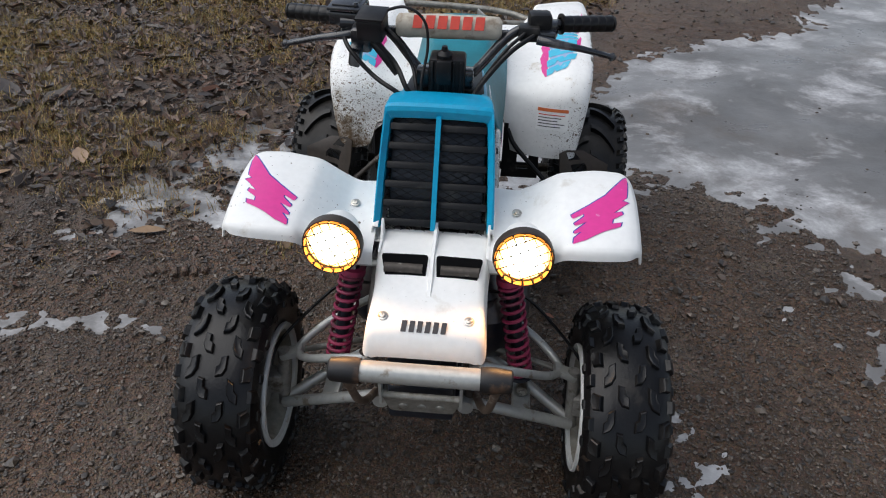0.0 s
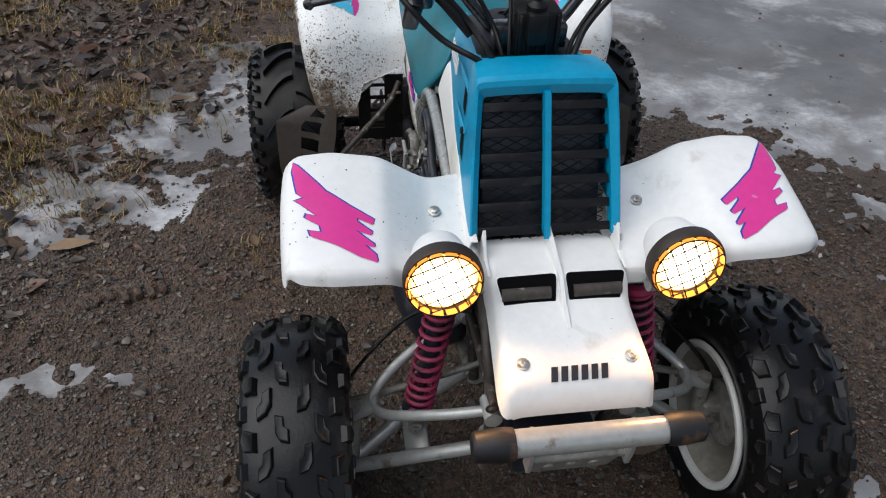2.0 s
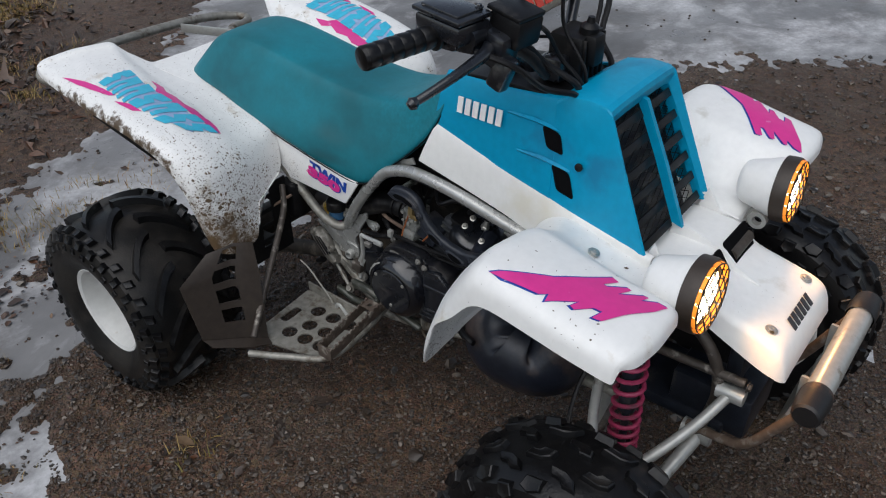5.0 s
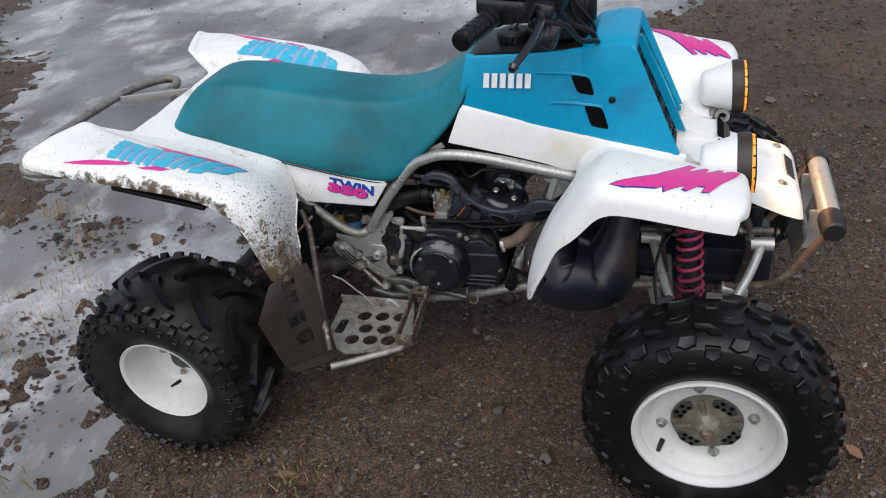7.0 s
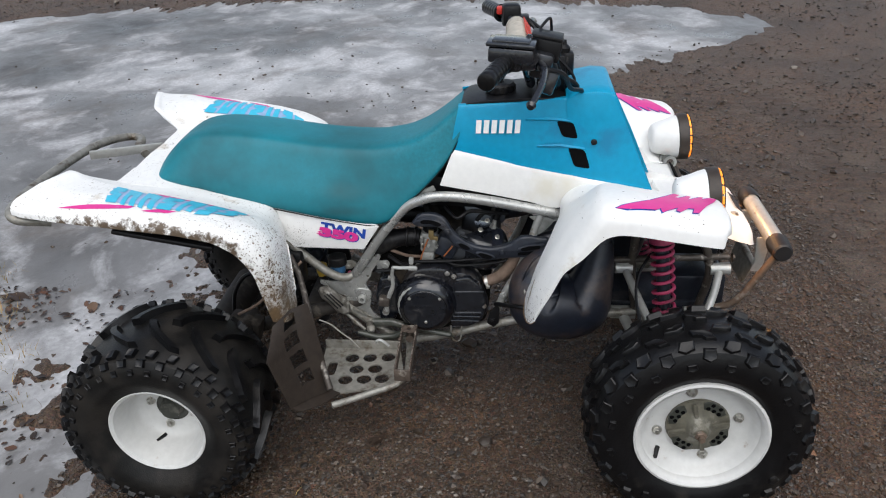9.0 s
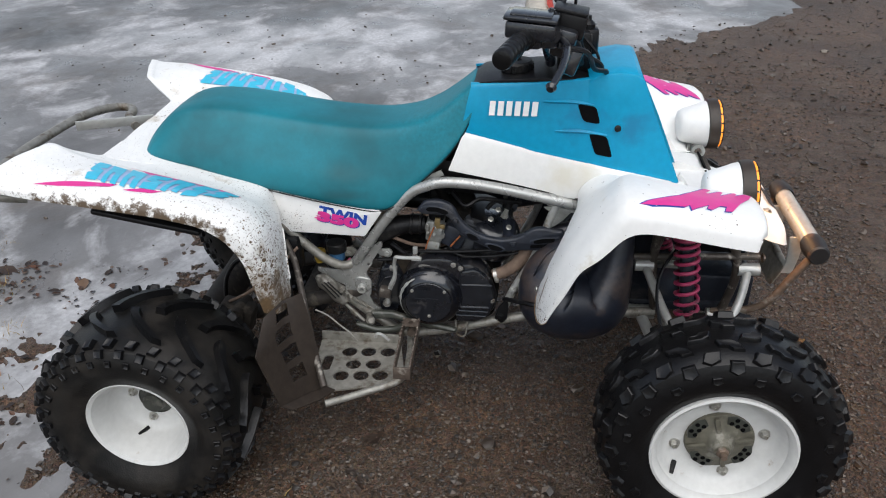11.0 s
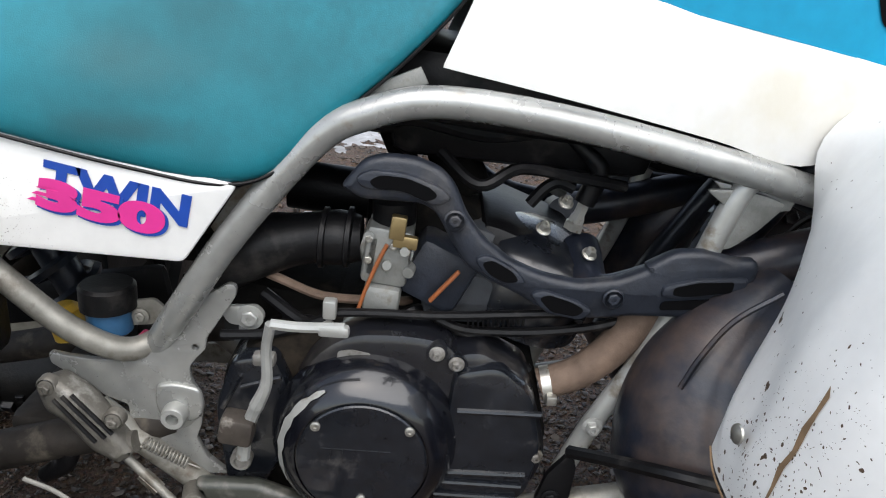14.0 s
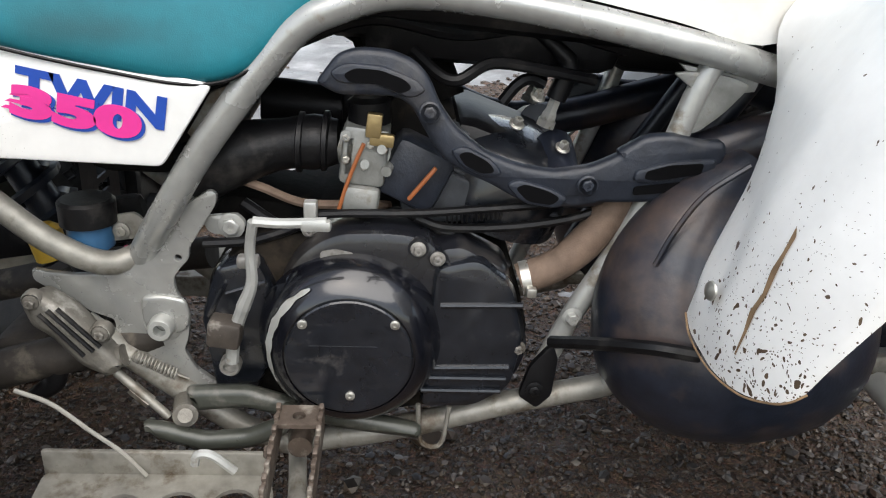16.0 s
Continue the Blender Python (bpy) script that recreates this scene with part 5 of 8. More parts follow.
# blue front shroud round the grille
st = [((0.121, 0.112, 0.684), (0.107, 0.216, 0.905)), ((0.123, 0.095, 0.686), (0.109, 0.2, 0.913)), ((0.1345, 0.088, 0.69), (0.1185, 0.194, 0.932)), ((0.1375, 0.093, 0.694), (0.1215, 0.1975, 0.941)),
      ((0.138, 0.115, 0.704), (0.1215, 0.207, 0.946)), ((0.135, 0.18, 0.714), (0.118, 0.24, 0.949)), ((0.128, 0.275, 0.73), (0.1105, 0.285, 0.942)), ((0.126, 0.3, 0.735), (0.108, 0.31, 0.925))]
rows = []
for (xb, yb, zb), (xt, yt, zt) in st:
    lo, hi = Vector((xb, yb, zb)), Vector((xt, yt, zt))
    half = [(0, yt, zt + 0.002), (xt * 0.6, yt, zt + 0.001), (xt * 0.93, yt, zt - 0.001), (xt * 0.985, yt, zt - 0.004)]
    for t in (0.04, 0.3, 0.6, 0.85, 1.0):
        q = hi.lerp(lo, t)
        half.append((q.x + 0.002 * math.sin(math.pi * t), q.y, q.z))
    rows.append([(-x, y, z) for x, y, z in half[::-1]] + half[1:])
b = loft(rows)
bmesh.ops.recalc_face_normals(b, faces=b.faces)
bmesh.ops.solidify(b, geom=list(b.faces), thickness=0.004)
shroud = part("front_shroud", b, blue_plastic, quad, "bright blue plastic shroud round the radiator grille", 22)
part("grille_bar", loft([[(-0.0055, y - 0.012, z), (0.0055, y - 0.012, z), (0.0055, y + 0.01, z + 0.006), (-0.0055, y + 0.01, z + 0.006)] for y, z in ((0.094, 0.692), (0.146, 0.81), (0.2, 0.92))], closed=True, caps=True), blue_plastic, shroud, "blue centre bar")
g0, g1 = Vector((0, 0.098, 0.672)), Vector((0, 0.205, 0.912))
for s in (-1, 1):
    for k in range(6):
        p = g0.lerp(g1, 0.1 + 0.165 * k)
        part("grille_slat", box((s * (0.063 - 0.0012 * k), p.y - 0.002, p.z), (0.116 - 0.0024 * k, 0.016, 0.005), 0.0018, (58, 0, 0)), black_part, shroud)
wires = []
up = (g1 - g0).normalized()
long = (g1 - g0).length
for k in range(-12, 22):
    for d in (1, -1):
        x0, x1 = -0.112, 0.112
        t0 = k * 0.016 if d > 0 else k * 0.016 + 0.11
        t1 = t0 + d * 0.11
        a, c = [x0, t0], [x1, t1]
        pts = [(x0 + (x1 - x0) * f, t0 + (t1 - t0) * f) for f in np.linspace(0, 1, 40)]
        pts = [q for q in pts if 0 <= q[1] <= long]
        if len(pts) > 1:
            wires.append(rod(Vector((pts[0][0], 0.012, 0)) + g0 + up * pts[0][1], Vector((pts[-1][0], 0.012, 0)) + g0 + up * pts[-1][1], 0.0009, 4))
part("grille_mesh", join(*wires), black_part, shroud, "black expanded metal mesh")
part("radiator", box((0, 0.195, 0.79), (0.215, 0.035, 0.27), 0.004, (-24, 0, 0)), black_metal, quad, "black radiator")

# tank cover, tank, side strips
def cover(s):
    net = []
    for y, zt, xt, zb, xb in ((0.3, 0.925, 0.106, 0.735, 0.127), (0.38, 0.914, 0.1, 0.75, 0.121), (0.46, 0.907, 0.094, 0.765, 0.113), (0.54, 0.902, 0.088, 0.78, 0.104), (0.575, 0.9, 0.085, 0.787, 0.1)):
        sl = (y - 0.3) / 0.275 * 0.022
        yb = y + sl
        net.append([(xt - 0.014, y, zt + 0.003), (xt - 0.006, y, zt + 0.0025), (xt, y, zt - 0.006), (xt + (xb - xt) * 0.35 + 0.003, y + sl * 0.35, zt + (zb - zt) * 0.35), (xt + (xb - xt) * 0.7 + 0.003, y + sl * 0.7, zt + (zb - zt) * 0.7), (xb, yb, zb)])
    return side(patch(net, 5, 4, 0.004), s)


def strip(s):
    net = []
    for yt, zt, xt, yb, zb, xb in ((0.59, 0.79, 0.103, 0.623, 0.706, 0.12), (0.5, 0.773, 0.111, 0.505, 0.686, 0.124), (0.4, 0.754, 0.119, 0.4, 0.666, 0.128), (0.33, 0.74, 0.125, 0.325, 0.65, 0.131), (0.25, 0.725, 0.131, 0.26, 0.672, 0.134), (0.16, 0.711, 0.137, 0.16, 0.67, 0.137), (0.08, 0.696, 0.137, 0.08, 0.66, 0.137)):
        net.append([(xt - 0.012, yt, zt + 0.001), (xt, yt, zt), ((xt + xb) / 2 + 0.003, (yt + yb) / 2, (zt + zb) / 2), (xb, yb, zb), (xb - 0.004, yb, zb - 0.004), (xb - 0.02, yb, zb - 0.005)])
    return side(patch(net, 5, 3, 0.003), s)


for s in (-1, 1):
    cov = part("tank_cover", cover(s), blue_plastic, quad, "blue plastic tank cover with two vents", 45)
    part("side_strip", strip(s), cream_panel, quad, "yellowed white plastic strip under the tank", 45)
    for (y0, z0), (y1, z1), (y2, z2), (y3, z3), x in (((0.333, 0.872), (0.291, 0.868), (0.279, 0.829), (0.317, 0.833), 0.1158), ((0.303, 0.807), (0.262, 0.801), (0.246, 0.752), (0.286, 0.758), 0.1268)):
        # black sticker on the closed cover, in place of a vent's dark depth
        part("vent", sticker(rounded([(y0, z0), (y1, z1), (y2, z2), (y3, z3)], 0.009), [cov, shroud], axes((s * x, 0, 0), (0, 1, 0), (0, 0, 1)), (-s, 0, 0), 0.012, 0.0016), opening_shade, cov, "black sticker standing in for the shade in a vent")
        part("vent_lip", loft([[(s * (x - 0.004), y, z + h), (s * (x + o_), y, z), (s * (x - 0.004), y, z - h)] for y, z, h, o_ in ((y0 + 0.075, z0 + 0.003, 0.003, -0.003), (y0 + 0.02, z0 + 0.004, 0.005, 0.001), (y1, z1 + 0.003, 0.003, 0.0015))]), blue_plastic, cov)
    part("trim_plug", lathe([(0, 0.0075), (0.003, 0.0075), (0.004, 0.006), (0.004, 0)], (s * 0.1325, 0.241, 0.824), (s, 0, 0.1), 16), black_part, cov)
    word_blocks("brand_block", 6, 0.116, 0.033, 0.002, axes((-0.1085, 0.531, 0.838), (-0.075, -1, 0.03), (0.1, 0.0, 1)) if s < 0 else axes((0.1165, 0.415, 0.84), (-0.075, 1, -0.03), (-0.1, 0.0, 1)), white_ink, cov, 0.32)
tank_rows = []
for y, z, w in ((0.30, 0.915, 0.092), (0.34, 0.924, 0.095), (0.42, 0.922, 0.09), (0.5, 0.915, 0.084), (0.55, 0.908, 0.081), (0.572, 0.896, 0.08), (0.578, 0.86, 0.08)):
    tank_rows.append([(-w, y, z - 0.03), (-w, y, z - 0.006), (-w * 0.9, y, z), (0, y, z + 0.004), (w * 0.9, y, z), (w, y, z - 0.006), (w, y, z - 0.03)])
tank = part("fuel_tank", join(loft([spline(r, 3) for r in tank_rows]), box((0, 0.44, 0.8), (0.15, 0.25, 0.16), 0.02)), black_part, quad, "black plastic fuel tank", 45)
cap = part("filler_cap", lathe([(0, 0.03), (0.004, 0.037), (0.02, 0.037), (0.025, 0.033), (0.026, 0.012), (0.022, 0.01), (0.022, 0)], (-0.02, 0.472, 0.917), (0, 0.05, 1), 32), black_part, quad, "ribbed black filler cap")
for k in range(16):
    a = k * math.pi / 8
    part("cap_rib", box((-0.02 + 0.037 * math.cos(a), 0.472 + 0.037 * math.sin(a), 0.929), (0.005, 0.006, 0.016), 0.0015, (0, 0, math.degrees(a))), black_part, cap)
part("breather_hose", tube([(-0.02, 0.472, 0.94), (-0.008, 0.455, 0.965), (-0.01, 0.42, 0.985), (0.0, 0.36, 0.99), (0.0, 0.33, 0.97)], 0.0035, 6), black_part, quad)

def flip_x(o, s):
    return [(s * x, y) for x, y in o]


bolt_shape = [(0.436, 0.217), (0.368, 0.142), (0.328, 0.115), (0.282, 0.087), (0.284, 0.076), (0.311, 0.089), (0.31, 0.082), (0.283, 0.061), (0.284, 0.054), (0.311, 0.064), (0.278, 0.036), (0.276, 0.029), (0.293, 0.034), (0.273, 0.015), (0.269, 0.001),
              (0.298, 0.011), (0.337, 0.033), (0.38, 0.054), (0.386, 0.067), (0.364, 0.061), (0.368, 0.073), (0.395, 0.091), (0.394, 0.099), (0.376, 0.093), (0.401, 0.114), (0.418, 0.128), (0.403, 0.13), (0.415, 0.14), (0.42, 0.154), (0.432, 0.194)]
bolt_shape = [(x + 0.036 * (1 - y / 0.217), y - 0.023 * (1 - y / 0.217)) for x, y in bolt_shape]
down = Matrix.Translation((0, 0, 0.9))
for s, f in ((-1, right_front), (1, left_front)):
    part("decal_shadow", sticker([(s * (x + (0.003 if k > 14 else -0.002)), y + 0.003) for k, (x, y) in enumerate(bolt_shape)], f, down, (0, 0, -1), lift=0.0008), violet, f, "thin violet edge of the decal")
    part("decal", sticker(flip_x(bolt_shape, s), f, down, (0, 0, -1), lift=0.0018), pink, f, "torn-edged pink decal")
top_line = np.array([(0.29, 1.405), (0.295, 1.34), (0.298, 1.255), (0.286, 1.16), (0.287, 1.08)])
low_line = np.array([(0.386, 1.38), (0.389, 1.306), (0.39, 1.229), (0.376, 1.153), (0.35, 1.085)])
NOTCHED = [(0.05, 0), (0.9, 0), (0.88, 0.3), (0.45, 0.36), (0.88, 0.5), (0.85, 1), (0.0, 1), (0.02, 0.7), (0.4, 0.62), (0.0, 0.5)]
SPLIT = [(0, 0), (0.85, 0.06), (0.9, 1), (0.55, 0.94), (0.5, 0.42), (0.32, 0.42), (0.3, 1), (0.0, 0.95)]
LETTERS = [NOTCHED, SPLIT, SPLIT, NOTCHED, SPLIT, NOTCHED, NOTCHED]


def on_band(u, v):
    """A point of the lettering band: u along it, v across."""
    u = min(max(u, 0.0), 1.0) * 4
    k = min(int(u), 3)
    a = top_line[k] + (top_line[k + 1] - top_line[k]) * (u - k)
    b = low_line[k] + (low_line[k + 1] - low_line[k]) * (u - k)
    return tuple(a + (b - a) * v)


for s, f in ((-1, right_rear), (1, left_rear)):
    part("decal_streak", sticker(flip_x([(0.418, 1.481), (0.398, 1.414), (0.392, 1.373), (0.388, 1.305), (0.4, 1.318), (0.41, 1.371), (0.416, 1.42)], s), f, down, (0, 0, -1)), pink, f)
    part("decal_streak", sticker(flip_x([(0.404, 1.288), (0.389, 1.254), (0.387, 1.209), (0.4, 1.226), (0.405, 1.27)], s), f, down, (0, 0, -1)), pink, f)
    for k in range(4):
        u0 = 0.4 + 0.15 * k
        slash = [(u0 - 0.12, -0.22 + 0.03 * k), (u0 - 0.02, -0.34 + 0.04 * k), (u0 + 0.06, -0.2), (u0 + 0.16, -0.08), (u0 + 0.2, 0.04), (u0 + 0.02, 0.06), (u0 - 0.02, -0.12)]
        part("decal_streak", sticker(flip_x([on_band(u, v) for u, v in slash], s), f, down, (0, 0, -1), lift=0.001), pink, f)
    torn = [(0.0, 0.12), (0.04, 0.3), (0.0, 0.5), (0.05, 0.66), (0.02, 0.84), (0.12, 0.95), (0.3, 0.9), (0.45, 0.97), (0.62, 0.92), (0.8, 0.96), (0.97, 0.9), (0.94, 0.5), (0.99, 0.2), (0.86, 0.08), (0.7, 0.12), (0.5, 0.04), (0.34, 0.1), (0.16, 0.02)]
    part("decal_ground", sticker(flip_x([on_band(u, v) for u, v in torn], s), f, down, (0, 0, -1), lift=0.0015), lilac, f, "lilac-blue decal ground")
    for k, letter in enumerate(LETTERS):
        o = [on_band((k + 0.04 + u * 0.9 - 0.42 * (v - 0.5)) / 7, 0.02 * (k % 2) + v * (0.97 + 0.05 * (k % 3))) for u, v in letter]
        part("decal_block", sticker(flip_x(o, s), f, down, (0, 0, -1), grid=0.012, lift=0.0024), cyan, f)
# side panel words
for s in (-1, 1):
    f = right_panel if s < 0 else left_panel
    o = axes((s * 0.1492, 0.8875, 0.5725), (0, -1, -0.19), (0, 0.03, 1)) if s < 0 else axes((s * 0.1492, 0.8875, 0.5725), (0, 1, 0.19), (0, 0.03, 1))
    part("panel_word", lettering("TWIN", 0.038, 0.0004, o @ Matrix.Diagonal((1.18, 0.95, 1, 1)) @ Matrix.Translation((0.003, 0.0, 0)), 0.0, 0.0018), violet, f, "dark blue word")
    part("number_shadow", lettering("350", 0.033, 0.0004, o @ Matrix.Diagonal((2.08, 1.0, 1, 1)) @ Matrix.Translation((-0.0035, -0.0148, 0.0008)), 0.0, 0.0025), violet, f)
    for k in range(3):
        part("speed_stripe", plate([(-0.062 - 0.003 * k, 0.002 - 0.006 * k), (-0.03, 0.002 - 0.006 * k), (-0.03, 0.0048 - 0.006 * k), (-0.058 - 0.003 * k, 0.0048 - 0.006 * k)], 0.0006, o @ Matrix.Translation((0, -0.0005, 0.0012))), pink, f)
    part("panel_number", lettering("350", 0.033, 0.0004, o @ Matrix.Diagonal((2.08, 1.0, 1, 1)) @ Matrix.Translation((-0.0045, -0.013, 0.0016)), 0.0, 0.0021), pink, f, "pink number with speed stripes")
# warning label on the far rear fender
lab = part("warning_label", sticker([(0.262, 0.54), (0.367, 0.54), (0.367, 0.615), (0.262, 0.615)], left_rear, axes((0, 0.8, 0), (1, 0, 0), (0, 0, 1)), (0, 1, 0), 0.02), white_ink, left_rear, "white warning label")
part("label_bar", sticker([(0.264, 0.602), (0.365, 0.602), (0.365, 0.613), (0.264, 0.613)], left_rear, axes((0, 0.8, 0), (1, 0, 0), (0, 0, 1)), (0, 1, 0), 0.02, 0.0022), orange_ink, left_rear)
for k in range(5):
    part("label_line", sticker([(0.268, 0.59 - 0.01 * k), (0.355 - 0.012 * (k % 3), 0.59 - 0.01 * k), (0.355 - 0.012 * (k % 3), 0.593 - 0.01 * k), (0.268, 0.593 - 0.01 * k)], left_rear, axes((0, 0.8, 0), (1, 0, 0), (0, 0, 1)), (0, 1, 0), 0.03, 0.0022), red_ink if k == 0 else black_ink, left_rear)

# bumper
bumper = part("bumper_bar", rod((-0.125, -0.236, 0.547), (0.13, -0.236, 0.547), 0.0225, 20), steel, quad, "scuffed silver bumper tube")
for s in (-1, 1):
    part("end_cap", lathe([(0, 0.0255), (0.012, 0.0275), (0.03, 0.0275), (0.062, 0.024), (0.066, 0.02), (0.066, 0)], (s * 0.122, -0.236, 0.547), (s, 0, 0), 24), chafed_rubber, bumper, "black rubber end cap, chafed brown")
    part("bumper_stay", tube([(s * 0.165, -0.228, 0.53), (s * 0.155, -0.2, 0.47), (s * 0.145, -0.16, 0.39), (s * 0.13, -0.12, 0.355), (s * 0.11, -0.04, 0.33)], 0.0095, 10), rusty, bumper, "rust-stained lower stay")
    part("bumper_post", plate(rounded([(-0.02, 0), (0.016, 0), (0.012, -0.07), (0.02, -0.1), (-0.006, -0.1), (-0.012, -0.07)], 0.005), 0.006, axes((s * 0.085, -0.215, 0.54), (0, 1, 0), (0, 0, 1))), steel, bumper)
part("bumper_crosspiece", rod((-0.084, -0.206, 0.456), (0.084, -0.206, 0.456), 0.008, 14), dirty_steel, bumper)
part("skid_plate", join(plate(rounded([(-0.084, 0), (0.084, 0), (0.07, -0.062), (-0.07, -0.062)], 0.012), 0.004, axes((0.0, -0.202, 0.45), (1, 0, 0), (0, -0.3, 0.95))), *[lathe([(0, 0.011), (0.004, 0.009), (0.006, 0.004), (0.006, 0)], (x, -0.191, 0.415), (0, -0.95, -0.3), 14) for x in (-0.04, 0.0, 0.04)]), dirty_steel, bumper, "dull silver skid plate with three bosses")
for whole in (nose, bumper):
    for piece in (whole, *whole.children):
        piece.data.transform(Matrix.Translation((0.0075, 0, 0)))
part("front_carrier", join(box((0, -0.06, 0.37), (0.15, 0.16, 0.10), 0.01), box((0, 0.05, 0.33), (0.17, 0.3, 0.03), 0.008), box((-0.02, -0.09, 0.5), (0.12, 0.03, 0.09), 0.006)), black_metal, quad, "black front frame carrier")
part("oil_tank", box((0, -0.01, 0.535), (0.15, 0.16, 0.11), 0.02), black_part, quad, "black box under the nose")

# front suspension
def shock(s):
    top, low = Vector((s * 0.18, 0.066, 0.605)), Vector((s * 0.236, 0.035, 0.285))
    sh = new("front_shock")
    sh.parent, sh.matrix_parent_inverse = quad, Matrix.Translation(-quad.location)
    t = (low - top).normalized()
    u = t.orthogonal().normalized()
    v = t.cross(u)
    a, b = top + t * 0.02, low - t * 0.045
    turns, n = 12, 150
    pts = []
    for i in range(n + 1):
        f = i / n
        g = f + 0.035 * math.sin(2 * math.pi * f) * -1
        q = 2 * math.pi * turns * f
        pts.append(a.lerp(b, g) + (u * math.cos(q) + v * math.sin(q)) * 0.0265)
    part("spring", tube(pts, 0.0046, 7, 1), spring_pink, sh, "raspberry red coil spring")
    part("damper", join(rod(top - t * 0.01, top + t * 0.2, 0.017, 16), rod(top + t * 0.1, low, 0.008, 12), lathe([(0, 0.012), (0.004, 0.03), (0.012, 0.031), (0.016, 0.02)], b + t * 0.002, t, 20)), black_metal, sh, "dark damper body")
    part("collar", lathe([(-0.01, 0.018), (-0.008, 0.031), (0.006, 0.032), (0.01, 0.026), (0.01, 0.015)], a, t, 24), spring_pink, sh)
    part("mount", join(rod(low - Vector((0, 0.02, 0)), low + Vector((0, 0.02, 0)), 0.014, 16), bolt(low - Vector((0, 0.022, 0)), (0, -1, 0), 0.009, 0.007)), dirty_steel, sh)


def suspension(s):
    up = tube([(s * 0.12, -0.105, 0.468), (s * 0.2, -0.075, 0.43), (s * 0.285, -0.025, 0.378), (s * 0.315, 0.01, 0.36), (s * 0.315, 0.045, 0.362), (s * 0.27, 0.085, 0.39), (s * 0.2, 0.115, 0.43), (s * 0.12, 0.14, 0.468)], 0.0102, 12)
    part("upper_arm", join(up, rod((s * 0.12, -0.13, 0.47), (s * 0.12, -0.08, 0.468), 0.016), rod((s * 0.12, 0.12, 0.468), (s * 0.12, 0.165, 0.468), 0.016), box((s * 0.335, 0.02, 0.352), (0.06, 0.035, 0.018), 0.005, (0, s * 22, 0))), steel, quad, "silver tubular upper suspension arm")
    low = join(tube([(s * 0.105, -0.065, 0.315), (s * 0.22, -0.04, 0.268), (s * 0.36, -0.005, 0.205)], 0.014, 12), tube([(s * 0.105, 0.135, 0.315), (s * 0.22, 0.09, 0.268), (s * 0.36, 0.012, 0.205)], 0.014, 12),
               box((s * 0.235, 0.03, 0.262), (0.05, 0.13, 0.01), 0.003, (0, s * 24, 0)), rod((s * 0.1, -0.09, 0.317), (s * 0.1, -0.03, 0.317), 0.019), rod((s * 0.1, 0.1, 0.317), (s * 0.1, 0.165, 0.317), 0.019))
    part("lower_arm", low, steel, quad, "silver tubular lower suspension arm")
    part("tie_rod", join(rod((s * 0.06, 0.1, 0.375), (s * 0.37, 0.075, 0.3), 0.0075), rod((s * 0.33, 0.078, 0.309), (s * 0.37, 0.075, 0.3), 0.012)), dirty_steel, quad)
    part("steering_knuckle", join(rod((s * 0.365, 0.01, 0.19), (s * 0.355, 0.02, 0.36), 0.015), box((s * 0.385, 0.015, 0.262), (0.05, 0.05, 0.06), 0.01)), cast, quad, "cast steering knuckle")
    part("brake_hose", tube([(s * 0.13, 0.05, 0.56), (s * 0.22, 0.12, 0.5), (s * 0.3, 0.12, 0.42), (s * 0.38, 0.07, 0.34), (s * 0.4, 0.03, 0.28)], 0.0042, 6), black_part, quad)
    part("shock_tower", join(tube([(s * 0.105, 0.1, 0.32), (s * 0.115, 0.12, 0.45), (s * 0.125, 0.12, 0.55), (s * 0.12, 0.11, 0.62)], 0.011, 10), tube([(s * 0.105, -0.06, 0.32), (s * 0.115, -0.08, 0.45), (s * 0.12, -0.05, 0.55), (s * 0.12, 0.05, 0.63)], 0.011, 10),
                             rod((s * 0.12, -0.125, 0.505), (s * 0.12, 0.18, 0.49), 0.009), rod((s * 0.1, 0.066, 0.612), (s * 0.195, 0.066, 0.612), 0.009), bolt((s * 0.125, -0.13, 0.505), (0, -1, 0), 0.008, 0.006)), peg_steel, quad, "dirty frame tubes behind the shock")


for s in (-1, 1):
    shock(s)
    suspension(s)

# handlebar, turned a little to the right
BAR = Matrix.Translation((-0.01, 0.446, -0.012)) @ Matrix.Rotation(radians(2), 4, "Z") @ Matrix.Translation((0.01, -0.4, 0))


def bp(x, y, z):
    return BAR @ Vector((x, y, z))


bars = new("handlebar")
bars.parent, bars.matrix_parent_inverse = quad, Matrix.Translation(-quad.location)
part("bar", tube([bp(-0.385, 0.455, 1.062), bp(-0.27, 0.42, 1.068), bp(-0.19, 0.395, 1.066), bp(-0.135, 0.375, 1.04), bp(-0.075, 0.355, 0.975), bp(-0.05, 0.352, 0.96), bp(0.05, 0.352, 0.96), bp(0.075, 0.355, 0.975), bp(0.135, 0.375, 1.04), bp(0.19, 0.395, 1.066), bp(0.27, 0.42, 1.068), bp(0.385, 0.455, 1.062)], 0.0115, 10), black_case, bars, "black handlebar tube")
part("crossbar", rod(bp(-0.15, 0.385, 1.052), bp(0.15, 0.385, 1.052), 0.007), black_case, bars)
pad = lathe([(0, 0.018), (0.006, 0.027), (0.03, 0.029), (0.06, 0.0275), (0.1, 0.0295), (0.15, 0.028), (0.2, 0.029), (0.244, 0.027), (0.252, 0.018)], bp(-0.126, 0.383, 1.062), (BAR.to_3x3() @ Vector((1, 0, 0))), 20)
pad_ob = part("bar_pad", pad, pad_vinyl, bars, "grubby white bar pad with red lettering", 60)
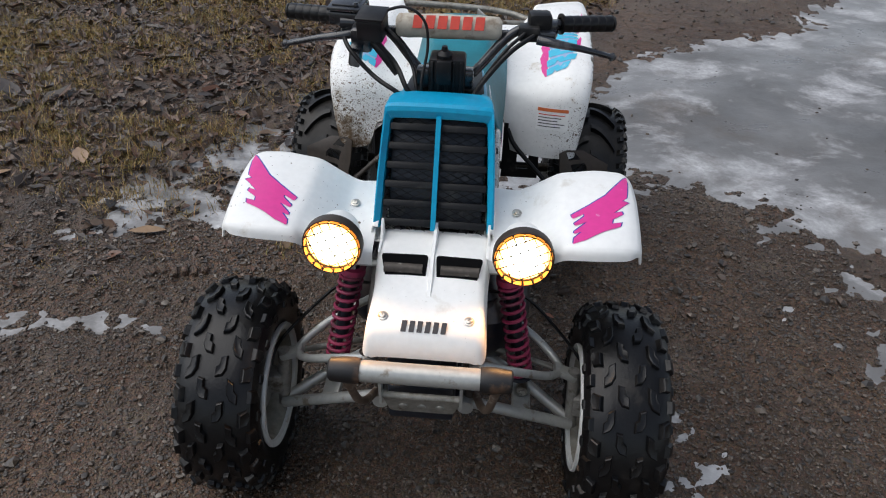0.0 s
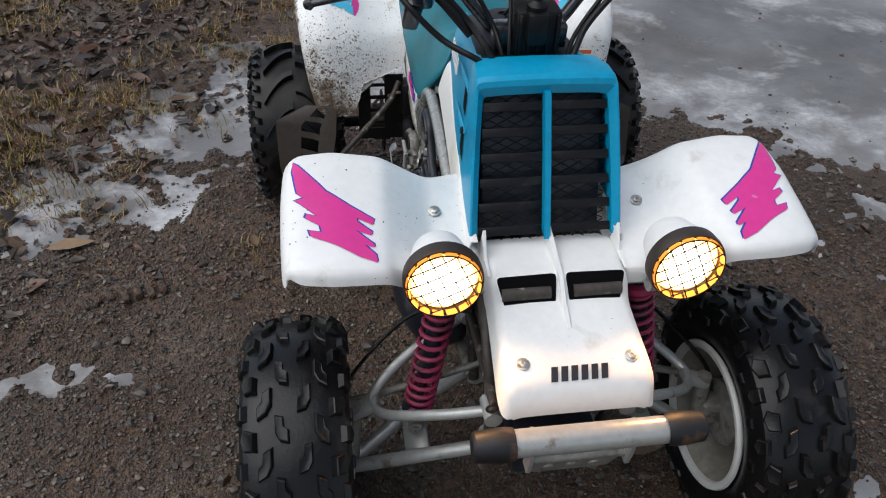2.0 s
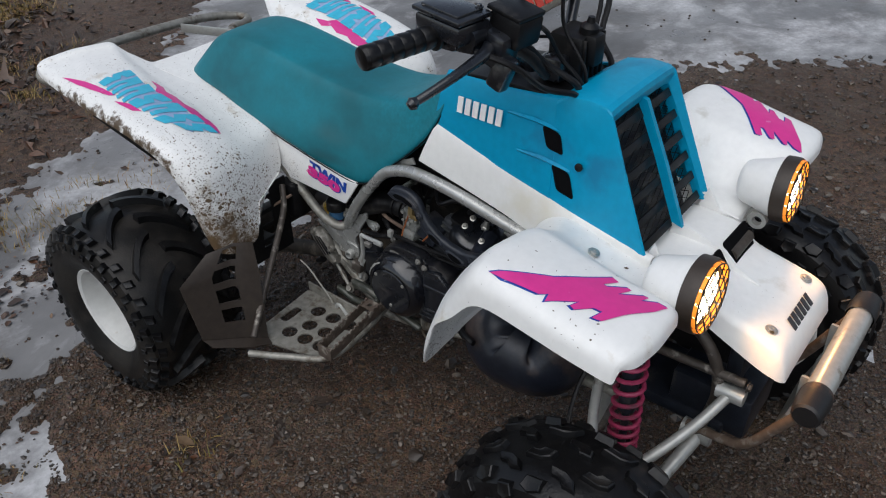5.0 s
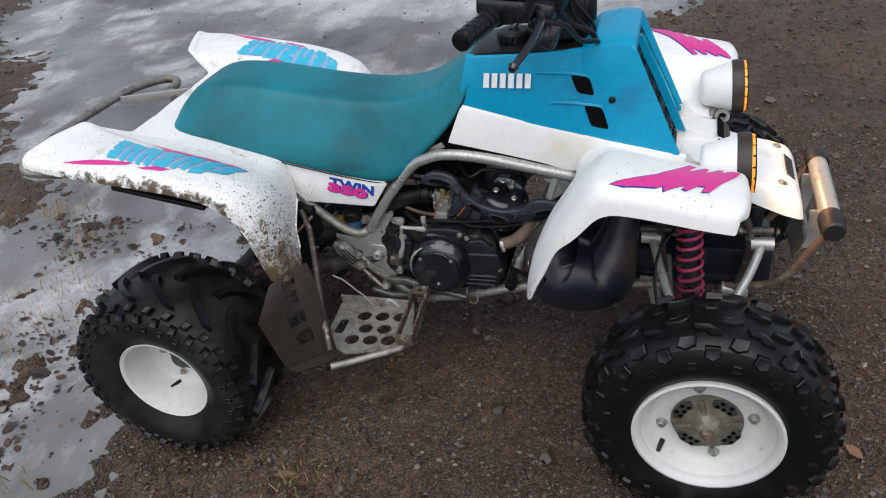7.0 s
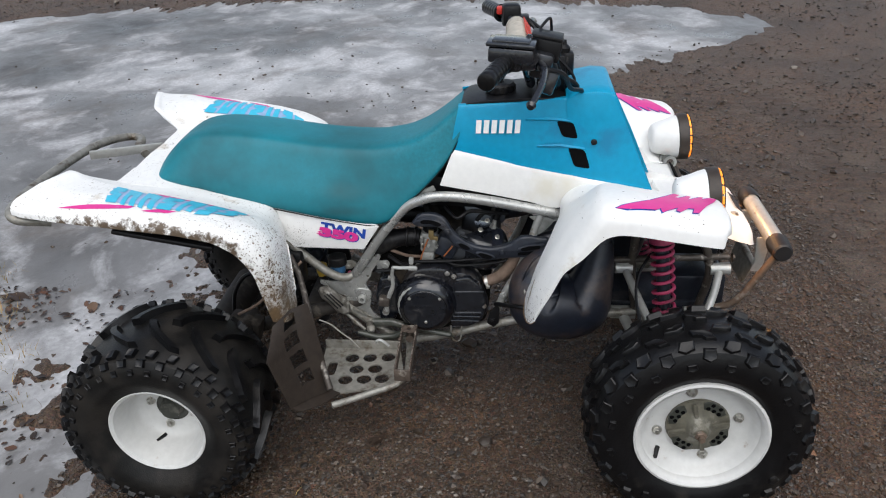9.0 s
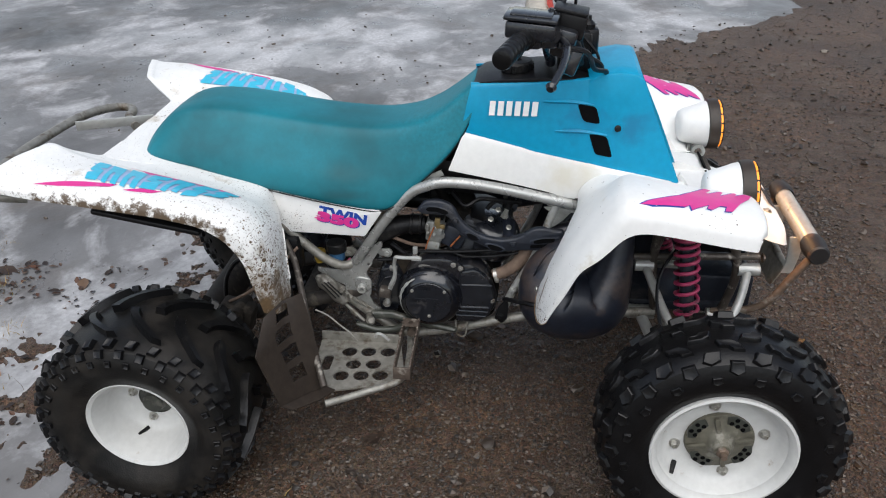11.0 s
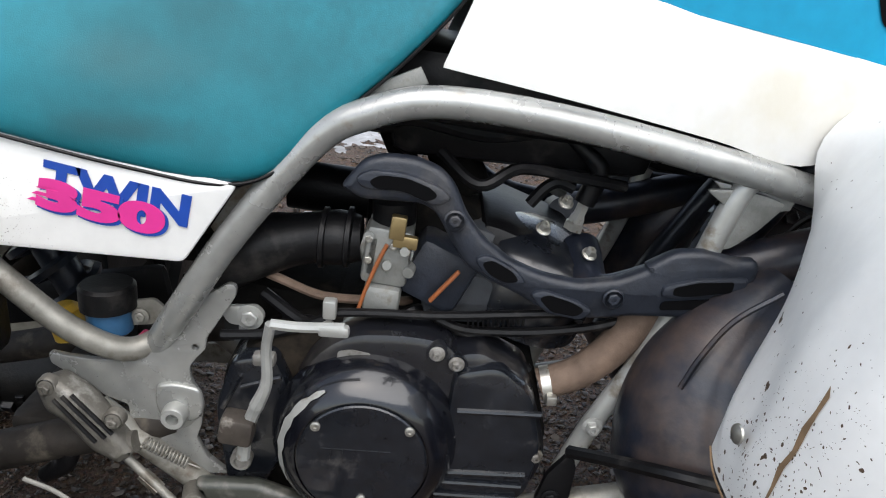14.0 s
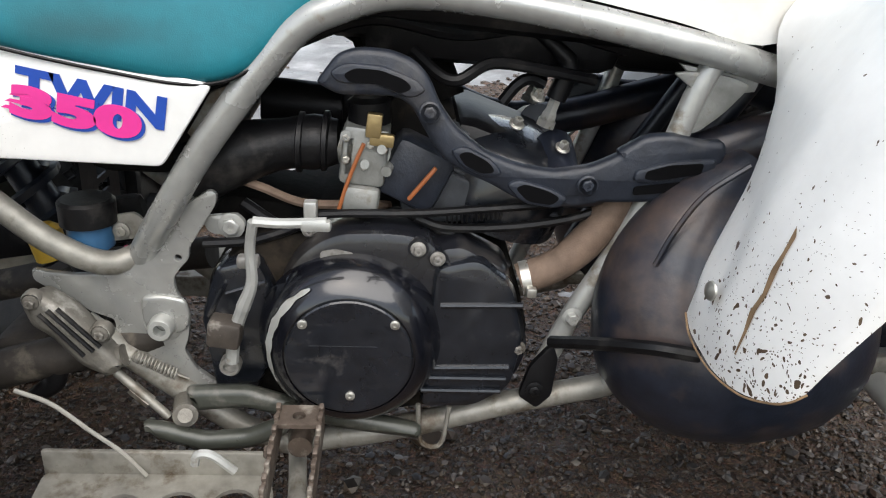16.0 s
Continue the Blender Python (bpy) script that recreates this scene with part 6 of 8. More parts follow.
word_blocks("brand_block", 6, 0.175, 0.031, 0.002, axes(bp(-0.085, 0.349, 1.0665), BAR.to_3x3() @ Vector((1, 0, 0)), (0, 0.55, 0.84)), red_ink, pad_ob, 0.26)
for s in (-1, 1):
    a, b = bp(s * 0.265, 0.418, 1.068), bp(s * 0.393, 0.457, 1.062)
    t = (b - a).normalized()
    prof = [(0, 0.016), (0.002, 0.025), (0.006, 0.025), (0.008, 0.019)]
    for k in range(6):
        prof += [(0.01 + 0.021 * k, 0.0192), (0.0275 + 0.021 * k, 0.0202), (0.03 + 0.021 * k, 0.0188)]
    prof += [(0.136, 0.0205), (0.141, 0.0185), (0.143, 0.012), (0.143, 0)]
    part("grip", lathe(prof, a, t, 20), rubber, bars, "ribbed black rubber grip")
    part("lever_perch", join(box(bp(s * 0.235, 0.4, 1.062), (0.05, 0.04, 0.04), 0.008), box(bp(s * 0.225, 0.37, 1.055), (0.06, 0.035, 0.024), 0.006, (0, 0, s * -8))), black_case, bars, "black lever clamp")
    lev = [bp(s * 0.21, 0.345, 1.052), bp(s * 0.25, 0.333, 1.048), bp(s * 0.31, 0.338, 1.037), bp(s * 0.36, 0.352, 1.022), bp(s * 0.392, 0.366, 1.01)]
    part("lever", join(tube(lev, [0.013, 0.011, 0.0085, 0.0075, 0.007], 10, 5, flat=0.8), lathe([(-0.009, 0.0), (-0.008, 0.007), (0, 0.011), (0.008, 0.007), (0.009, 0)], lev[-1], (s, 0.3, -0.4), 12)), black_case, bars, "black brake lever" if s < 0 else "black clutch lever")
master = part("master_cylinder", join(box(bp(-0.24, 0.402, 1.082), (0.075, 0.1, 0.034), 0.007, (4, 0, -6)), rod(bp(-0.255, 0.36, 1.07), bp(-0.17, 0.36, 1.07), 0.015)), black_case, bars, "black brake fluid reservoir")
part("reservoir_lid", join(box(bp(-0.24, 0.402, 1.105), (0.08, 0.106, 0.009), 0.003, (4, 0, -6)), box(bp(-0.24, 0.402, 1.111), (0.06, 0.082, 0.006), 0.002, (4, 0, -6)), bolt(tuple(bp(-0.262, 0.44, 1.109)), (0, 0, 1), 0.005, 0.004), bolt(tuple(bp(-0.218, 0.364, 1.111)), (0, 0, 1), 0.005, 0.004)), black_case, master)
part("throttle_box", join(box(bp(-0.175, 0.322, 1.076), (0.062, 0.066, 0.05), 0.006, (10, 0, -6)), box(bp(-0.175, 0.321, 1.104), (0.066, 0.07, 0.008), 0.002, (10, 0, -6))), black_part, bars, "black thumb throttle housing")
part("lever_mount", join(box(bp(-0.2, 0.335, 1.045), (0.05, 0.05, 0.06), 0.01, (12, 0, -6)), box(bp(-0.215, 0.318, 1.01), (0.03, 0.035, 0.06), 0.008, (20, 10, 0))), black_case, bars)
part("thumb_lever", tube([bp(-0.2, 0.41, 1.06), bp(-0.215, 0.44, 1.045), bp(-0.235, 0.455, 1.03)], 0.007, 8, flat=0.6), black_case, bars)
part("switch_box", join(box(bp(0.215, 0.395, 1.075), (0.055, 0.05, 0.055), 0.01, (0, 0, 6)), box(bp(0.19, 0.37, 1.06), (0.05, 0.045, 0.035), 0.006)), black_part, bars, "black switch housing")
part("kill_switch", box(bp(0.222, 0.426, 1.085), (0.024, 0.016, 0.02), 0.003), red_switch, bars, "red switch")
part("stem_cover", join(box((0.006, 0.345, 0.962), (0.084, 0.07, 0.1), 0.008), box((0.0, 0.315, 0.985), (0.04, 0.05, 0.06), 0.01), lathe([(0, 0.018), (0.012, 0.018), (0.018, 0.012), (0.02, 0.008), (0.03, 0.006), (0.03, 0)], (0, 0.318, 1.012), (0, -0.1, 1), 16)), black_part, bars, "black key switch cover on the steering stem")
for k in range(-2, 3):
    part("cover_fin", box((0.006 + 0.0165 * k, 0.309, 0.962), (0.006, 0.008, 0.09), 0.002), black_part, bars)
part("stem_clamp", join(box((-0.05, 0.352, 0.955), (0.035, 0.04, 0.045), 0.006), box((0.05, 0.352, 0.955), (0.035, 0.04, 0.045), 0.006), rod((0, 0.34, 0.93), (0, 0.28, 0.72), 0.016)), black_case, bars)
cables = [
    [bp(-0.2, 0.35, 1.07), bp(-0.17, 0.31, 1.05), bp(-0.12, 0.29, 1.0), (-0.085, 0.285, 0.95), (-0.06, 0.3, 0.9), (-0.05, 0.33, 0.84)],
    [bp(-0.17, 0.335, 1.08), bp(-0.12, 0.3, 1.06), bp(-0.08, 0.285, 1.0), (-0.06, 0.29, 0.94), (-0.045, 0.31, 0.88)],
    [bp(0.2, 0.345, 1.06), bp(0.15, 0.31, 1.035), bp(0.1, 0.295, 0.98), (0.07, 0.3, 0.93), (0.05, 0.32, 0.87)],
    [bp(0.18, 0.35, 1.065), bp(0.135, 0.32, 1.03), bp(0.085, 0.305, 0.96), (0.06, 0.31, 0.91), (0.04, 0.33, 0.86)],
    [bp(-0.16, 0.35, 1.1), bp(-0.1, 0.315, 1.125), bp(-0.055, 0.305, 1.1), bp(-0.045, 0.3, 1.04), (-0.05, 0.29, 0.96), (-0.045, 0.3, 0.9)],
    [bp(-0.25, 0.35, 1.05), bp(-0.225, 0.29, 1.03), bp(-0.17, 0.265, 0.98), (-0.11, 0.275, 0.945), (-0.08, 0.3, 0.915), (-0.05, 0.34, 0.88)],
]
for k, c in enumerate(cables):
    part("cable", tube([tuple(q) for q in c], (0.006, 0.0045, 0.006, 0.0045, 0.0035, 0.0055)[k], 8), black_part, bars)
part("cable_boot", tube([tuple(bp(-0.2, 0.35, 1.062)), tuple(bp(-0.16, 0.31, 1.03)), tuple(bp(-0.115, 0.29, 0.975))], [0.013, 0.012, 0.008], 10), black_part, bars)

# grab rail behind the seat
rail = part("grab_rail", tube([(-0.38, 1.53, 0.715), (-0.415, 1.585, 0.735), (-0.4, 1.612, 0.746), (-0.34, 1.628, 0.748), (-0.24, 1.645, 0.745), (-0.1, 1.655, 0.74), (0.06, 1.658, 0.732), (0.16, 1.648, 0.722), (0.222, 1.62, 0.712), (0.228, 1.588, 0.708), (0.19, 1.562, 0.71), (0.14, 1.548, 0.714), (0.08, 1.5, 0.71)], 0.012, 12), dirty_steel, quad, "rust-spotted silver grab rail")
part("rail_brace", box((0.068, 1.55, 0.724), (0.006, 0.2, 0.026), 0.002, (0, 0, 21)), steel, rail, "flat pale steel strap")
part("rail_brace", box((-0.2, 1.56, 0.716), (0.03, 0.18, 0.006), 0.002), rusty, rail)

# ---- frame, engine and pedals ----
SIDE_R = axes((0, 0, 0), (0, 1, 0), (0, 0, 1))


def flat_part(o, x, depth, holes=(), bevel=0.0):
    """A plate in an upright plane along the machine; o holds (y, z)."""
    return plate(o, depth, Matrix.Translation((x, 0, 0)) @ SIDE_R, holes, bevel)


def frame_side(s):
    main = [(-0.09, 0.892, 0.392), (-0.109, 0.868, 0.432), (-0.127, 0.838, 0.481), (-0.132, 0.792, 0.552), (-0.132, 0.725, 0.636), (-0.132, 0.683, 0.662), (-0.132, 0.625, 0.676), (-0.132, 0.52, 0.668), (-0.132, 0.375, 0.641), (-0.122, 0.3, 0.622), (-0.1, 0.2, 0.6)]
    part("frame_tube", side(moved(tube(main, 0.0135, 14), Matrix.Diagonal((-1, 1, 1, 1))), s), spotted_steel, quad, "silver painted main frame tube")
    up = [(-0.1, 0.865, 0.43), (-0.118, 0.9, 0.422), (-0.13, 0.945, 0.448), (-0.135, 1.0, 0.5), (-0.14, 1.06, 0.56), (-0.14, 1.2, 0.64)]
    part("seat_stay", side(moved(tube(up, 0.0115, 12), Matrix.Diagonal((-1, 1, 1, 1))), s), dirty_steel, quad, "silver seat stay spotted with dirt")
    low = [(-0.125, 0.382, 0.31), (-0.125, 0.421, 0.301), (-0.125, 0.512, 0.279), (-0.125, 0.604, 0.252), (-0.125, 0.686, 0.234), (-0.125, 0.756, 0.231)]
    part("lower_tube", side(moved(tube([(-0.11, 0.1, 0.325)] + low + [(-0.12, 0.86, 0.3), (-0.12, 0.93, 0.36)], 0.0125, 12), Matrix.Diagonal((-1, 1, 1, 1))), s), dirty_steel, quad, "silver lower frame tube")
    fr = [(-0.125, 0.363, 0.625), (-0.125, 0.393, 0.532), (-0.125, 0.42, 0.459), (-0.125, 0.459, 0.38), (-0.125, 0.493, 0.294)]
    part("front_downtube", side(moved(tube([(-0.12, 0.33, 0.63)] + fr, 0.0105, 12), Matrix.Diagonal((-1, 1, 1, 1))), s), steel, quad, "silver downtube")


for s in (-1, 1):
    frame_side(s)
gus = [(0.391, 0.627), (0.318, 0.615), (0.321, 0.605), (0.341, 0.602), (0.362, 0.576), (0.372, 0.581), (0.366, 0.593), (0.376, 0.613)]
part("frame_gusset", flat_part(gus, -0.122, 0.006, bevel=0.001), steel, quad)
plate_o = [(0.972, 0.414), (0.956, 0.411), (0.932, 0.409), (0.909, 0.41), (0.888, 0.421), (0.863, 0.448), (0.82, 0.485), (0.802, 0.497), (0.795, 0.494), (0.796, 0.484), (0.819, 0.447), (0.824, 0.44), (0.825, 0.428), (0.834, 0.418), (0.841, 0.408), (0.84, 0.393), (0.833, 0.38), (0.829, 0.365), (0.832, 0.344), (0.837, 0.329), (0.828, 0.309), (0.805, 0.289), (0.839, 0.288), (0.868, 0.296), (0.89, 0.323), (0.901, 0.341), (0.901, 0.362), (0.922, 0.37), (0.945, 0.386), (0.971, 0.402)]
part("pivot_plate", flat_part(rounded(plate_o, 0.004, 3), -0.115, 0.007, [ring((-0.112, 0.835, 0.429)[1], (-0.112, 0.835, 0.429)[2], 0.0032, 10)], 0.0012), spotted_steel, quad, "silver swingarm pivot plate")
part("pivot_collar", flat_part(rounded([(0.872, 0.389), (0.852, 0.391), (0.831, 0.387), (0.827, 0.369), (0.832, 0.353), (0.851, 0.347), (0.869, 0.35), (0.874, 0.369)], 0.006), -0.1195, 0.007, bevel=0.0028), spotted_steel, quad, "raised pad round the pivot", 50)
c = Vector((-0.12, 0.854, 0.36))
part("pivot_boss", lathe([(0, 0.019), (0.004, 0.019), (0.006, 0.016), (0.007, 0.0125), (0.018, 0.012), (0.02, 0.0105), (0.02, 0.006), (0.006, 0.007), (0.006, 0)], c + Vector((0.004, 0, 0)), (-1, 0, 0), 20), steel, quad, "drilled pivot bolt")
c = Vector((-0.105, 0.787, 0.457))
part("engine_mount", join(flat_part(rounded([(0.817, 0.465), (0.78, 0.469), (0.772, 0.458), (0.782, 0.446), (0.808, 0.448)], 0.006), -0.1, 0.006, bevel=0.001), bolt((-0.103, c.y, c.z), (-1, 0, 0), 0.0085, 0.006)), steel, quad)

part("frame_gusset", flat_part(rounded([(0.398, 0.62), (0.368, 0.622), (0.341, 0.617), (0.327, 0.611), (0.347, 0.586), (0.368, 0.568), (0.387, 0.566), (0.374, 0.585), (0.375, 0.604)], 0.006), -0.128, 0.005, [], 0.0012), carb_alloy, quad, "pale grey welded gusset")
part("seat_bracket", flat_part([(0.642, 0.701), (0.635, 0.688), (0.666, 0.675), (0.702, 0.652), (0.734, 0.616), (0.768, 0.571), (0.803, 0.531), (0.816, 0.55), (0.793, 0.587), (0.768, 0.597), (0.751, 0.615), (0.737, 0.641), (0.712, 0.667), (0.68, 0.684)], -0.118, 0.004, [[(0.748, 0.613), (0.74, 0.624), (0.736, 0.622), (0.744, 0.608)], [(0.783, 0.566), (0.772, 0.58), (0.768, 0.577), (0.779, 0.562)]], 0.0008), carb_alloy, quad, "pale steel bracket along the frame tube")
# engine
engine = new("engine")
engine.parent, engine.matrix_parent_inverse = quad, Matrix.Translation(-quad.location)
case = rounded([(0.816, 0.368), (0.806, 0.417), (0.774, 0.441), (0.737, 0.453), (0.674, 0.468), (0.609, 0.47), (0.584, 0.446), (0.552, 0.45), (0.514, 0.416), (0.498, 0.357), (0.51, 0.291), (0.546, 0.268), (0.602, 0.265), (0.663, 0.253), (0.732, 0.266), (0.777, 0.279), (0.811, 0.285)], 0.012)
part("crankcase", join(flat_part(case, 0.0, 0.23, bevel=0.006)), sooty, engine, "grimy black crankcase", 40)
sc_o = rounded([(0.745, 0.373), (0.739, 0.414), (0.724, 0.442), (0.703, 0.461), (0.682, 0.47), (0.644, 0.472), (0.618, 0.47), (0.601, 0.465), (0.592, 0.456), (0.585, 0.458), (0.57, 0.46), (0.555, 0.452), (0.528, 0.439), (0.52, 0.417), (0.504, 0.367), (0.501, 0.344), (0.51, 0.32), (0.525, 0.308), (0.608, 0.298), (0.697, 0.295), (0.735, 0.327)], 0.012)
part("side_casting", flat_part(sc_o, -0.115, 0.06, bevel=0.011), case_dust, engine, "black side casting with a dusty grey top", 40)
part("casting_scar", plate(rounded([(-0.014, -0.004), (0.012, -0.005), (0.017, 0.002), (0.0, 0.006), (-0.013, 0.004)], 0.003), 0.0008, axes(tuple(Vector((-0.146, 0.686, 0.448))), (0, -1, 0.05), (0, 0, 1))), cast, engine, "patch of bare grey metal")
fc = rounded([(0.595, 0.442), (0.555, 0.452), (0.521, 0.424), (0.507, 0.368), (0.516, 0.314), (0.551, 0.291), (0.605, 0.289), (0.602, 0.341)], 0.012)
part("front_cover", flat_part(fc, -0.122, 0.066, bevel=0.009), black_case, engine, "black ribbed cover", 40)
for y0, pts in enumerate(([(-0.156, 0.594, 0.338), (-0.156, 0.521, 0.34)], [(-0.156, 0.601, 0.327), (-0.156, 0.523, 0.327)], [(-0.156, 0.604, 0.313), (-0.156, 0.527, 0.313)])):
    part("cover_rib", rod(pts[0], pts[1], 0.003, 8), black_case, engine)
part("cover_ridge", rod((-0.155, 0.589, 0.404), (-0.155, 0.513, 0.406), 0.003, 8), black_case, engine)
cc = Vector((-0.15, 0.671, 0.363))
part("clutch_cover", lathe([(0, 0.088), (0.006, 0.087), (0.02, 0.082), (0.03, 0.0765), (0.038, 0.069), (0.042, 0.0615), (0.0425, 0.06), (0.04, 0.0595), (0.04, 0)], (-0.14, cc.y, cc.z), (-1, 0, 0), 64), clutch_paint, engine, "round glossy black clutch cover with chipped paint", 25)
chip = []
for k in range(15):
    a = radians(118 + 6.2 * k)
    w = 0.55 * math.sin(math.pi * (k + 0.5) / 15) ** 0.6 * (0.75 + 0.25 * math.sin(k * 2.3))
    row = []
    for f in (0.5 - w, 0.5 + w):
        f = min(max(f, 0.05), 0.98)
        row.append((-0.14 - (0.0305 + 0.0085 * f) - 0.0008, cc.y - math.cos(a) * (0.0768 - 0.0078 * f + 0.0006), cc.z + math.sin(a) * (0.0768 - 0.0078 * f + 0.0006)))
    chip.append(row)
part("chipped_paint", loft(chip), steel, engine, "bare silver crescent where the paint is chipped")
cap_p = part("cover_disc", lathe([(0, 0.058), (0.0035, 0.058), (0.0045, 0.0565), (0.0045, 0)], (-0.18, cc.y, cc.z), (-1, 0, 0), 48), black_case, engine, "flat black disc held by three screws", 25)
for y, z in ((-0.184, 0.712, 0.398)[1:], (-0.184, 0.63, 0.399)[1:], (-0.184, 0.67, 0.324)[1:]):
    part("cover_screw", lathe([(0, 0.0045), (0.0018, 0.0045), (0.0024, 0.0035), (0.0024, 0.0018), (0.001, 0.0017), (0.001, 0)], (-0.1845, y, z), (-1, 0, 0), 12), zinc, engine)
word_blocks("raised_block", 6, 0.062, 0.012, 0.0012, axes((-0.1848, 0.708, 0.364), (0, -1, 0), (0, 0, 1)), black_case, cap_p, 0.12)
for y, z in ((-0.155, 0.593, 0.448)[1:], (-0.13, 0.611, 0.457)[1:], (-0.155, 0.512, 0.357)[1:], (-0.155, 0.6, 0.294)[1:], (-0.13, 0.793, 0.419)[1:], (-0.13, 0.712, 0.461)[1:]):
    part("case_bolt", bolt((-0.148 if y < 0.62 and z > 0.3 else -0.118, y, z), (-1, 0, 0), 0.0048, 0.006), cast, engine)
part("case_boss", join(*[rod((-0.09, y, z), (-0.147, y, z), 0.0095, 14) for y, z in ((-0.15, 0.592, 0.446)[1:], (-0.13, 0.611, 0.457)[1:])]), black_case, engine)
gl = rounded([(0.814, 0.374), (0.798, 0.427), (0.759, 0.437), (0.743, 0.4), (0.751, 0.325), (0.769, 0.289), (0.805, 0.291)], 0.01)
part("sprocket_cover", flat_part(gl, -0.11, 0.05, bevel=0.006), black_case, engine, "black gearbox cover", 40)
part("sprocket_cover_ribs", join(*[rod((-0.137, *a), (-0.137, *b), 0.0022, 6) for a, b in (((-0.137, 0.806, 0.378)[1:], (-0.137, 0.788, 0.414)[1:]), ((-0.137, 0.788, 0.402)[1:], (-0.137, 0.751, 0.415)[1:]))]), black_case, engine)
arm = [(-0.185, 0.689, 0.495), (-0.185, 0.726, 0.493), (-0.185, 0.75, 0.494)]
part("kick_lever", join(tube(arm, 0.0046, 8), tube([arm[-1]] + [(-0.18, 0.755, 0.467), (-0.18, 0.755, 0.435), (-0.18, 0.764, 0.41)], [0.0046, 0.0046, 0.0052, 0.0065], 8), tube([(-0.17, 0.766, 0.405), (-0.17, 0.775, 0.379), (-0.17, 0.779, 0.349)], 0.006, 8), box((-0.185, 0.698, 0.492), (0.01, 0.026, 0.01), 0.003)), steel, engine, "dull silver gear lever")
part("lever_block", box((-0.17, 0.783, 0.381), (0.024, 0.03, 0.026), 0.004, (8, 0, 0)), peg_steel, engine, "stained lever block")
part("lever_pivot", lathe([(0, 0.01), (0.01, 0.01), (0.012, 0.0085), (0.012, 0.006), (0.008, 0.006), (0.008, 0)], (-0.15, 0.784, 0.337), (-1, 0, 0), 18), cast, engine)
part("lever_stop", box((-0.155, 0.762, 0.444), (0.012, 0.02, 0.012), 0.003), cast, engine)
# cylinders and head
part("cylinder", box((0, 0.555, 0.5), (0.17, 0.1, 0.09), 0.012, (20, 0, 0)), dusty_iron, engine, "dusty grey twin cylinder block")
part("cylinder_flank", flat_part(rounded([(0.63, 0.484), (0.598, 0.519), (0.554, 0.503), (0.502, 0.486), (0.472, 0.473), (0.5, 0.466), (0.623, 0.462)], 0.006), -0.082, 0.03, bevel=0.004), dusty_iron, engine, "dusty blue-grey flank of the cylinder")
for k in range(5):
    part("cooling_fin", box((0, 0.552 - 0.0045 * k, 0.475 + 0.013 * k), (0.182, 0.112, 0.004), 0.0015, (20, 0, 0)), dusty_iron, engine)
part("cylinder_head", box((0, 0.53, 0.522), (0.17, 0.12, 0.05), 0.02, (20, 0, 0)), black_part, engine, "black cylinder head")
for x in (-0.06, 0.05):
    b0 = Vector((x, *(-0.06, 0.491, 0.552)[1:]))
    d = Vector((0, -0.28, 0.96))
    part("spark_plug", join(lathe([(0, 0.010), (0.006, 0.010), (0.008, 0.008), (0.012, 0.008), (0.016, 0.0062), (0.03, 0.006), (0.032, 0.004), (0.034, 0.0)], b0, d, 6)), zinc, engine, "bright zinc spark plug")
    part("plug_cap", tube([tuple(b0 + d * 0.028), tuple(b0 + d * 0.06), tuple(b0 + d * 0.075 + Vector((0, 0.02, 0.005))), (x * 0.6, 0.56, 0.68)], [0.010, 0.010, 0.007, 0.0045], 10), black_part, engine)
for p in ((-0.09, 0.523, 0.56), (-0.09, 0.478, 0.539), (-0.085, 0.505, 0.585)):
    part("head_bolt", bolt(p, (-0.5, -0.2, 0.8), 0.0048, 0.007), zinc, engine)
part("head_dome", lathe([(-0.07, 0.066), (-0.004, 0.066), (0.006, 0.06), (0.014, 0.046), (0.018, 0.02), (0.018, 0)], (-0.05, 0.512, 0.526), (-0.1, -0.3, 0.94), 32), black_case, engine, "black domed cylinder head")
part("gearbox_top", flat_part(rounded([(0.823, 0.444), (0.802, 0.476), (0.745, 0.468), (0.687, 0.453), (0.634, 0.448), (0.576, 0.461), (0.559, 0.415), (0.633, 0.419), (0.713, 0.409), (0.795, 0.416)], 0.01), -0.01, 0.11, bevel=0.008), sooty, engine, "grimy dark top of the gearbox")
part("head_pipe", tube([(-0.06, 0.534, 0.574), (-0.06, 0.521, 0.591), (-0.06, 0.509, 0.597), (-0.06, 0.495, 0.592)], 0.006, 8), black_part, engine)
# carburettor
carb = new("carburettor")
carb.parent, carb.matrix_parent_inverse = quad, Matrix.Translation(-quad.location)
part("carb_body", join(box((-0.09, 0.662, 0.531), (0.05, 0.042, 0.055), 0.005, (6, 0, 0)), rod((-0.085, 0.687, 0.537), (-0.085, 0.634, 0.52), 0.019, 18), box((-0.1, 0.665, 0.49), (0.04, 0.034, 0.028), 0.006, (6, 0, 0)), box((-0.105, 0.676, 0.532), (0.02, 0.012, 0.04), 0.003, (6, 0, 0)), rod((-0.11, 0.647, 0.539), (-0.125, 0.646, 0.542), 0.0042), rod((-0.11, 0.679, 0.55), (-0.12, 0.678, 0.552), 0.0048), rod((-0.11, 0.662, 0.524), (-0.122, 0.661, 0.527), 0.0042), rod((-0.1, 0.639, 0.521), (-0.12, 0.642, 0.52), 0.005)), carb_alloy, carb, "pale grey cast carburettor")
part("carb_top", lathe([(0, 0.02), (0.02, 0.02), (0.024, 0.014), (0.05, 0.012), (0.05, 0)], (-0.09, 0.658, 0.558), (0, 0.05, 1), 18), black_part, carb)
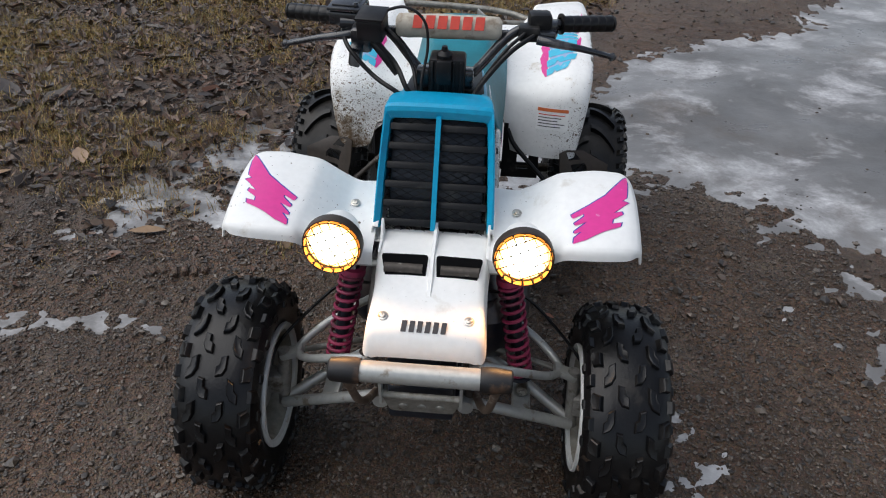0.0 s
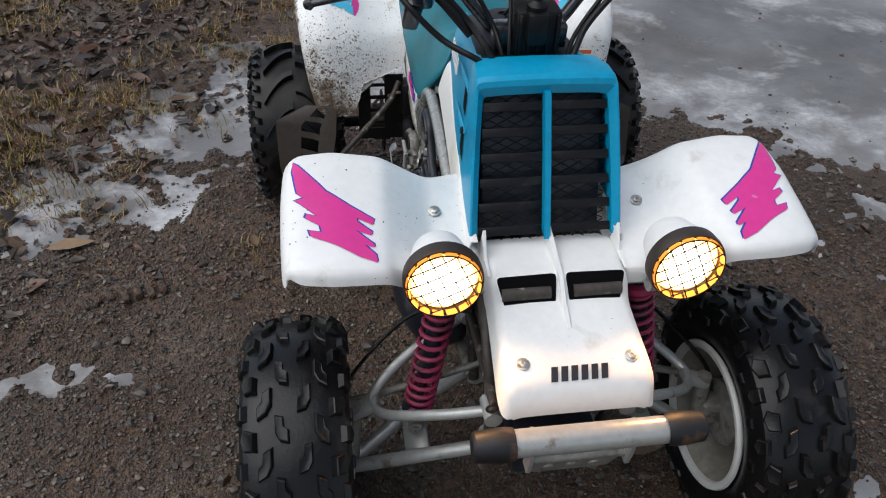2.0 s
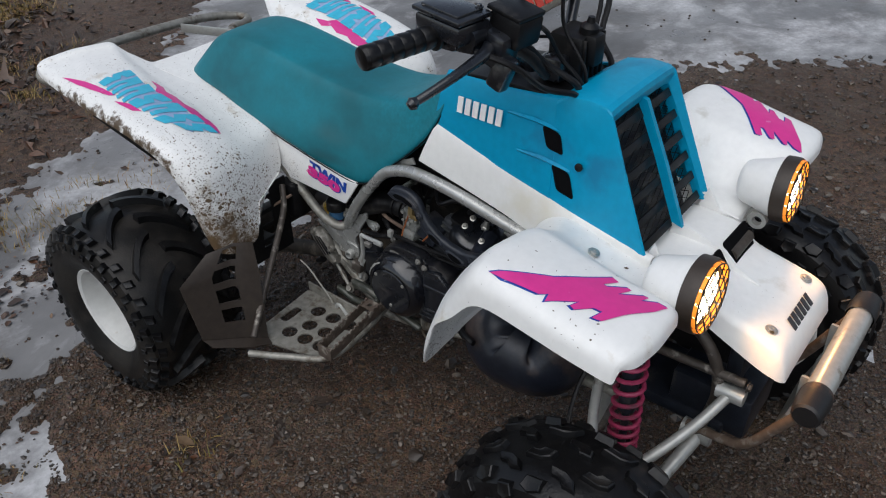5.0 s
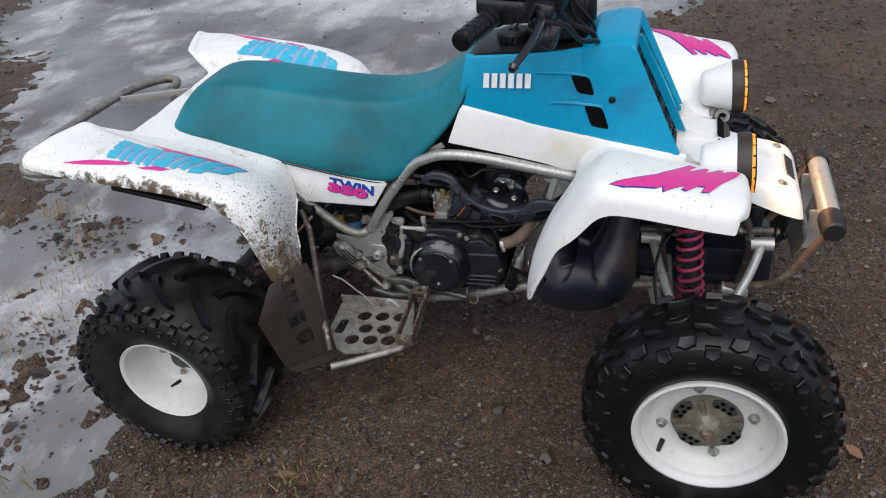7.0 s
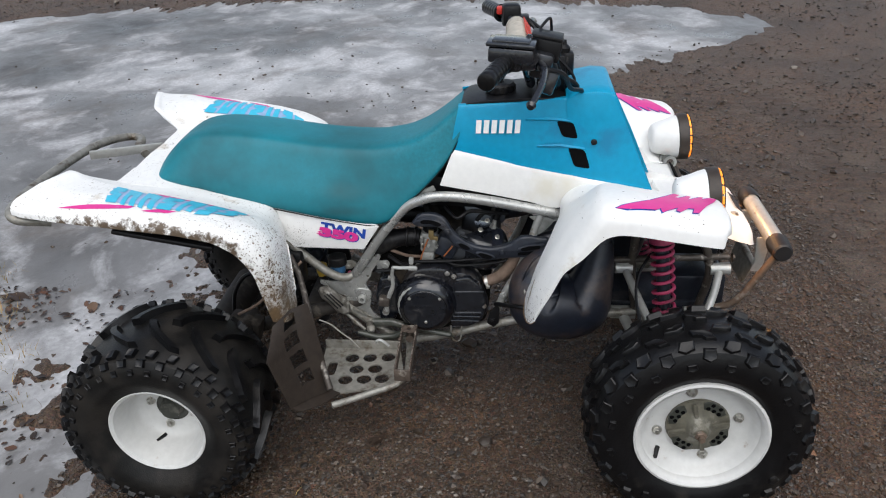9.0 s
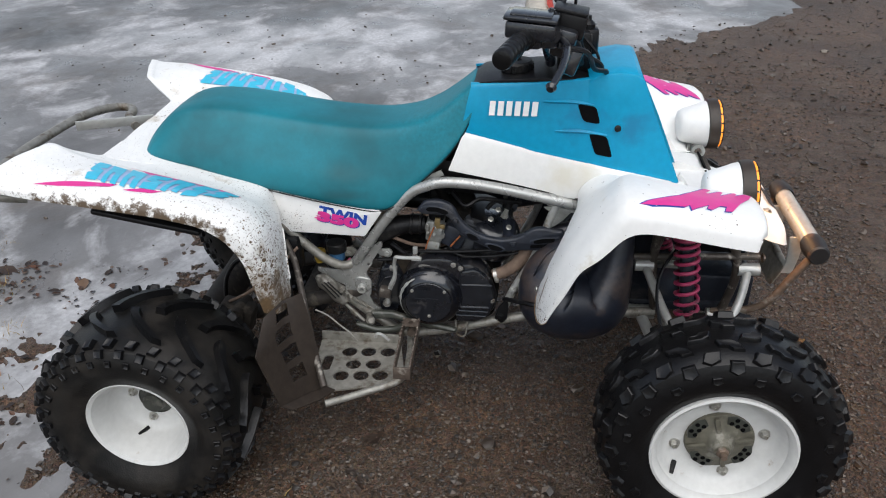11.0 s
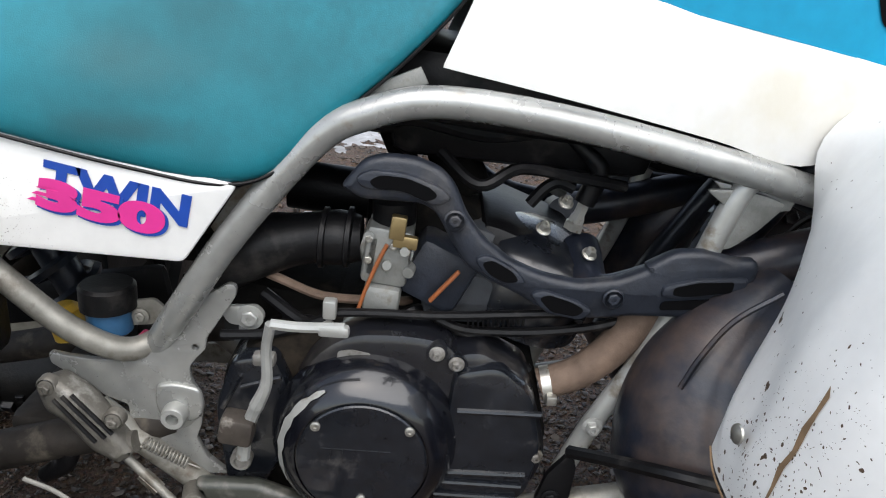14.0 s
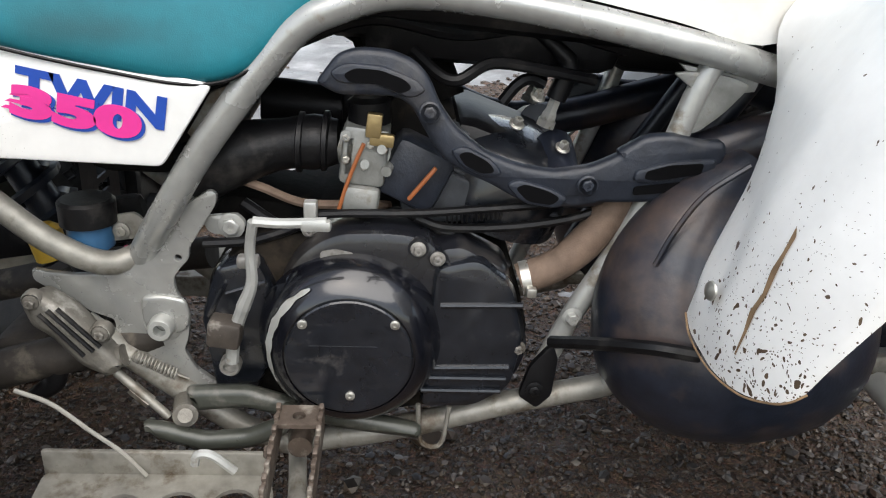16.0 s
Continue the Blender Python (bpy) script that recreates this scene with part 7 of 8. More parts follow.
part("choke_fitting", join(box((-0.118, 0.653, 0.562), (0.01, 0.014, 0.022), 0.002, (6, 0, 0)), box((-0.118, 0.646, 0.549), (0.008, 0.022, 0.012), 0.002, (6, 0, 0))), brass, carb, "brass bracket")
for p in ((-0.117, 0.678, 0.55), (-0.117, 0.662, 0.524), (-0.117, 0.644, 0.54), (-0.117, 0.678, 0.53), (-0.117, 0.656, 0.544)):
    part("carb_screw", bolt(p, (-1, 0, 0), 0.0036, 0.003, False), zinc, carb)
part("fuel_hose", tube([(-0.118, 0.662, 0.545), (-0.118, 0.67, 0.526), (-0.118, 0.678, 0.504), (-0.118, 0.685, 0.481)], 0.0019, 8), copper_wire, carb, "orange-brown hose")
part("intake_boot", join(tube([(-0.085, 0.687, 0.537), (-0.085, 0.708, 0.536), (-0.085, 0.739, 0.533), (-0.085, 0.781, 0.523), (-0.085, 0.824, 0.505)], [0.021, 0.026, 0.024, 0.03, 0.034], 18), *[lathe([(0, 0.022), (0.002, 0.0285), (0.006, 0.0285), (0.008, 0.022)], p, (0, 1, 0.05), 20) for p in ((-0.085, 0.695, 0.537), (-0.085, 0.718, 0.535))]), black_part, carb, "black rubber intake boot")
part("reed_block", box((-0.085, 0.615, 0.512), (0.05, 0.06, 0.06), 0.01, (25, 0, 0)), guard_black, carb)
part("intake_manifold", join(box((0.0, 0.618, 0.535), (0.13, 0.075, 0.075), 0.014, (22, 0, 0)), rod((0.0, 0.59, 0.56), (0.02, 0.625, 0.64), 0.026, 18), rod((-0.03, 0.64, 0.57), (-0.02, 0.67, 0.63), 0.013, 12)), sooty, carb, "sooty black intake manifold between the carburettors")
part("reed_clip", join(box((-0.118, 0.609, 0.509), (0.005, 0.004, 0.04), 0.0015, (38, 0, 0))), copper_wire, carb, "bright orange gasket edge")
part("air_box", box((-0.0, 0.86, 0.56), (0.2, 0.12, 0.12), 0.02), sooty, quad, "black airbox under the seat")
part("ignition_coil", join(box((-0.02, 0.6, 0.68), (0.1, 0.2, 0.05), 0.012), box((0.03, 0.45, 0.67), (0.07, 0.12, 0.05), 0.01), rod((-0.06, 0.52, 0.665), (0.06, 0.4, 0.66), 0.02)), black_part, quad, "black electrical parts under the tank")
# cables over the engine
part("throttle_cable", tube([(-0.125, 0.715, 0.478), (-0.125, 0.674, 0.481), (-0.125, 0.612, 0.483), (-0.125, 0.55, 0.489), (-0.125, 0.488, 0.496), (-0.125, 0.447, 0.506)], 0.0042, 8), black_part, quad, "black cable")
part("ribbed_cable", join(tube([(-0.115, 0.614, 0.475), (-0.115, 0.585, 0.466), (-0.115, 0.526, 0.468), (-0.115, 0.473, 0.477), (-0.115, 0.437, 0.489)], 0.0046, 8), *[lathe([(-0.001, 0.0046), (0, 0.0056), (0.001, 0.0046)], (-0.125, y, z), (0, 1, -0.08), 8) for y, z in [(0.585 - 0.0045 * k, 0.4785 + 0.0005 * k) for k in range(12)]]), black_part, quad, "corrugated black cable sleeve")
part("wire_bundle", tube([(-0.11, 0.622, 0.478), (-0.11, 0.601, 0.465), (-0.11, 0.562, 0.451), (-0.11, 0.522, 0.426)], 0.0045, 8), black_part, quad)
part("cable_clip", box((-0.13, 0.709, 0.485), (0.012, 0.012, 0.018), 0.002), steel, quad)
part("lower_cable", tube([(-0.115, 0.811, 0.443), (-0.115, 0.769, 0.447), (-0.115, 0.737, 0.457), (-0.115, 0.714, 0.468)], 0.005, 8), black_part, quad)
for k, (y0, z0, y1, z1, r_) in enumerate(((0.78, 0.47, 0.66, 0.455, 0.006), (0.8, 0.5, 0.64, 0.47, 0.0045), (0.76, 0.445, 0.62, 0.46, 0.005))):
    part("loose_hose", tube([(-0.075, y0, z0), (-0.09, y0 - 0.04, z0 - 0.02 + 0.012 * k), (-0.082, (y0 + y1) / 2, z0 - 0.026), (-0.09, y1 + 0.02, z1 + 0.008), (-0.07, y1, z1)], r_, 8), (black_part, hose, black_part)[k], quad)
part("vent_hose", tube([(-0.07, 0.62, 0.62), (-0.1, 0.585, 0.6), (-0.09, 0.55, 0.615), (-0.085, 0.5, 0.61), (-0.07, 0.45, 0.6)], 0.0055, 8), black_part, quad)
# exhaust
ex = new("exhaust")
ex.parent, ex.matrix_parent_inverse = quad, Matrix.Translation(-quad.location)
guard_o = [(0.701, 0.603), (0.684, 0.626), (0.667, 0.632), (0.64, 0.631), (0.62, 0.624), (0.607, 0.611), (0.596, 0.587), (0.581, 0.567), (0.554, 0.547), (0.527, 0.537), (0.494, 0.532), (0.46, 0.538), (0.438, 0.549)] + [(0.439, 0.552), (0.415, 0.567), (0.39, 0.569), (0.364, 0.563), (0.346, 0.564), (0.342, 0.554), (0.354, 0.524), (0.368, 0.513), (0.401, 0.506), (0.448, 0.504)] + [(0.473, 0.499), (0.497, 0.499), (0.524, 0.505), (0.552, 0.52), (0.573, 0.528), (0.594, 0.542), (0.609, 0.565), (0.621, 0.586), (0.634, 0.593), (0.658, 0.593), (0.683, 0.593), (0.695, 0.599)]
slots = [rounded([(0.678, 0.611), (0.669, 0.617), (0.647, 0.616), (0.627, 0.609), (0.62, 0.602), (0.63, 0.597), (0.65, 0.605), (0.672, 0.605)], 0.005), rounded([(0.58, 0.547), (0.571, 0.55), (0.553, 0.541), (0.546, 0.532), (0.558, 0.53), (0.573, 0.537)], 0.005), rounded([(0.528, 0.518), (0.52, 0.522), (0.498, 0.516), (0.487, 0.51), (0.494, 0.503), (0.516, 0.506)], 0.005),
         rounded([(0.414, 0.537), (0.394, 0.543), (0.364, 0.546), (0.365, 0.536), (0.405, 0.529), (0.415, 0.53)], 0.003), rounded([(0.422, 0.522), (0.376, 0.528), (0.377, 0.519), (0.423, 0.514)], 0.003)]
part("heat_guard", flat_part(rounded(guard_o, 0.008), -0.136, 0.018, (), 0.0055), guard_black, ex, "matt black slotted heat guard", 50)
for k, o in enumerate(slots):
    mid = sum((Vector(v) for v in o), Vector((0, 0))) / len(o)
    if k < 4:
        part("guard_pad", flat_part([tuple((Vector(p) - mid) * 1.42 + mid) for p in o], -0.1445, 0.009, (), 0.003), guard_black, ex)
    # the guard is solid here, a black plate gives the slot's shade
    part("guard_slot", flat_part(o, -0.1485 if k < 4 else -0.1465, 0.0016), opening_shade, ex, "black plate standing in for the shade in a slot")
for p in ((-0.146, 0.605, 0.582), (-0.146, 0.464, 0.522)):
    part("guard_screw", join(lathe([(0, 0.0095), (0.003, 0.0095), (0.004, 0.008)], p, (-1, 0, 0), 16), bolt(p, (-1, 0, 0), 0.0055, 0.004, False)), guard_black, ex)
part("header_pipe", tube([(-0.05, 0.48, 0.53)] + [(-0.11, 0.471, 0.508), (-0.11, 0.409, 0.527), (-0.11, 0.348, 0.545), (-0.11, 0.278, 0.566)] + [(-0.112, 0.24, 0.575), (-0.116, 0.21, 0.565), (-0.12, 0.205, 0.54)], [0.02, 0.02, 0.02, 0.021, 0.023, 0.026, 0.028, 0.031], 18), pipe_black, ex, "black exhaust header", 60)
part("expansion_chamber", tube([(-0.13, 0.31, 0.536)] + [(-0.145, 0.354, 0.494)] + [(-0.155, 0.376, 0.451)] + [(-0.16, 0.371, 0.41)] + [(-0.16, 0.344, 0.377)] + [(-0.152, 0.262, 0.368), (-0.14, 0.232, 0.42), (-0.128, 0.215, 0.485), (-0.12, 0.205, 0.55)], [0.026, 0.045, 0.06, 0.08, 0.093, 0.083, 0.064, 0.046, 0.032], 28), pipe_black, ex, "bulbous black expansion chamber, heat-stained brown", 70)
part("chamber_seam", tube([(-0.2, 0.346, 0.56), (-0.2, 0.379, 0.534), (-0.2, 0.399, 0.501), (-0.2, 0.411, 0.47)], 0.0025, 6), pipe_black, ex)
part("chamber_band", lathe([(-0.004, 0.0685), (0.0, 0.0705), (0.004, 0.0685)], (-0.158, 0.358, 0.428), (0.05, 0.15, 1), 32), pipe_black, ex)
part("water_hose", tube([(-0.115, 0.511, 0.414), (-0.115, 0.477, 0.43), (-0.115, 0.449, 0.457), (-0.115, 0.43, 0.492), (-0.115, 0.426, 0.528)], [0.0155, 0.016, 0.017, 0.017, 0.017], 14), hose, quad, "dusty brown coolant hose")
part("hose_clamp", join(lathe([(0, 0.0175), (0.009, 0.0175)], (-0.115, 0.51, 0.414), (0, -1, 0.25), 24), box((-0.135, 0.502, 0.41), (0.008, 0.01, 0.01), 0.002)), zinc, quad, "shiny hose clamp")
part("tube_bolt", bolt((-0.137, 0.461, 0.386), (-1, 0, 0), 0.0065, 0.008), steel, quad)
part("black_bracket", join(flat_part(rounded([(0.497, 0.331), (0.477, 0.357), (0.47, 0.341), (0.473, 0.298), (0.487, 0.283), (0.506, 0.297)], 0.004), -0.137, 0.008, bevel=0.001), bolt((-0.142, 0.491, 0.306), (-1, 0, 0), 0.006, 0.004)), black_part, quad, "black bracket")
part("chamber_stay", tube([(-0.15, 0.481, 0.365)] + [(-0.19, 0.452, 0.387)] + [(-0.235, 0.417, 0.41)] + [(-0.25, 0.379, 0.412)], 0.0062, 8), black_part, quad)

part("heat_guard", mirror(flat_part(rounded(guard_o, 0.008), -0.136, 0.018, (), 0.0055)), guard_black, ex, "matt black slotted heat guard", 50)
part("header_pipe", tube([(0.05, 0.48, 0.53), (0.11, 0.475, 0.515), (0.11, 0.41, 0.53), (0.11, 0.345, 0.55), (0.11, 0.27, 0.57), (0.115, 0.2, 0.57), (0.125, 0.12, 0.53), (0.14, 0.075, 0.45)], [0.02, 0.02, 0.02, 0.02, 0.021, 0.03, 0.036, 0.045], 18), pipe_black, ex, "black exhaust header", 60)
part("expansion_chamber", tube([(0.12, 0.315, 0.545), (0.14, 0.345, 0.5), (0.155, 0.36, 0.455), (0.16, 0.355, 0.41), (0.162, 0.335, 0.372), (0.158, 0.29, 0.335), (0.15, 0.21, 0.33), (0.14, 0.14, 0.37), (0.13, 0.1, 0.44), (0.125, 0.09, 0.52)], [0.026, 0.044, 0.058, 0.076, 0.09, 0.094, 0.084, 0.066, 0.05, 0.036], 24), pipe_black, ex, "bulbous black expansion chamber", 70)
part("carb_body", join(box((0.06, 0.67, 0.53), (0.06, 0.05, 0.09), 0.008), rod((0.06, 0.64, 0.53), (0.06, 0.78, 0.54), 0.027, 16)), black_part, carb, "second carburettor")
part("under_tank", box((0.0, 0.5, 0.67), (0.17, 0.36, 0.07), 0.02, (4, 0, 0)), black_part, quad, "black underside of the tank")
for at, size in (((0.01, 0.545, 0.637), (0.13, 0.25, 0.066)), ((0.02, 0.66, 0.655), (0.15, 0.1, 0.06)), ((0.04, 0.37, 0.63), (0.1, 0.1, 0.07))):
    part("wiring_box", box(at, size, 0.018, (2, 0, 0)), black_part, quad, "black box under the tank")
part("frame_backbone", join(tube([(0, 0.85, 0.6), (0, 0.7, 0.655), (0, 0.45, 0.66), (0, 0.3, 0.64)], 0.02, 12), tube([(-0.06, 0.25, 0.68), (-0.062, 0.3, 0.6), (-0.065, 0.36, 0.5), (-0.07, 0.42, 0.38)], 0.012, 10), tube([(0.06, 0.25, 0.68), (0.062, 0.3, 0.6), (0.065, 0.36, 0.5), (0.07, 0.42, 0.38)], 0.012, 10)), black_metal, quad)
part("radiator_hose", tube([(0.03, 0.5, 0.6), (0.045, 0.44, 0.625), (0.05, 0.38, 0.62), (0.05, 0.3, 0.66)], 0.017, 12), black_part, quad)
for dx, z0 in ((0.03, 0.655), (-0.02, 0.652), (-0.06, 0.648)):
    part("wiring", tube([(dx, 0.74, z0 - 0.03), (dx - 0.01, 0.66, z0), (dx, 0.58, z0 - 0.012), (dx + 0.01, 0.5, z0 - 0.005), (dx, 0.42, z0 - 0.02)], 0.007, 8), black_part, quad)
part("mud_streak", sticker([(0.385, 0.571), (0.384, 0.563), (0.388, 0.551), (0.391, 0.538), (0.394, 0.523), (0.399, 0.51), (0.402, 0.494), (0.406, 0.477), (0.407, 0.478), (0.404, 0.495), (0.403, 0.51), (0.397, 0.524), (0.395, 0.54), (0.39, 0.553)], right_front, axes((-0.36, 0, 0), (0, 1, 0), (0, 0, 1)), (0.813, -0.435, -0.387), 0.006, 0.0012), mud_brown, right_front, "thin brown run of dried mud")
part("mud_line", tube([(-0.262, 0.403, 0.458), (-0.278, 0.405, 0.45), (-0.3, 0.406, 0.447), (-0.33, 0.405, 0.446), (-0.365, 0.4, 0.451), (-0.391, 0.393, 0.462), (-0.402, 0.387, 0.47), (-0.407, 0.38, 0.479)], 0.0008, 6), mud_brown, right_front, "brown mud along the lower edge")
part("rivet_head", lathe([(0, 0.0075), (0.0015, 0.007), (0.003, 0.004), (0.0034, 0)], (-0.303, 0.4045, 0.497), (-0.15, 1, 0.1), 16), zinc, right_front, "domed rivet")

# foot rest, pedal and heel guard
def foot_rest(s):
    rest = new("foot_rest")
    rest.parent, rest.matrix_parent_inverse = quad, Matrix.Translation(-quad.location)
    holes = [ring(x, y, 0.0195, 16) for x, y in ((0.24, 0.871), (0.236, 0.822), (0.232, 0.772), (0.29, 0.85), (0.285, 0.8), (0.337, 0.871), (0.332, 0.822), (0.327, 0.775))] + [rounded([(0.26, 0.93), (0.26, 0.905), (0.32, 0.905), (0.32, 0.93)], 0.01)]
    o = [(0.19, 0.955), (0.19, 0.745), (0.3, 0.72), (0.345, 0.722), (0.372, 0.79), (0.4, 0.9), (0.37, 0.94)]
    b = join(plate(rounded(o, 0.012), 0.004, Matrix.Translation((0, 0, 0.236)), holes), box((0.19, 0.85, 0.248), (0.006, 0.21, 0.03), 0.002))
    part("foot_plate", side(b, s), dirty_steel, rest, "silver foot plate with round holes, muddy")
    part("foot_tube", side(tube([(0.12, 0.73, 0.262), (0.25, 0.712, 0.256), (0.355, 0.716, 0.256), (0.41, 0.8, 0.25), (0.455, 0.88, 0.248)], 0.0085, 10, 8), s), dirty_steel, rest, "straight outer tube, chipped")
    stay = [(-0.17, 1.031, 0.518)] + [(-0.2, 1.001, 0.47)] + [(-0.28, 0.962, 0.397)] + [(-0.36, 0.924, 0.33)] + [(-0.43, 0.886, 0.277)]
    part("foot_stay", side(moved(tube(stay, 0.008, 10), Matrix.Diagonal((-1, 1, 1, 1))), s), peg_steel if s < 0 else black_part, rest, "sloping stay, chipped and dirty")
    # two toothed cheeks, closed by a holed bridge inside and a plate at the tip
    pg = []
    for d in (-0.019, 0.019):
        pg.append(box((0.283, 0.713 + d, 0.296), (0.17, 0.004, 0.026), 0.001, (0, 9.5, 0)))
        for k in range(13):
            pg.append(box((0.204 + 0.0132 * k, 0.713 + d, 0.3225 - 0.0022 * k), (0.0065, 0.0045, 0.009), 0.001, (0, 9.5 + 8 * (-1) ** k, 0)))
    pg.append(box((0.366, 0.713, 0.28), (0.005, 0.042, 0.034), 0.001))
    pg.append(plate(rounded([(0.196, 0.6925), (0.226, 0.6925), (0.226, 0.7335), (0.196, 0.7335)], 0.005), 0.004, Matrix.Translation((0, 0, 0.3185)), [ring(0.212, 0.713, 0.006, 14)]))
    pg.append(rod((0.13, 0.713, 0.288), (0.215, 0.713, 0.288), 0.011, 16))
    pg.append(bolt((0.24, 0.735, 0.302), (0, 1, 0), 0.006, 0.004))
    part("toothed_peg", side(join(*pg), s), rusty_peg, rest, "muddy toothed steel foot peg")
    # a bent sheet with four slots and a folded foot
    top_e, mid_e, low_e = [(0.345, 0.944, 0.48), (0.372, 0.982, 0.475), (0.43, 1.01, 0.462)], [(0.352, 0.93, 0.41), (0.405, 0.972, 0.415), (0.518, 1.005, 0.42)], [(0.385, 0.895, 0.242), (0.43, 0.924, 0.258), (0.515, 0.966, 0.285)]
    nu, nv = 16, 28
    grid_rows = []
    for v in range(nv + 1):
        f = v / nv
        a, b, t = (top_e, mid_e, f / 0.32) if f < 0.32 else (mid_e, low_e, (f - 0.32) / 0.68)
        line = [np.array(p) * (1 - t) + np.array(q) * t for p, q in zip(a, b)]
        grid_rows.append([line[0] + (line[1] - line[0]) * (u / 5) if u < 5 else line[1] + (line[2] - line[1]) * ((u - 5) / (nu - 5)) for u in range(nu + 1)])
    hg = loft(grid_rows)
    hg.faces.ensure_lookup_table()
    bmesh.ops.delete(hg, geom=[f for k, f in enumerate(hg.faces) if 4 <= k % nu <= 8 and (k // nu) % 6 in (1, 2, 3, 4) and k // nu < 24], context="FACES")
    bmesh.ops.recalc_face_normals(hg, faces=hg.faces)
    bmesh.ops.solidify(hg, geom=list(hg.faces), thickness=0.003)
    guard = part("heel_guard", side(hg, s), brown_guard, rest, "dirty dark brown heel guard with four slots", 25)
    part("guard_fold", side(panel([low_e, [(0.392, 0.872, 0.238), (0.44, 0.896, 0.246), (0.508, 0.94, 0.27)]], 0.01, 0.01, 0.003), s), brown_guard, rest, "folded foot of the heel guard", 25)


for s in (-1, 1):
    foot_rest(s)
part("brake_pedal", join(flat_part(rounded([(0.868, 0.282), (0.847, 0.28), (0.809, 0.269), (0.77, 0.273), (0.742, 0.286), (0.734, 0.305), (0.722, 0.302), (0.729, 0.273), (0.763, 0.256), (0.81, 0.251), (0.855, 0.266)], 0.006), -0.17, 0.016, bevel=0.006), flat_part(rounded([(0.829, 0.311), (0.77, 0.314), (0.729, 0.3), (0.661, 0.285), (0.602, 0.271), (0.602, 0.258), (0.661, 0.266), (0.737, 0.282), (0.771, 0.292), (0.819, 0.287)], 0.006), -0.155, 0.018, bevel=0.007)), olive_black, quad, "worn dark brake pedal", 50)
part("pedal_pivot", join(rod((-0.125, 0.838, 0.277), (-0.165, 0.828, 0.285), 0.012, 16), rod((-0.165, 0.828, 0.285), (-0.172, 0.826, 0.29), 0.007, 12)), grimy_cast, quad, "grimy pedal pivot")
part("pedal_clip", tube([(-0.15, 0.606, 0.292), (-0.15, 0.602, 0.248), (-0.15, 0.582, 0.245), (-0.15, 0.575, 0.29)], 0.0025, 6), dirty_steel, quad)
def helix(a, b, r, turns, wire):
    a, b = Vector(a), Vector(b)
    t = (b - a).normalized()
    u = t.orthogonal().normalized()
    v = t.cross(u)
    pts = [a.lerp(b, i / (turns * 10)) + (u * math.cos(i * 0.6283) + v * math.sin(i * 0.6283)) * r for i in range(turns * 10 + 1)]
    return tube(pts, wire, 5, 1)
part("return_spring", join(helix((-0.135, 0.882, 0.333), (-0.135, 0.842, 0.312), 0.005, 13, 0.0012), rod((-0.135, 0.842, 0.312), (-0.135, 0.83, 0.307), 0.001)), dirty_steel, quad, "small coil return spring")
part("rear_brake_cylinder", join(flat_part(rounded([(0.973, 0.393), (0.954, 0.402), (0.928, 0.383), (0.902, 0.347), (0.886, 0.328), (0.901, 0.314), (0.926, 0.327), (0.95, 0.358), (0.966, 0.369)], 0.006), -0.135, 0.032, bevel=0.008), rod((-0.135, 0.915, 0.325), (-0.135, 0.889, 0.333), 0.011)), grimy_cast, quad, "ribbed cast brake cylinder", 50)
# thin black rods on the casting paint the shade of its grooves
for a_, b_ in ([(-0.1515, 0.955, 0.384), (-0.1515, 0.92, 0.341)], [(-0.1515, 0.947, 0.388), (-0.1515, 0.911, 0.346)], [(-0.1515, 0.938, 0.39), (-0.1515, 0.904, 0.351)]):
    part("cylinder_groove", rod(a_, b_, 0.0022, 6), black_part, quad)
for p in ((-0.15, 0.961, 0.395), (-0.15, 0.903, 0.364)):
    part("cylinder_bolt", join(lathe([(0, 0.01), (0.008, 0.01), (0.01, 0.0085)], (p[0] + 0.01, p[1], p[2]), (-1, 0, 0), 16), bolt(p, (-1, 0, 0), 0.005, 0.005)), grimy_cast, quad)
part("push_rod", join(rod((-0.135, 0.9, 0.314), (-0.145, 0.85, 0.269), 0.0045, 10), rod((-0.135, 0.886, 0.296), (-0.14, 0.868, 0.282), 0.0068, 6)), dirty_steel, quad, "dull steel push rod")
part("cylinder_boot", tube([(-0.12, 0.962, 0.314), (-0.12, 0.968, 0.291), (-0.12, 0.99, 0.274)], [0.012, 0.011, 0.008], 10), black_part, quad)
part("fluid_reservoir", lathe([(0, 0.019), (0.002, 0.021), (0.024, 0.021), (0.026, 0.0)], (-0.095, 0.922, 0.428), (0, 0, 1), 24), blue_fluid, quad, "small blue fluid reservoir")
part("reservoir_cap", lathe([(0, 0.021), (0.001, 0.026), (0.022, 0.026), (0.025, 0.023), (0.025, 0)], (-0.095, (-0.095, 0.922, 0.428)[1], (-0.095, 0.922, 0.428)[2] + 0.025), (0, 0, 1), 28), black_part, quad, "black ribbed cap")
part("reservoir_bracket", join(flat_part(rounded([(0.907, 0.458), (0.88, 0.463), (0.867, 0.451), (0.883, 0.436), (0.907, 0.433)], 0.004), -0.09, 0.004), bolt((-0.094, 0.893, 0.445), (-1, 0, 0), 0.0055, 0.004)), dirty_steel, quad)
part("yellow_canister", lathe([(0, 0), (0.001, 0.016), (0.03, 0.017), (0.036, 0.01), (0.036, 0)], (-0.07, 0.972, 0.404), (0, 0.2, 1), 18), yellow_part, quad, "yellow plastic canister")
part("small_hose", tube([(-0.09, 0.924, 0.424), (-0.09, 0.922, 0.409), (-0.09, 0.907, 0.407), (-0.09, 0.889, 0.425)], 0.005, 8), pink_tube, quad, "pink hose")
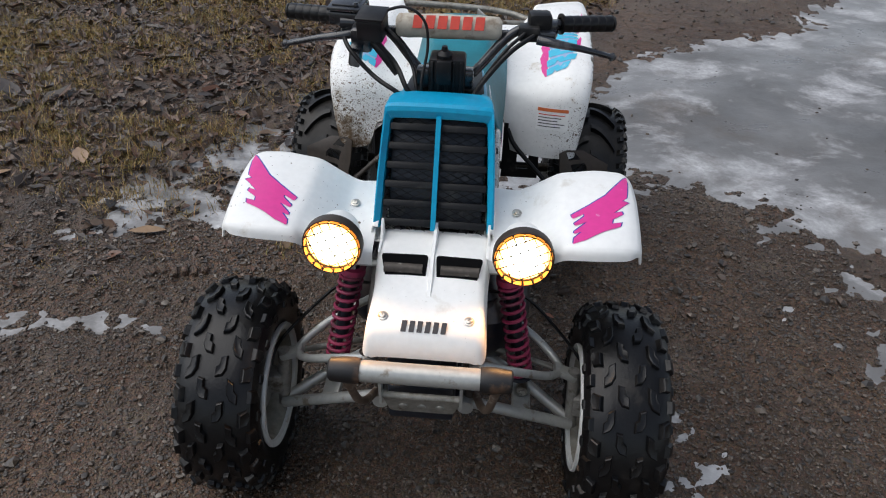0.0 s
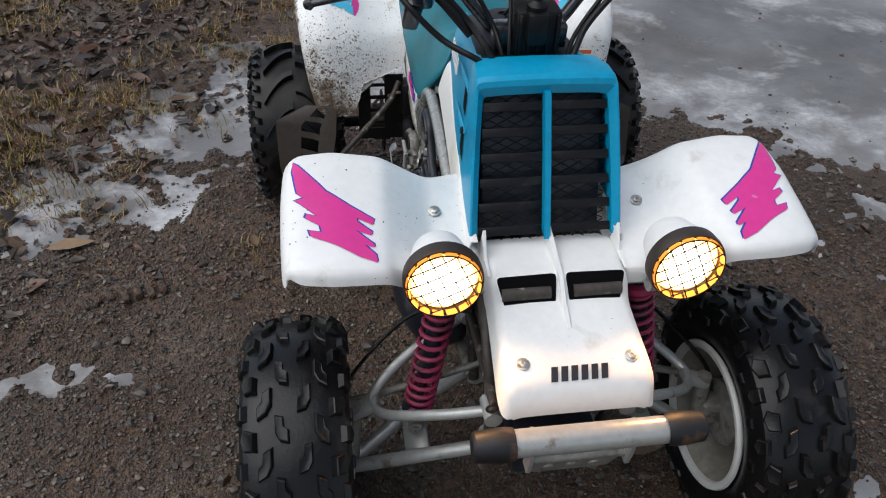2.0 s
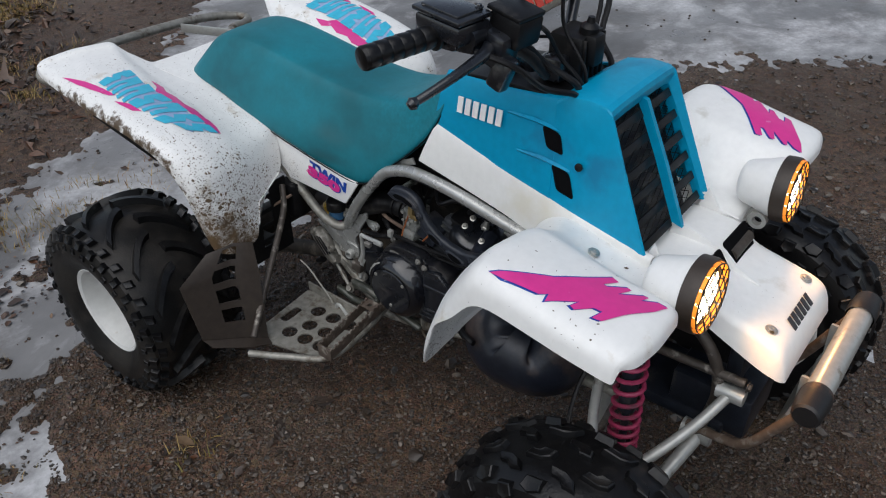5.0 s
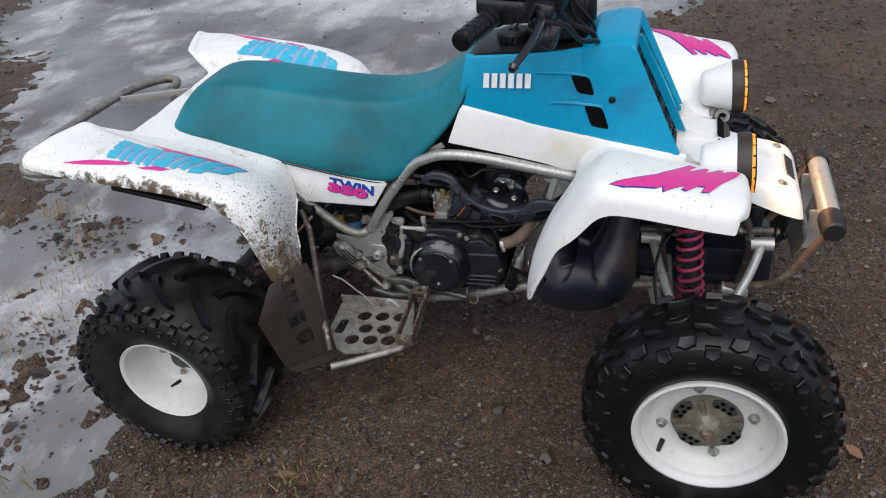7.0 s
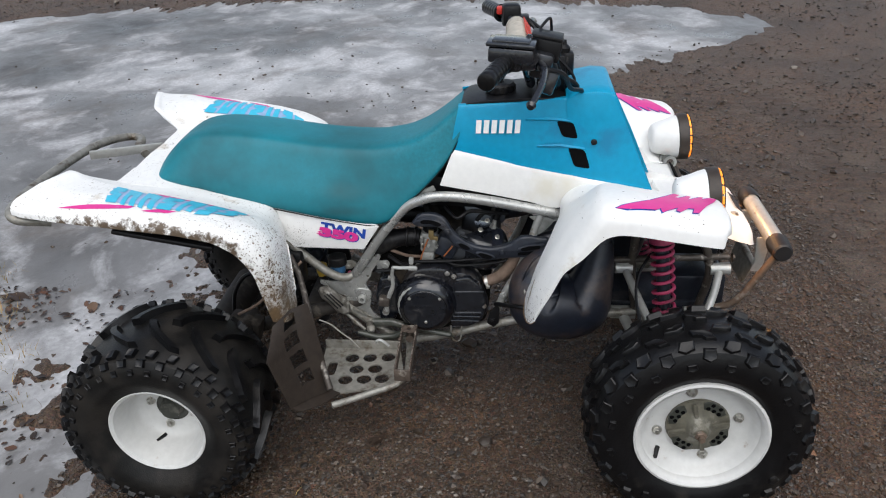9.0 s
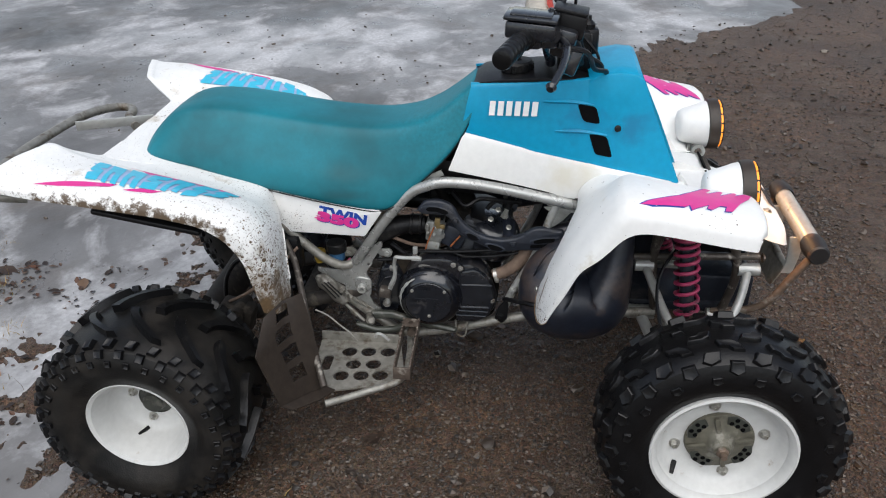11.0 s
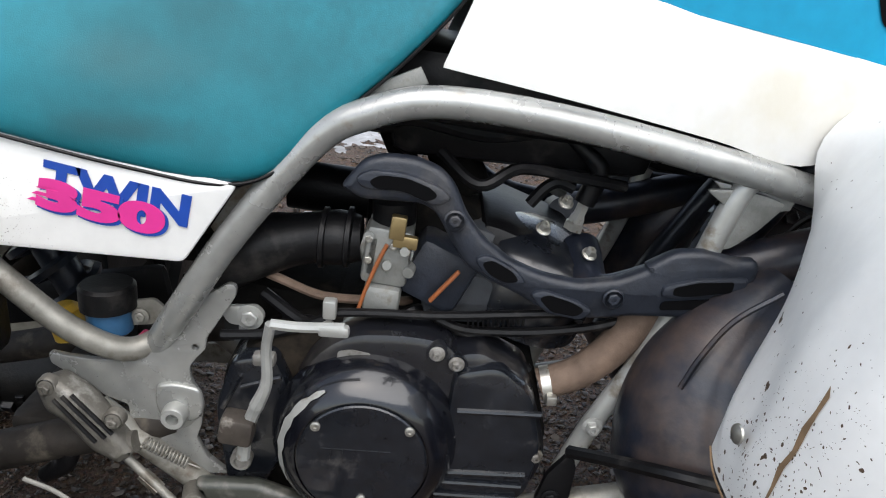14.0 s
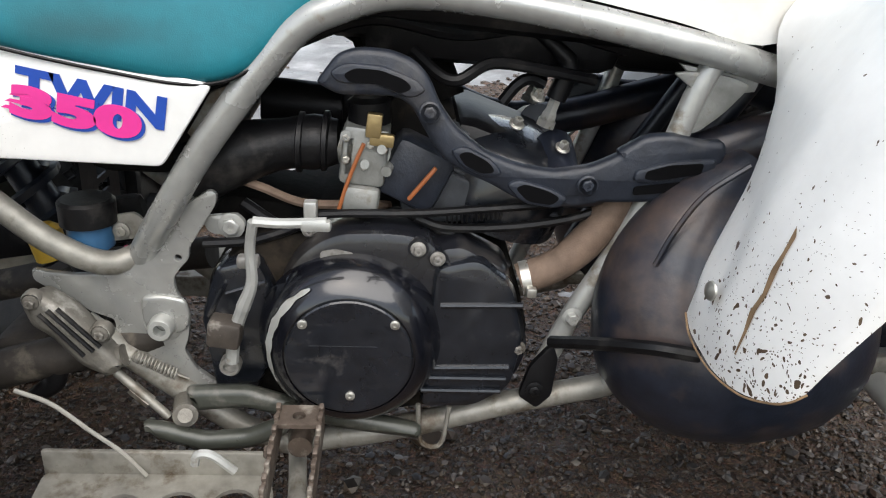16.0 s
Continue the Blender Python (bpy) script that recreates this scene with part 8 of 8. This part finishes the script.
part("brake_wire", tube([(-0.2, 0.963, 0.334), (-0.2, 0.933, 0.32), (-0.2, 0.903, 0.292), (-0.2, 0.878, 0.269), (-0.2, 0.858, 0.242)], 0.0021, 8), grey_sheath, quad, "grey sheathed cable")
part("peg_strap", tube([(-0.24, 0.8, 0.288), (-0.24, 0.797, 0.298), (-0.24, 0.785, 0.298), (-0.24, 0.766, 0.281)], 0.004, 8), steel, quad)
# swing arm, rear axle and drive
part("swing_arm", join(tube([(-0.1, 0.86, 0.34), (-0.12, 1.0, 0.31), (-0.13, 1.15, 0.27), (-0.12, 1.28, 0.25)], 0.02, 12), tube([(0.1, 0.86, 0.34), (0.12, 1.0, 0.31), (0.13, 1.15, 0.27), (0.12, 1.28, 0.25)], 0.02, 12), box((0, 1.0, 0.31), (0.22, 0.05, 0.05), 0.01)), dark_brown_steel, quad, "dark brown swing arm")
part("rear_axle", join(rod((-0.44, 1.282, 0.25), (0.44, 1.282, 0.25), 0.0165, 16), rod((-0.15, 1.282, 0.25), (0.15, 1.282, 0.25), 0.045, 20), lathe([(0, 0.1), (0.004, 0.1), (0.004, 0.03), (0, 0.03), (0, 0.1)], (-0.2, 1.282, 0.25), (1, 0, 0), 36)), dark_brown_steel, quad, "greasy rear axle with brake disc")
part("rear_shock", join(helix((0, 0.98, 0.38), (0, 1.1, 0.62), 0.032, 8, 0.006), rod((0, 0.95, 0.33), (0, 1.13, 0.68), 0.018)), black_metal, quad, "rear coil shock")
part("chain_guard", box((0.1, 1.08, 0.36), (0.02, 0.3, 0.06), 0.01, (-10, 0, 0)), black_part, quad)
part("rear_hose", tube([(-0.16, 1.03, 0.44), (-0.2, 1.08, 0.49), (-0.2, 1.15, 0.47), (-0.17, 1.2, 0.4), (-0.15, 1.22, 0.33)], 0.006, 8), black_part, quad)
part("rear_caliper", join(box((-0.21, 1.17, 0.31), (0.06, 0.09, 0.08), 0.012, (15, 0, 0)), rod((-0.25, 1.16, 0.33), (-0.17, 1.16, 0.33), 0.022, 14)), dark_brown_steel, quad, "dark brown rear brake caliper")
part("rear_cable", tube([(-0.17, 1.0, 0.5), (-0.22, 1.06, 0.45), (-0.235, 1.12, 0.4), (-0.22, 1.18, 0.36)], 0.004, 6), hose, quad)
part("rear_wiring", join(tube([(-0.1, 1.03, 0.6), (-0.15, 1.12, 0.56), (-0.18, 1.22, 0.58)], 0.006, 8), box((-0.14, 1.03, 0.47), (0.05, 0.06, 0.1), 0.012)), black_part, quad)
part("rear_subframe", join(tube([(-0.14, 1.06, 0.56), (-0.15, 1.2, 0.64), (-0.16, 1.4, 0.68)], 0.011, 10), tube([(0.14, 1.06, 0.56), (0.15, 1.2, 0.64), (0.16, 1.4, 0.68)], 0.011, 10)), dirty_steel, quad)
part("tail_box", box((0, 1.3, 0.62), (0.22, 0.2, 0.1), 0.02), black_part, quad, "black box under the tail")
part("rear_mudguard", box((-0.36, 1.24, 0.692), (0.14, 0.24, 0.012), 0.004, (10, 0, 0)), black_part, quad)

# ---- scatter: gravel, leaves, grass ----
ICO = bmesh.new()
bmesh.ops.create_icosphere(ICO, subdivisions=1, radius=1.0)
ICO_V = np.array([v.co[:] for v in ICO.verts])
ICO_F = np.array([[v.index for v in f.verts] for f in ICO.faces])
ICO.free()


def swarm(name, verts, faces, centres, turns, sizes, jitter, material, label, category, kind="stuff"):
    """Many small copies of one shape as a single mesh; sizes has three columns."""
    n, k = len(centres), len(verts)
    v = np.repeat(verts[None], n, 0) * sizes[:, None, :]
    v *= 1 + jitter * rng.standard_normal((n, k, 1))
    a, b = turns[:, 0], turns[:, 1]
    ca, sa, cb, sb = np.cos(a)[:, None], np.sin(a)[:, None], np.cos(b)[:, None], np.sin(b)[:, None]
    x, y, z = v[..., 0], v[..., 1], v[..., 2]
    y, z = y * cb - z * sb, y * sb + z * cb
    x, y = x * ca - y * sa, x * sa + y * ca
    v = np.stack([x, y, z], -1) + centres[:, None, :]
    f = (faces[None] + (np.arange(n) * k)[:, None, None]).reshape(-1)
    m = faces.shape[1]
    me = bpy.data.meshes.new(name)
    me.vertices.add(n * k)
    me.vertices.foreach_set("co", v.reshape(-1))
    me.loops.add(len(f))
    me.loops.foreach_set("vertex_index", f)
    me.polygons.add(len(f) // m)
    me.polygons.foreach_set("loop_start", np.arange(0, len(f), m))
    me.update(calc_edges=True)
    return tagged(place(name, me, material, None, "", 30), label, category, "", kind)


def island_mat(name, stops, rough=0.6, bump=0.2):
    """Each piece takes one tone out of a few."""
    m = mat(name, stops[0], rough, bump=bump, grain=0.25)
    n, l = m.node_tree.nodes, m.node_tree.links
    b = n["Principled BSDF"]
    g = n.new("ShaderNodeNewGeometry")
    r = n.new("ShaderNodeValToRGB")
    e = r.color_ramp.elements
    e[0].position, e[0].color = 0.0, (*stops[0], 1)
    e[1].position, e[1].color = 1.0, (*stops[-1], 1)
    for k, c in enumerate(stops[1:-1]):
        e.new((k + 1) / (len(stops) - 1)).color = (*c, 1)
    l.new(g.outputs["Random Per Island"], r.inputs[0])
    mul = n.new("ShaderNodeMix")
    mul.data_type, mul.blend_type = "RGBA", "MULTIPLY"
    mul.inputs[0].default_value = 0.35
    l.new(r.outputs[0], mul.inputs[6])
    t = n.new("ShaderNodeTexNoise")
    t.inputs["Scale"].default_value = 90
    tc = n.new("ShaderNodeTexCoord")
    l.new(tc.outputs["Object"], t.inputs["Vector"])
    l.new(t.outputs["Fac"], mul.inputs[7])
    l.new(mul.outputs[2], b.inputs["Base Color"])
    return m


stone_mat = island_mat("wet_stones", [(0.014, 0.011, 0.009), (0.042, 0.028, 0.018), (0.085, 0.056, 0.036), (0.05, 0.043, 0.038), (0.018, 0.0145, 0.012), (0.19, 0.16, 0.13), (0.085, 0.048, 0.028)], 0.4)


def strew(count, x0, x1, y0, y1, keep):
    x, y = rng.uniform(x0, x1, count), rng.uniform(y0, y1, count)
    ok = keep(x, y) > rng.uniform(0, 1, count)
    return x[ok], y[ok]


def stones(name, count, area, size, keep, label):
    x, y = strew(count, *area, keep)
    n = len(x)
    s = size * rng.lognormal(0, 0.38, n)
    z = np.maximum(ground_height(x, y), -0.006) + s * 0.25
    sizes = np.stack([s * rng.uniform(0.8, 1.35, n), s * rng.uniform(0.7, 1.1, n), s * rng.uniform(0.45, 0.8, n)], -1)
    return swarm(name, ICO_V, ICO_F, np.stack([x, y, z], -1), np.stack([rng.uniform(0, 6.28, n), rng.normal(0, 0.3, n)], -1), sizes, 0.12, stone_mat, label, "gravel")


def on_gravel(x, y):
    return np.where(ground_height(x, y) > -0.006, 1.0, 0.01)


stones("gravel", 90000, (-1.7, 1.5, -0.8, 1.7), 0.0033, on_gravel, "fine wet gravel, grey and brown")
stones("gravel", 20000, (-1.9, 3.2, -2.2, 3.6), 0.0048, on_gravel, "coarser wet gravel")
stones("gravel", 16000, (0.8, 8.0, -5.0, 7.0), 0.008, on_gravel, "gravel by the edge of the ice")
stones("pebbles", 1500, (-1.9, 4.5, -0.9, 3.4), 0.0095, lambda x, y: on_gravel(x, y) * 0.8 + 0.05, "scattered dark pebbles")


# dead leaves: a small bent blade with a pointed end
LEAF_V = np.array([(0, -1.0, 0.0), (0.42, -0.45, 0.16), (0.62, 0.1, 0.2), (0.36, 0.62, 0.12), (0, 1.0, 0.1), (-0.36, 0.62, 0.14), (-0.6, 0.05, 0.22), (-0.4, -0.5, 0.14), (0, -0.4, 0.0), (0, 0.2, -0.02)])
LEAF_F = np.array([(0, 1, 8), (1, 2, 9), (1, 9, 8), (2, 3, 9), (3, 4, 9), (4, 5, 9), (5, 6, 9), (6, 7, 8), (6, 8, 9), (7, 0, 8)])
leaf_mat = island_mat("dead_leaves", [(0.02, 0.0125, 0.0085), (0.04, 0.024, 0.015), (0.028, 0.018, 0.012), (0.075, 0.038, 0.02), (0.12, 0.05, 0.024), (0.055, 0.035, 0.024), (0.024, 0.0155, 0.011), (0.2, 0.12, 0.07)], 0.42)


def bank_edge(x, y):
    """Fades the growth out towards the far sides of the bank, with an uneven border."""
    d = np.minimum(np.minimum(x + 6.6, 8.6 - y), (y - 0.1) * 1.3)
    return np.clip(d * 0.55 + 0.55 * rough_field(x, y, 0.9, 3, 67), 0, 1)


def litter(x, y):
    """How thickly leaves lie: on the bank and the outer edge of the ice."""
    d = np.maximum((-x - 1.0) + 0.42 * (y - 1.2), (y - 2.7) * 0.9 - np.maximum(x - 0.2, 0) * 1.5)
    return np.clip(d * 1.1 + 0.25 * lattice(x * 3, y * 3, 71), 0.0, 0.9) * bank_edge(x, y)


x, y = strew(72000, -6.6, 0.9, 0.0, 8.4, litter)
n = len(x)
s = 0.0155 * rng.lognormal(0, 0.42, n)
swarm("leaf_litter", LEAF_V, LEAF_F, np.stack([x, y, np.maximum(ground_height(x, y), -0.006) + 0.006 + rng.uniform(0, 0.006, n)], -1), np.stack([rng.uniform(0, 6.28, n), rng.normal(0, 0.45, n)], -1), np.stack([s, s * 1.25, s * rng.uniform(0.5, 2.2, n)], -1), 0.3, leaf_mat, "wet brown dead leaves covering the bank", "leaves")
x, y = strew(9000, -1.7, 0.5, 0.8, 2.6, lambda x, y: np.clip(1.3 * rough_field(x, y, 2.6, 3, 77) - 0.25, 0, 0.9))
n = len(x)
s = 0.0075 * rng.lognormal(0, 0.6, n)
swarm("leaf_scraps", LEAF_V, LEAF_F, np.stack([x, y, np.maximum(ground_height(x, y), -0.006) + 0.004], -1), np.stack([rng.uniform(0, 6.28, n), rng.normal(0, 0.3, n)], -1), np.stack([s, s, s * 0.8], -1), 0.1, leaf_mat, "dark scraps of leaf frozen into the ice", "leaves")
for k, (lx, ly, size, turn, tone) in enumerate(((-1.69, 1.555, 0.075, 0.6, (0.3, 0.2, 0.13)), (-1.17, 1.02, 0.07, 1.9, (0.24, 0.15, 0.08)), (-0.62, 0.98, 0.03, 0.3, (0.14, 0.09, 0.05)), (-1.95, 1.35, 0.06, 2.6, (0.25, 0.16, 0.09)), (0.35, 0.66, 0.02, 1.0, (0.2, 0.08, 0.05)), (-0.3, -0.35, 0.028, 2.2, (0.22, 0.12, 0.07)))):
    lv = LEAF_V * (size * 0.8, size, size * 0.5)
    ob = sheet("fallen_leaf", lv.tolist(), LEAF_F.tolist(), mat("pale_leaf", tone, 0.55, bump=0.3, bump_scale=60), "single pale brown fallen leaf on the mud", "leaf")
    ob.matrix_basis = pose(lx, ly, float(ground_height(np.array([lx]), np.array([ly]))[0]) + 0.012, 4, 6, math.degrees(turn))
    tagged(ob, group="fallen leaves")

# grass: thin bent blades in tufts
BLADE_V = np.array([(-0.5, 0, 0), (0.5, 0, 0), (-0.35, 0.16, 0.5), (0.35, 0.16, 0.5), (0, 0.55, 0.95)])
BLADE_F = np.array([(0, 1, 3), (0, 3, 2), (2, 3, 4)])
grass_mat = island_mat("dead_grass", [(0.14, 0.125, 0.03), (0.3, 0.23, 0.06), (0.44, 0.31, 0.1), (0.5, 0.33, 0.13), (0.26, 0.115, 0.04), (0.2, 0.19, 0.042)], 0.6)


def grass(name, tufts, area, keep, tall, per, label):
    tx, ty = strew(tufts, *area, keep)
    m = len(tx)
    x = np.repeat(tx, per) + rng.normal(0, 0.035, m * per)
    y = np.repeat(ty, per) + rng.normal(0, 0.035, m * per)
    n = m * per
    h = tall * rng.lognormal(0, 0.4, n)
    sizes = np.stack([rng.uniform(0.002, 0.0045, n), h * rng.uniform(0.6, 2.2, n), h], -1)
    swarm(name, BLADE_V, BLADE_F, np.stack([x, y, ground_height(x, y) - 0.003], -1), np.stack([rng.uniform(0, 6.28, n), rng.normal(0, 0.45, n)], -1), sizes, 0.0, grass_mat, label, "grass")


def meadow(x, y):
    d = np.maximum((-x - 1.55) + 0.55 * (y - 1.6), (y - 2.5) * 1.0 - np.maximum(x - 0.2, 0) * 1.6)
    return np.clip(d * 0.6 - 0.12 + 1.25 * rough_field(x, y, 2.3, 3, 91), 0, 1) * bank_edge(x, y)


grass("grass", 15000, (-6.6, 0.9, 0.4, 8.4), meadow, 0.028, 38, "flattened yellow-green winter grass")
grass("grass_tufts", 60, (-1.8, -0.9, 0.6, 2.4), lambda x, y: on_gravel(x, y) * 0.6, 0.014, 30, "small dark tufts at the edge of the ice")
# prints of a tyre pressed into the mud
PRINTS = ((-1.03, 0.76, 30), (-0.92, 0.775, 10))
for px_, py_, turn in PRINTS:
    for k in range(4):
        c0 = pose(px_, py_, 0.011, 0, 0, turn) @ Vector((0.034 * k - 0.05, 0.01 * (k % 2), 0))
        ob = part("mud_print", box(tuple(c0), (0.022, 0.052, 0.03), 0.007, (0, 0, turn + 12)), gravel_mat)
        tagged(ob, "dark ridge of mud pressed by a tyre", "mud", "tyre prints")
